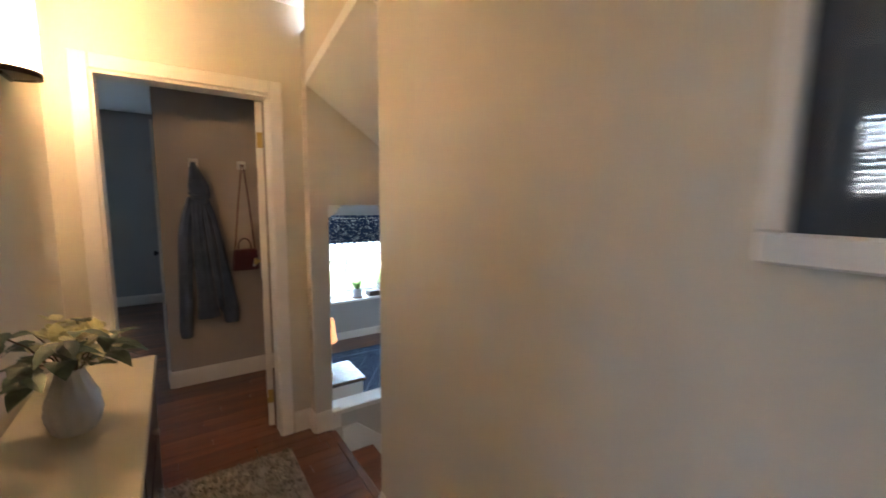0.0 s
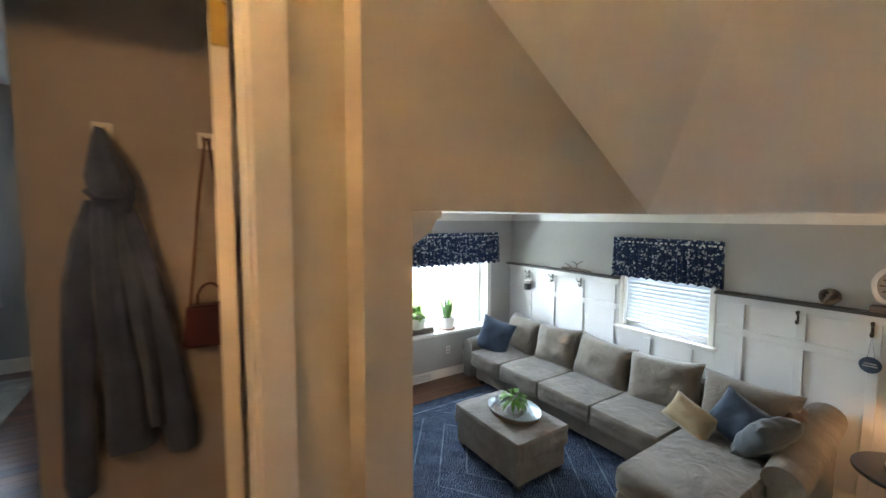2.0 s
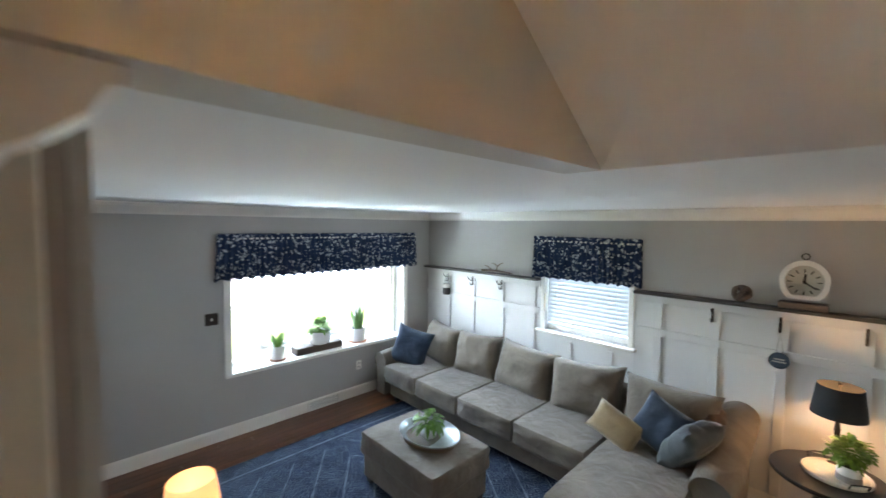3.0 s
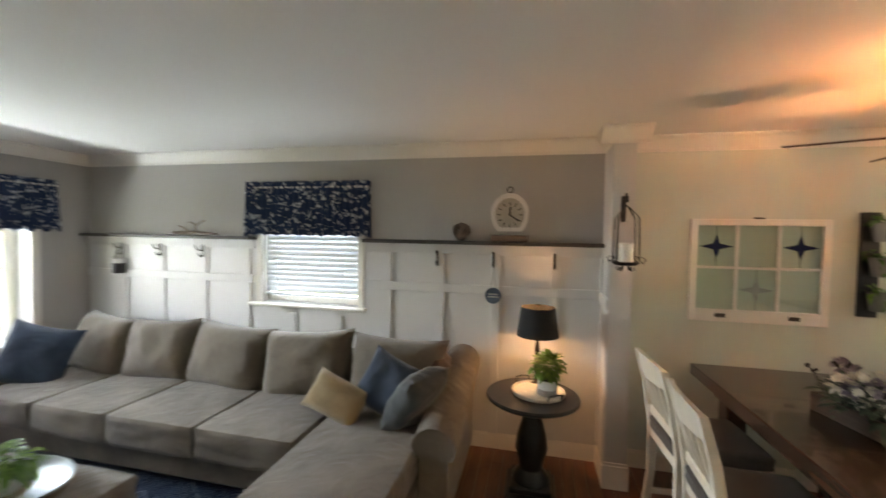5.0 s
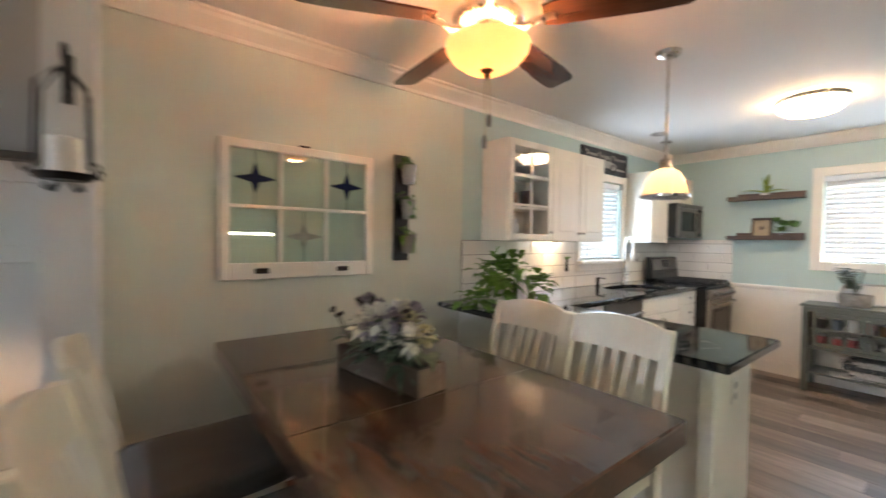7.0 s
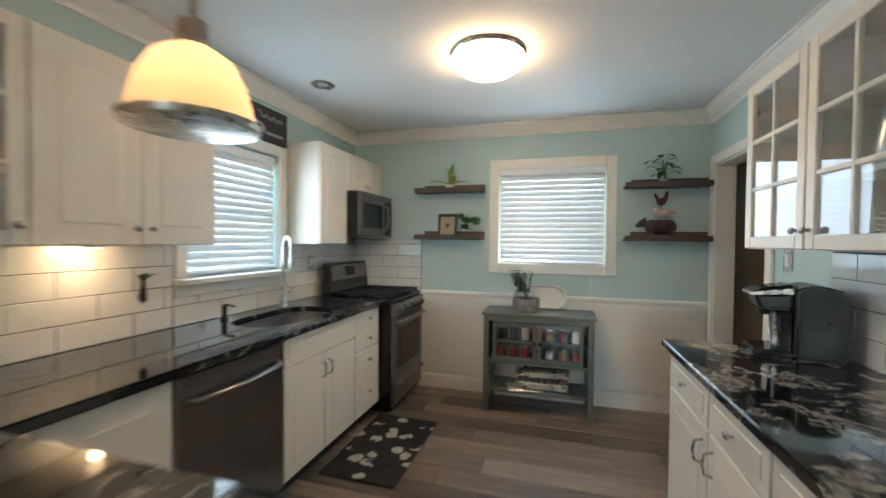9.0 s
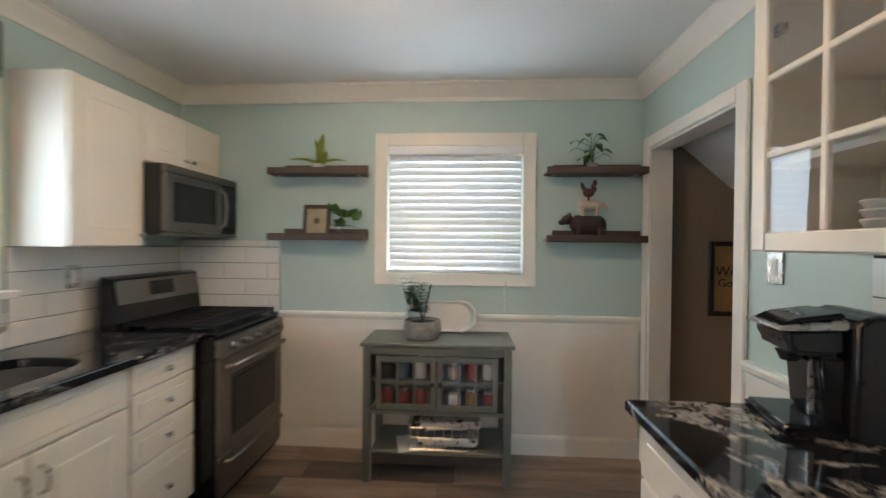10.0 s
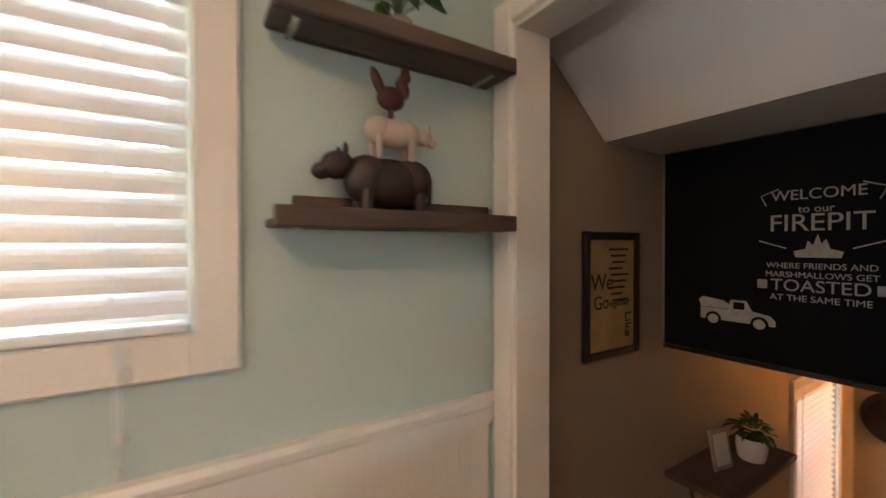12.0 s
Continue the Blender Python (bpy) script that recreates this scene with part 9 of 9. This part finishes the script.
for s in (-1, 1):
    part("stick_print", tube(bmesh.new(), [(-0.03 + s * 0.08, -0.0128, 0.005), (-0.03 + s * 0.155, -0.0128, 0.03)], 0.0022, 5), M["chalk"], bb)
    part("marshmallow_print", boxes((-0.03 + s * 0.145 - 0.014, -0.0134, -0.134, -0.03 + s * 0.145 + 0.014, -0.0122, -0.104), bevel=0.0004), M["chalk"], bb)
    part("ribbon_print", tube(bmesh.new(), [(-0.03 + s * 0.10, -0.0128, 0.205), (-0.03 + s * 0.15, -0.0128, 0.185), (-0.03 + s * 0.135, -0.0128, 0.15)], 0.0022, 5), M["chalk"], bb)
truck(bb, M["chalk"], M["sign_black"], pose(-0.255, -0.0122, -0.285), 0.235)
bm = prism(bmesh.new(), [(-0.115, 0.06), (-0.02, 0.06), (-0.015, 0.075), (-0.04, 0.09), (-0.11, 0.10), (-0.125, 0.085)], 0.0012, Matrix(((1, 0, 0, -0.255), (0, 0, -1, -0.0122), (0, 1, 0, -0.282), (0, 0, 0, 1))))
bmesh.ops.recalc_face_normals(bm, faces=bm.faces)
part("tree_print", bm, M["chalk"], bb)
ws = thing("wall_shelf", pose(0.47, SY, 0.35, 0, 0, SOUTH), "dark wooden bracket shelf in the stairwell", "shelf")
part("board", boxes((-0.33, -0.26, 0, 0.33, -0.001, 0.025), bevel=0.004), M["shelf_wood"], ws)
for x in (-0.22, 0.22):
    part("bracket", tube(bmesh.new(), [(x, -0.006, -0.16), (x, -0.07, -0.12), (x, -0.06, -0.06), (x, -0.16, -0.02), (x, -0.20, -0.005)], 0.010), M["shelf_wood"], ws, smooth=True)
p = potted(pose(0.36, -3.84, 0.376), 0.06, 0.10, M["white_ceramic"], "small bushy plant in a white pot on the stairwell shelf")
bm = bmesh.new()
bushy(bm, (0, 0, 0.14), (0.085, 0.085, 0.05), 90, 0.045, 0.024, rng)
part("foliage", bm, M["leaf"], p)
pf = thing("framed_photo", pose(0.57, -3.87, 0.376, -10, 0, 170), "small grey photo frame leaning on the shelf", "picture")
part("frame", boxes((-0.06, -0.01, 0, 0.06, 0, 0.17), bevel=0.003), M["stone_pot"], pf)
part("print", boxes((-0.042, -0.012, 0.02, 0.042, -0.0095, 0.15)), M["panel"], pf)
window_unit("window_6", pose(-1.125, SY, -0.6, 0, 0, SOUTH), 0.85, 1.04, "white lower-level window")
blind(pose(-1.125, SY, -0.6, 0, 0, SOUTH), 0.82, 1.02, "white slatted blind in the lower window", 58, y=0.02)
casing("trim_lower_window", "y", SY, 1, -1.55, -0.70, -0.6, 0.44, 0.06, 0.02, True, "white window casing")
mi = thing("oval_mirror", pose(-1.999, -3.76, 0.02, 0, 0, WEST), "dark-framed oval wall mirror in the lower room", "mirror")
part("frame", lathe(bmesh.new(), [(0.15, 0), (0.20, 0), (0.205, 0.015), (0.16, 0.02), (0.15, 0.012)], 32, tilt=Matrix.Rotation(radians(90), 3, "X")), M["bronze"], mi, smooth=True)
part("mirror_glass", lathe(bmesh.new(), [(0, 0.002), (0.152, 0.002), (0.152, 0.006), (0, 0.006)], 32, tilt=Matrix.Rotation(radians(90), 3, "X")), plain("mirror_silver", (0.85, 0.85, 0.85), 0.08, 1.0, var=0.02, bump=0), mi)
ll = thing("lower_lamp", pose(-1.72, -3.16, -1.199), "lit floor lamp with an amber shade", "lamp")
part("pole", lathe(bmesh.new(), [(0.13, 0), (0.13, 0.02), (0.012, 0.03), (0.01, 1.6)], 20), M["bronze"], ll, smooth=True)
bm = open_lathe(bmesh.new(), [(0.17, 1.55), (0.11, 1.85)], 32)
part("shade", bm, M["peach_glow"], ll, smooth=True)

# wall cord of the end window blind
cord = thing("blind_cord", pose(2.62, SY + 0.026, 1.19), "thin white blind cords with small tassels", "cord")
for k, (dx, L) in enumerate(((0.0, 0.06), (0.006, 0.17), (0.012, 0.235))):
    part("cord", tube(bmesh.new(), [(dx, 0, 0), (dx + 0.003, 0, -L / 2), (dx, 0, -L)], 0.0014, 5), M["slat"], cord)
    part("tassel", lathe(bmesh.new(), [(0.0, 0.0), (0.004, -0.002), (0.009, -0.022), (0.008, -0.026), (0.0, -0.027)], 12, (dx, 0, -L)), M["white_ceramic"], cord, smooth=True)

# ---- tiles and floor boards, laid piece by piece ----


def tiles(name, m, w, z0, z1, tw, th, label, gap=0.003, holes=()):
    """Running-bond glazed tiles on a wall that looks to -y; local x runs from 0 to w."""
    root = tagged(new(name), label, "tile", kind="structure")
    root.matrix_basis = m
    part("grout_bed", boxes(*[(x0, -0.006, a, x1, -0.0008, b) for x0, x1, a, b in holes]) if holes else boxes((0, -0.006, z0, w, -0.0008, z1)), M["grout"], root)
    cache = {}
    spans = holes or ((0, w, z0, z1),)
    for X0, X1, Z0, Z1 in spans:
        z, row = z0, 0
        while z < Z1 - 0.01:
            zt = min(z + th, Z1)
            zb = max(z, Z0)
            if zt - zb > 0.012:
                x = X0 - (tw / 2 if row % 2 else 0)
                while x < X1 - 0.004:
                    a, b = max(x, X0), min(x + tw, X1)
                    if b - a > 0.012:
                        key = (round(b - a, 3), round(zt - zb, 3))
                        if key not in cache:
                            cache[key] = mesh_of("tile", boxes((gap / 2, -0.0115, gap / 2, b - a - gap / 2, -0.004, zt - zb - gap / 2), bevel=0.002), M["tile"])
                        piece("tile", cache[key], root, pose(a, random.uniform(-0.0003, 0.0003), zb, random.uniform(-0.25, 0.25), 0, random.uniform(-0.25, 0.25)))
                    x += tw
            z += th
            row += 1
    return root


def boards(name, x0, x1, y0, y1, z, w, lengths, mat, label, joint=0.002, seed=1, thick=0.012):
    """Floor boards along x in rows of width w, with staggered ends."""
    rng = random.Random(seed)
    root = tagged(new(name), label, "floor", kind="structure")
    cache = {}
    y = y0
    while y < y1 - 0.005:
        b = min(y + w, y1)
        x = x0 - rng.uniform(0, lengths[-1] * 0.8)
        while x < x1 - 0.01:
            L = rng.choice(lengths)
            a, c = max(x, x0), min(x + L, x1)
            if c - a > 0.03:
                key = (round(c - a, 2), round(b - y, 3))
                if key not in cache:
                    cache[key] = mesh_of("plank", boxes((joint / 2, joint / 2, -thick, c - a - joint / 2, b - y - joint / 2, 0), bevel=0.0012), mat)
                piece("plank", cache[key], root, pose(a, y, z - 0.0003 * rng.random()))
            x += L
        y = b
    return root


tiles("wall_tile_east", pose(EX, -0.62, 0, 0, 0, EAST), 3.38, 0.906, 1.34, 0.305, 0.108, "long white glazed tiles with dark joints",
      holes=((0, 1.42, 0.906, 1.34), (1.42, 2.335, 0.906, 1.06), (2.335, 3.38, 0.906, 1.34)))
tiles("wall_tile_south", pose(EX, SY, 0, 0, 0, SOUTH), 0.70, 0.906, 1.385, 0.305, 0.108, "long white glazed tiles behind the range")
tiles("wall_tile_west", pose(WX, -2.55, 0, 0, 0, WEST), 1.35, 0.906, 1.345, 0.305, 0.108, "long white glazed tiles behind the coffee maker")
boards("floor_kitchen_planks", WX, 4.83, SY, -0.28, 0.0, 0.18, (0.9, 1.2, 1.22), M["vinyl"], "grey-brown vinyl plank kitchen floor", seed=3)
boards("floor_living_boards", 0.84, 4.83, -0.279, NY, 0.0, 0.083, (1.1, 1.6, 2.2), M["red_oak"], "red oak strip floor", seed=5)
boards("floor_hall_boards", -0.57, 0.734, -1.3, 2.59, UP, 0.083, (0.9, 1.3), M["red_oak"], "red oak strip hallway floor", seed=7)
boards("floor_bedroom_boards", -3.2, 0.80, 2.591, 6.70, UP, 0.083, (1.2, 1.8, 2.4), M["red_oak"], "red oak strip bedroom floor", seed=9)
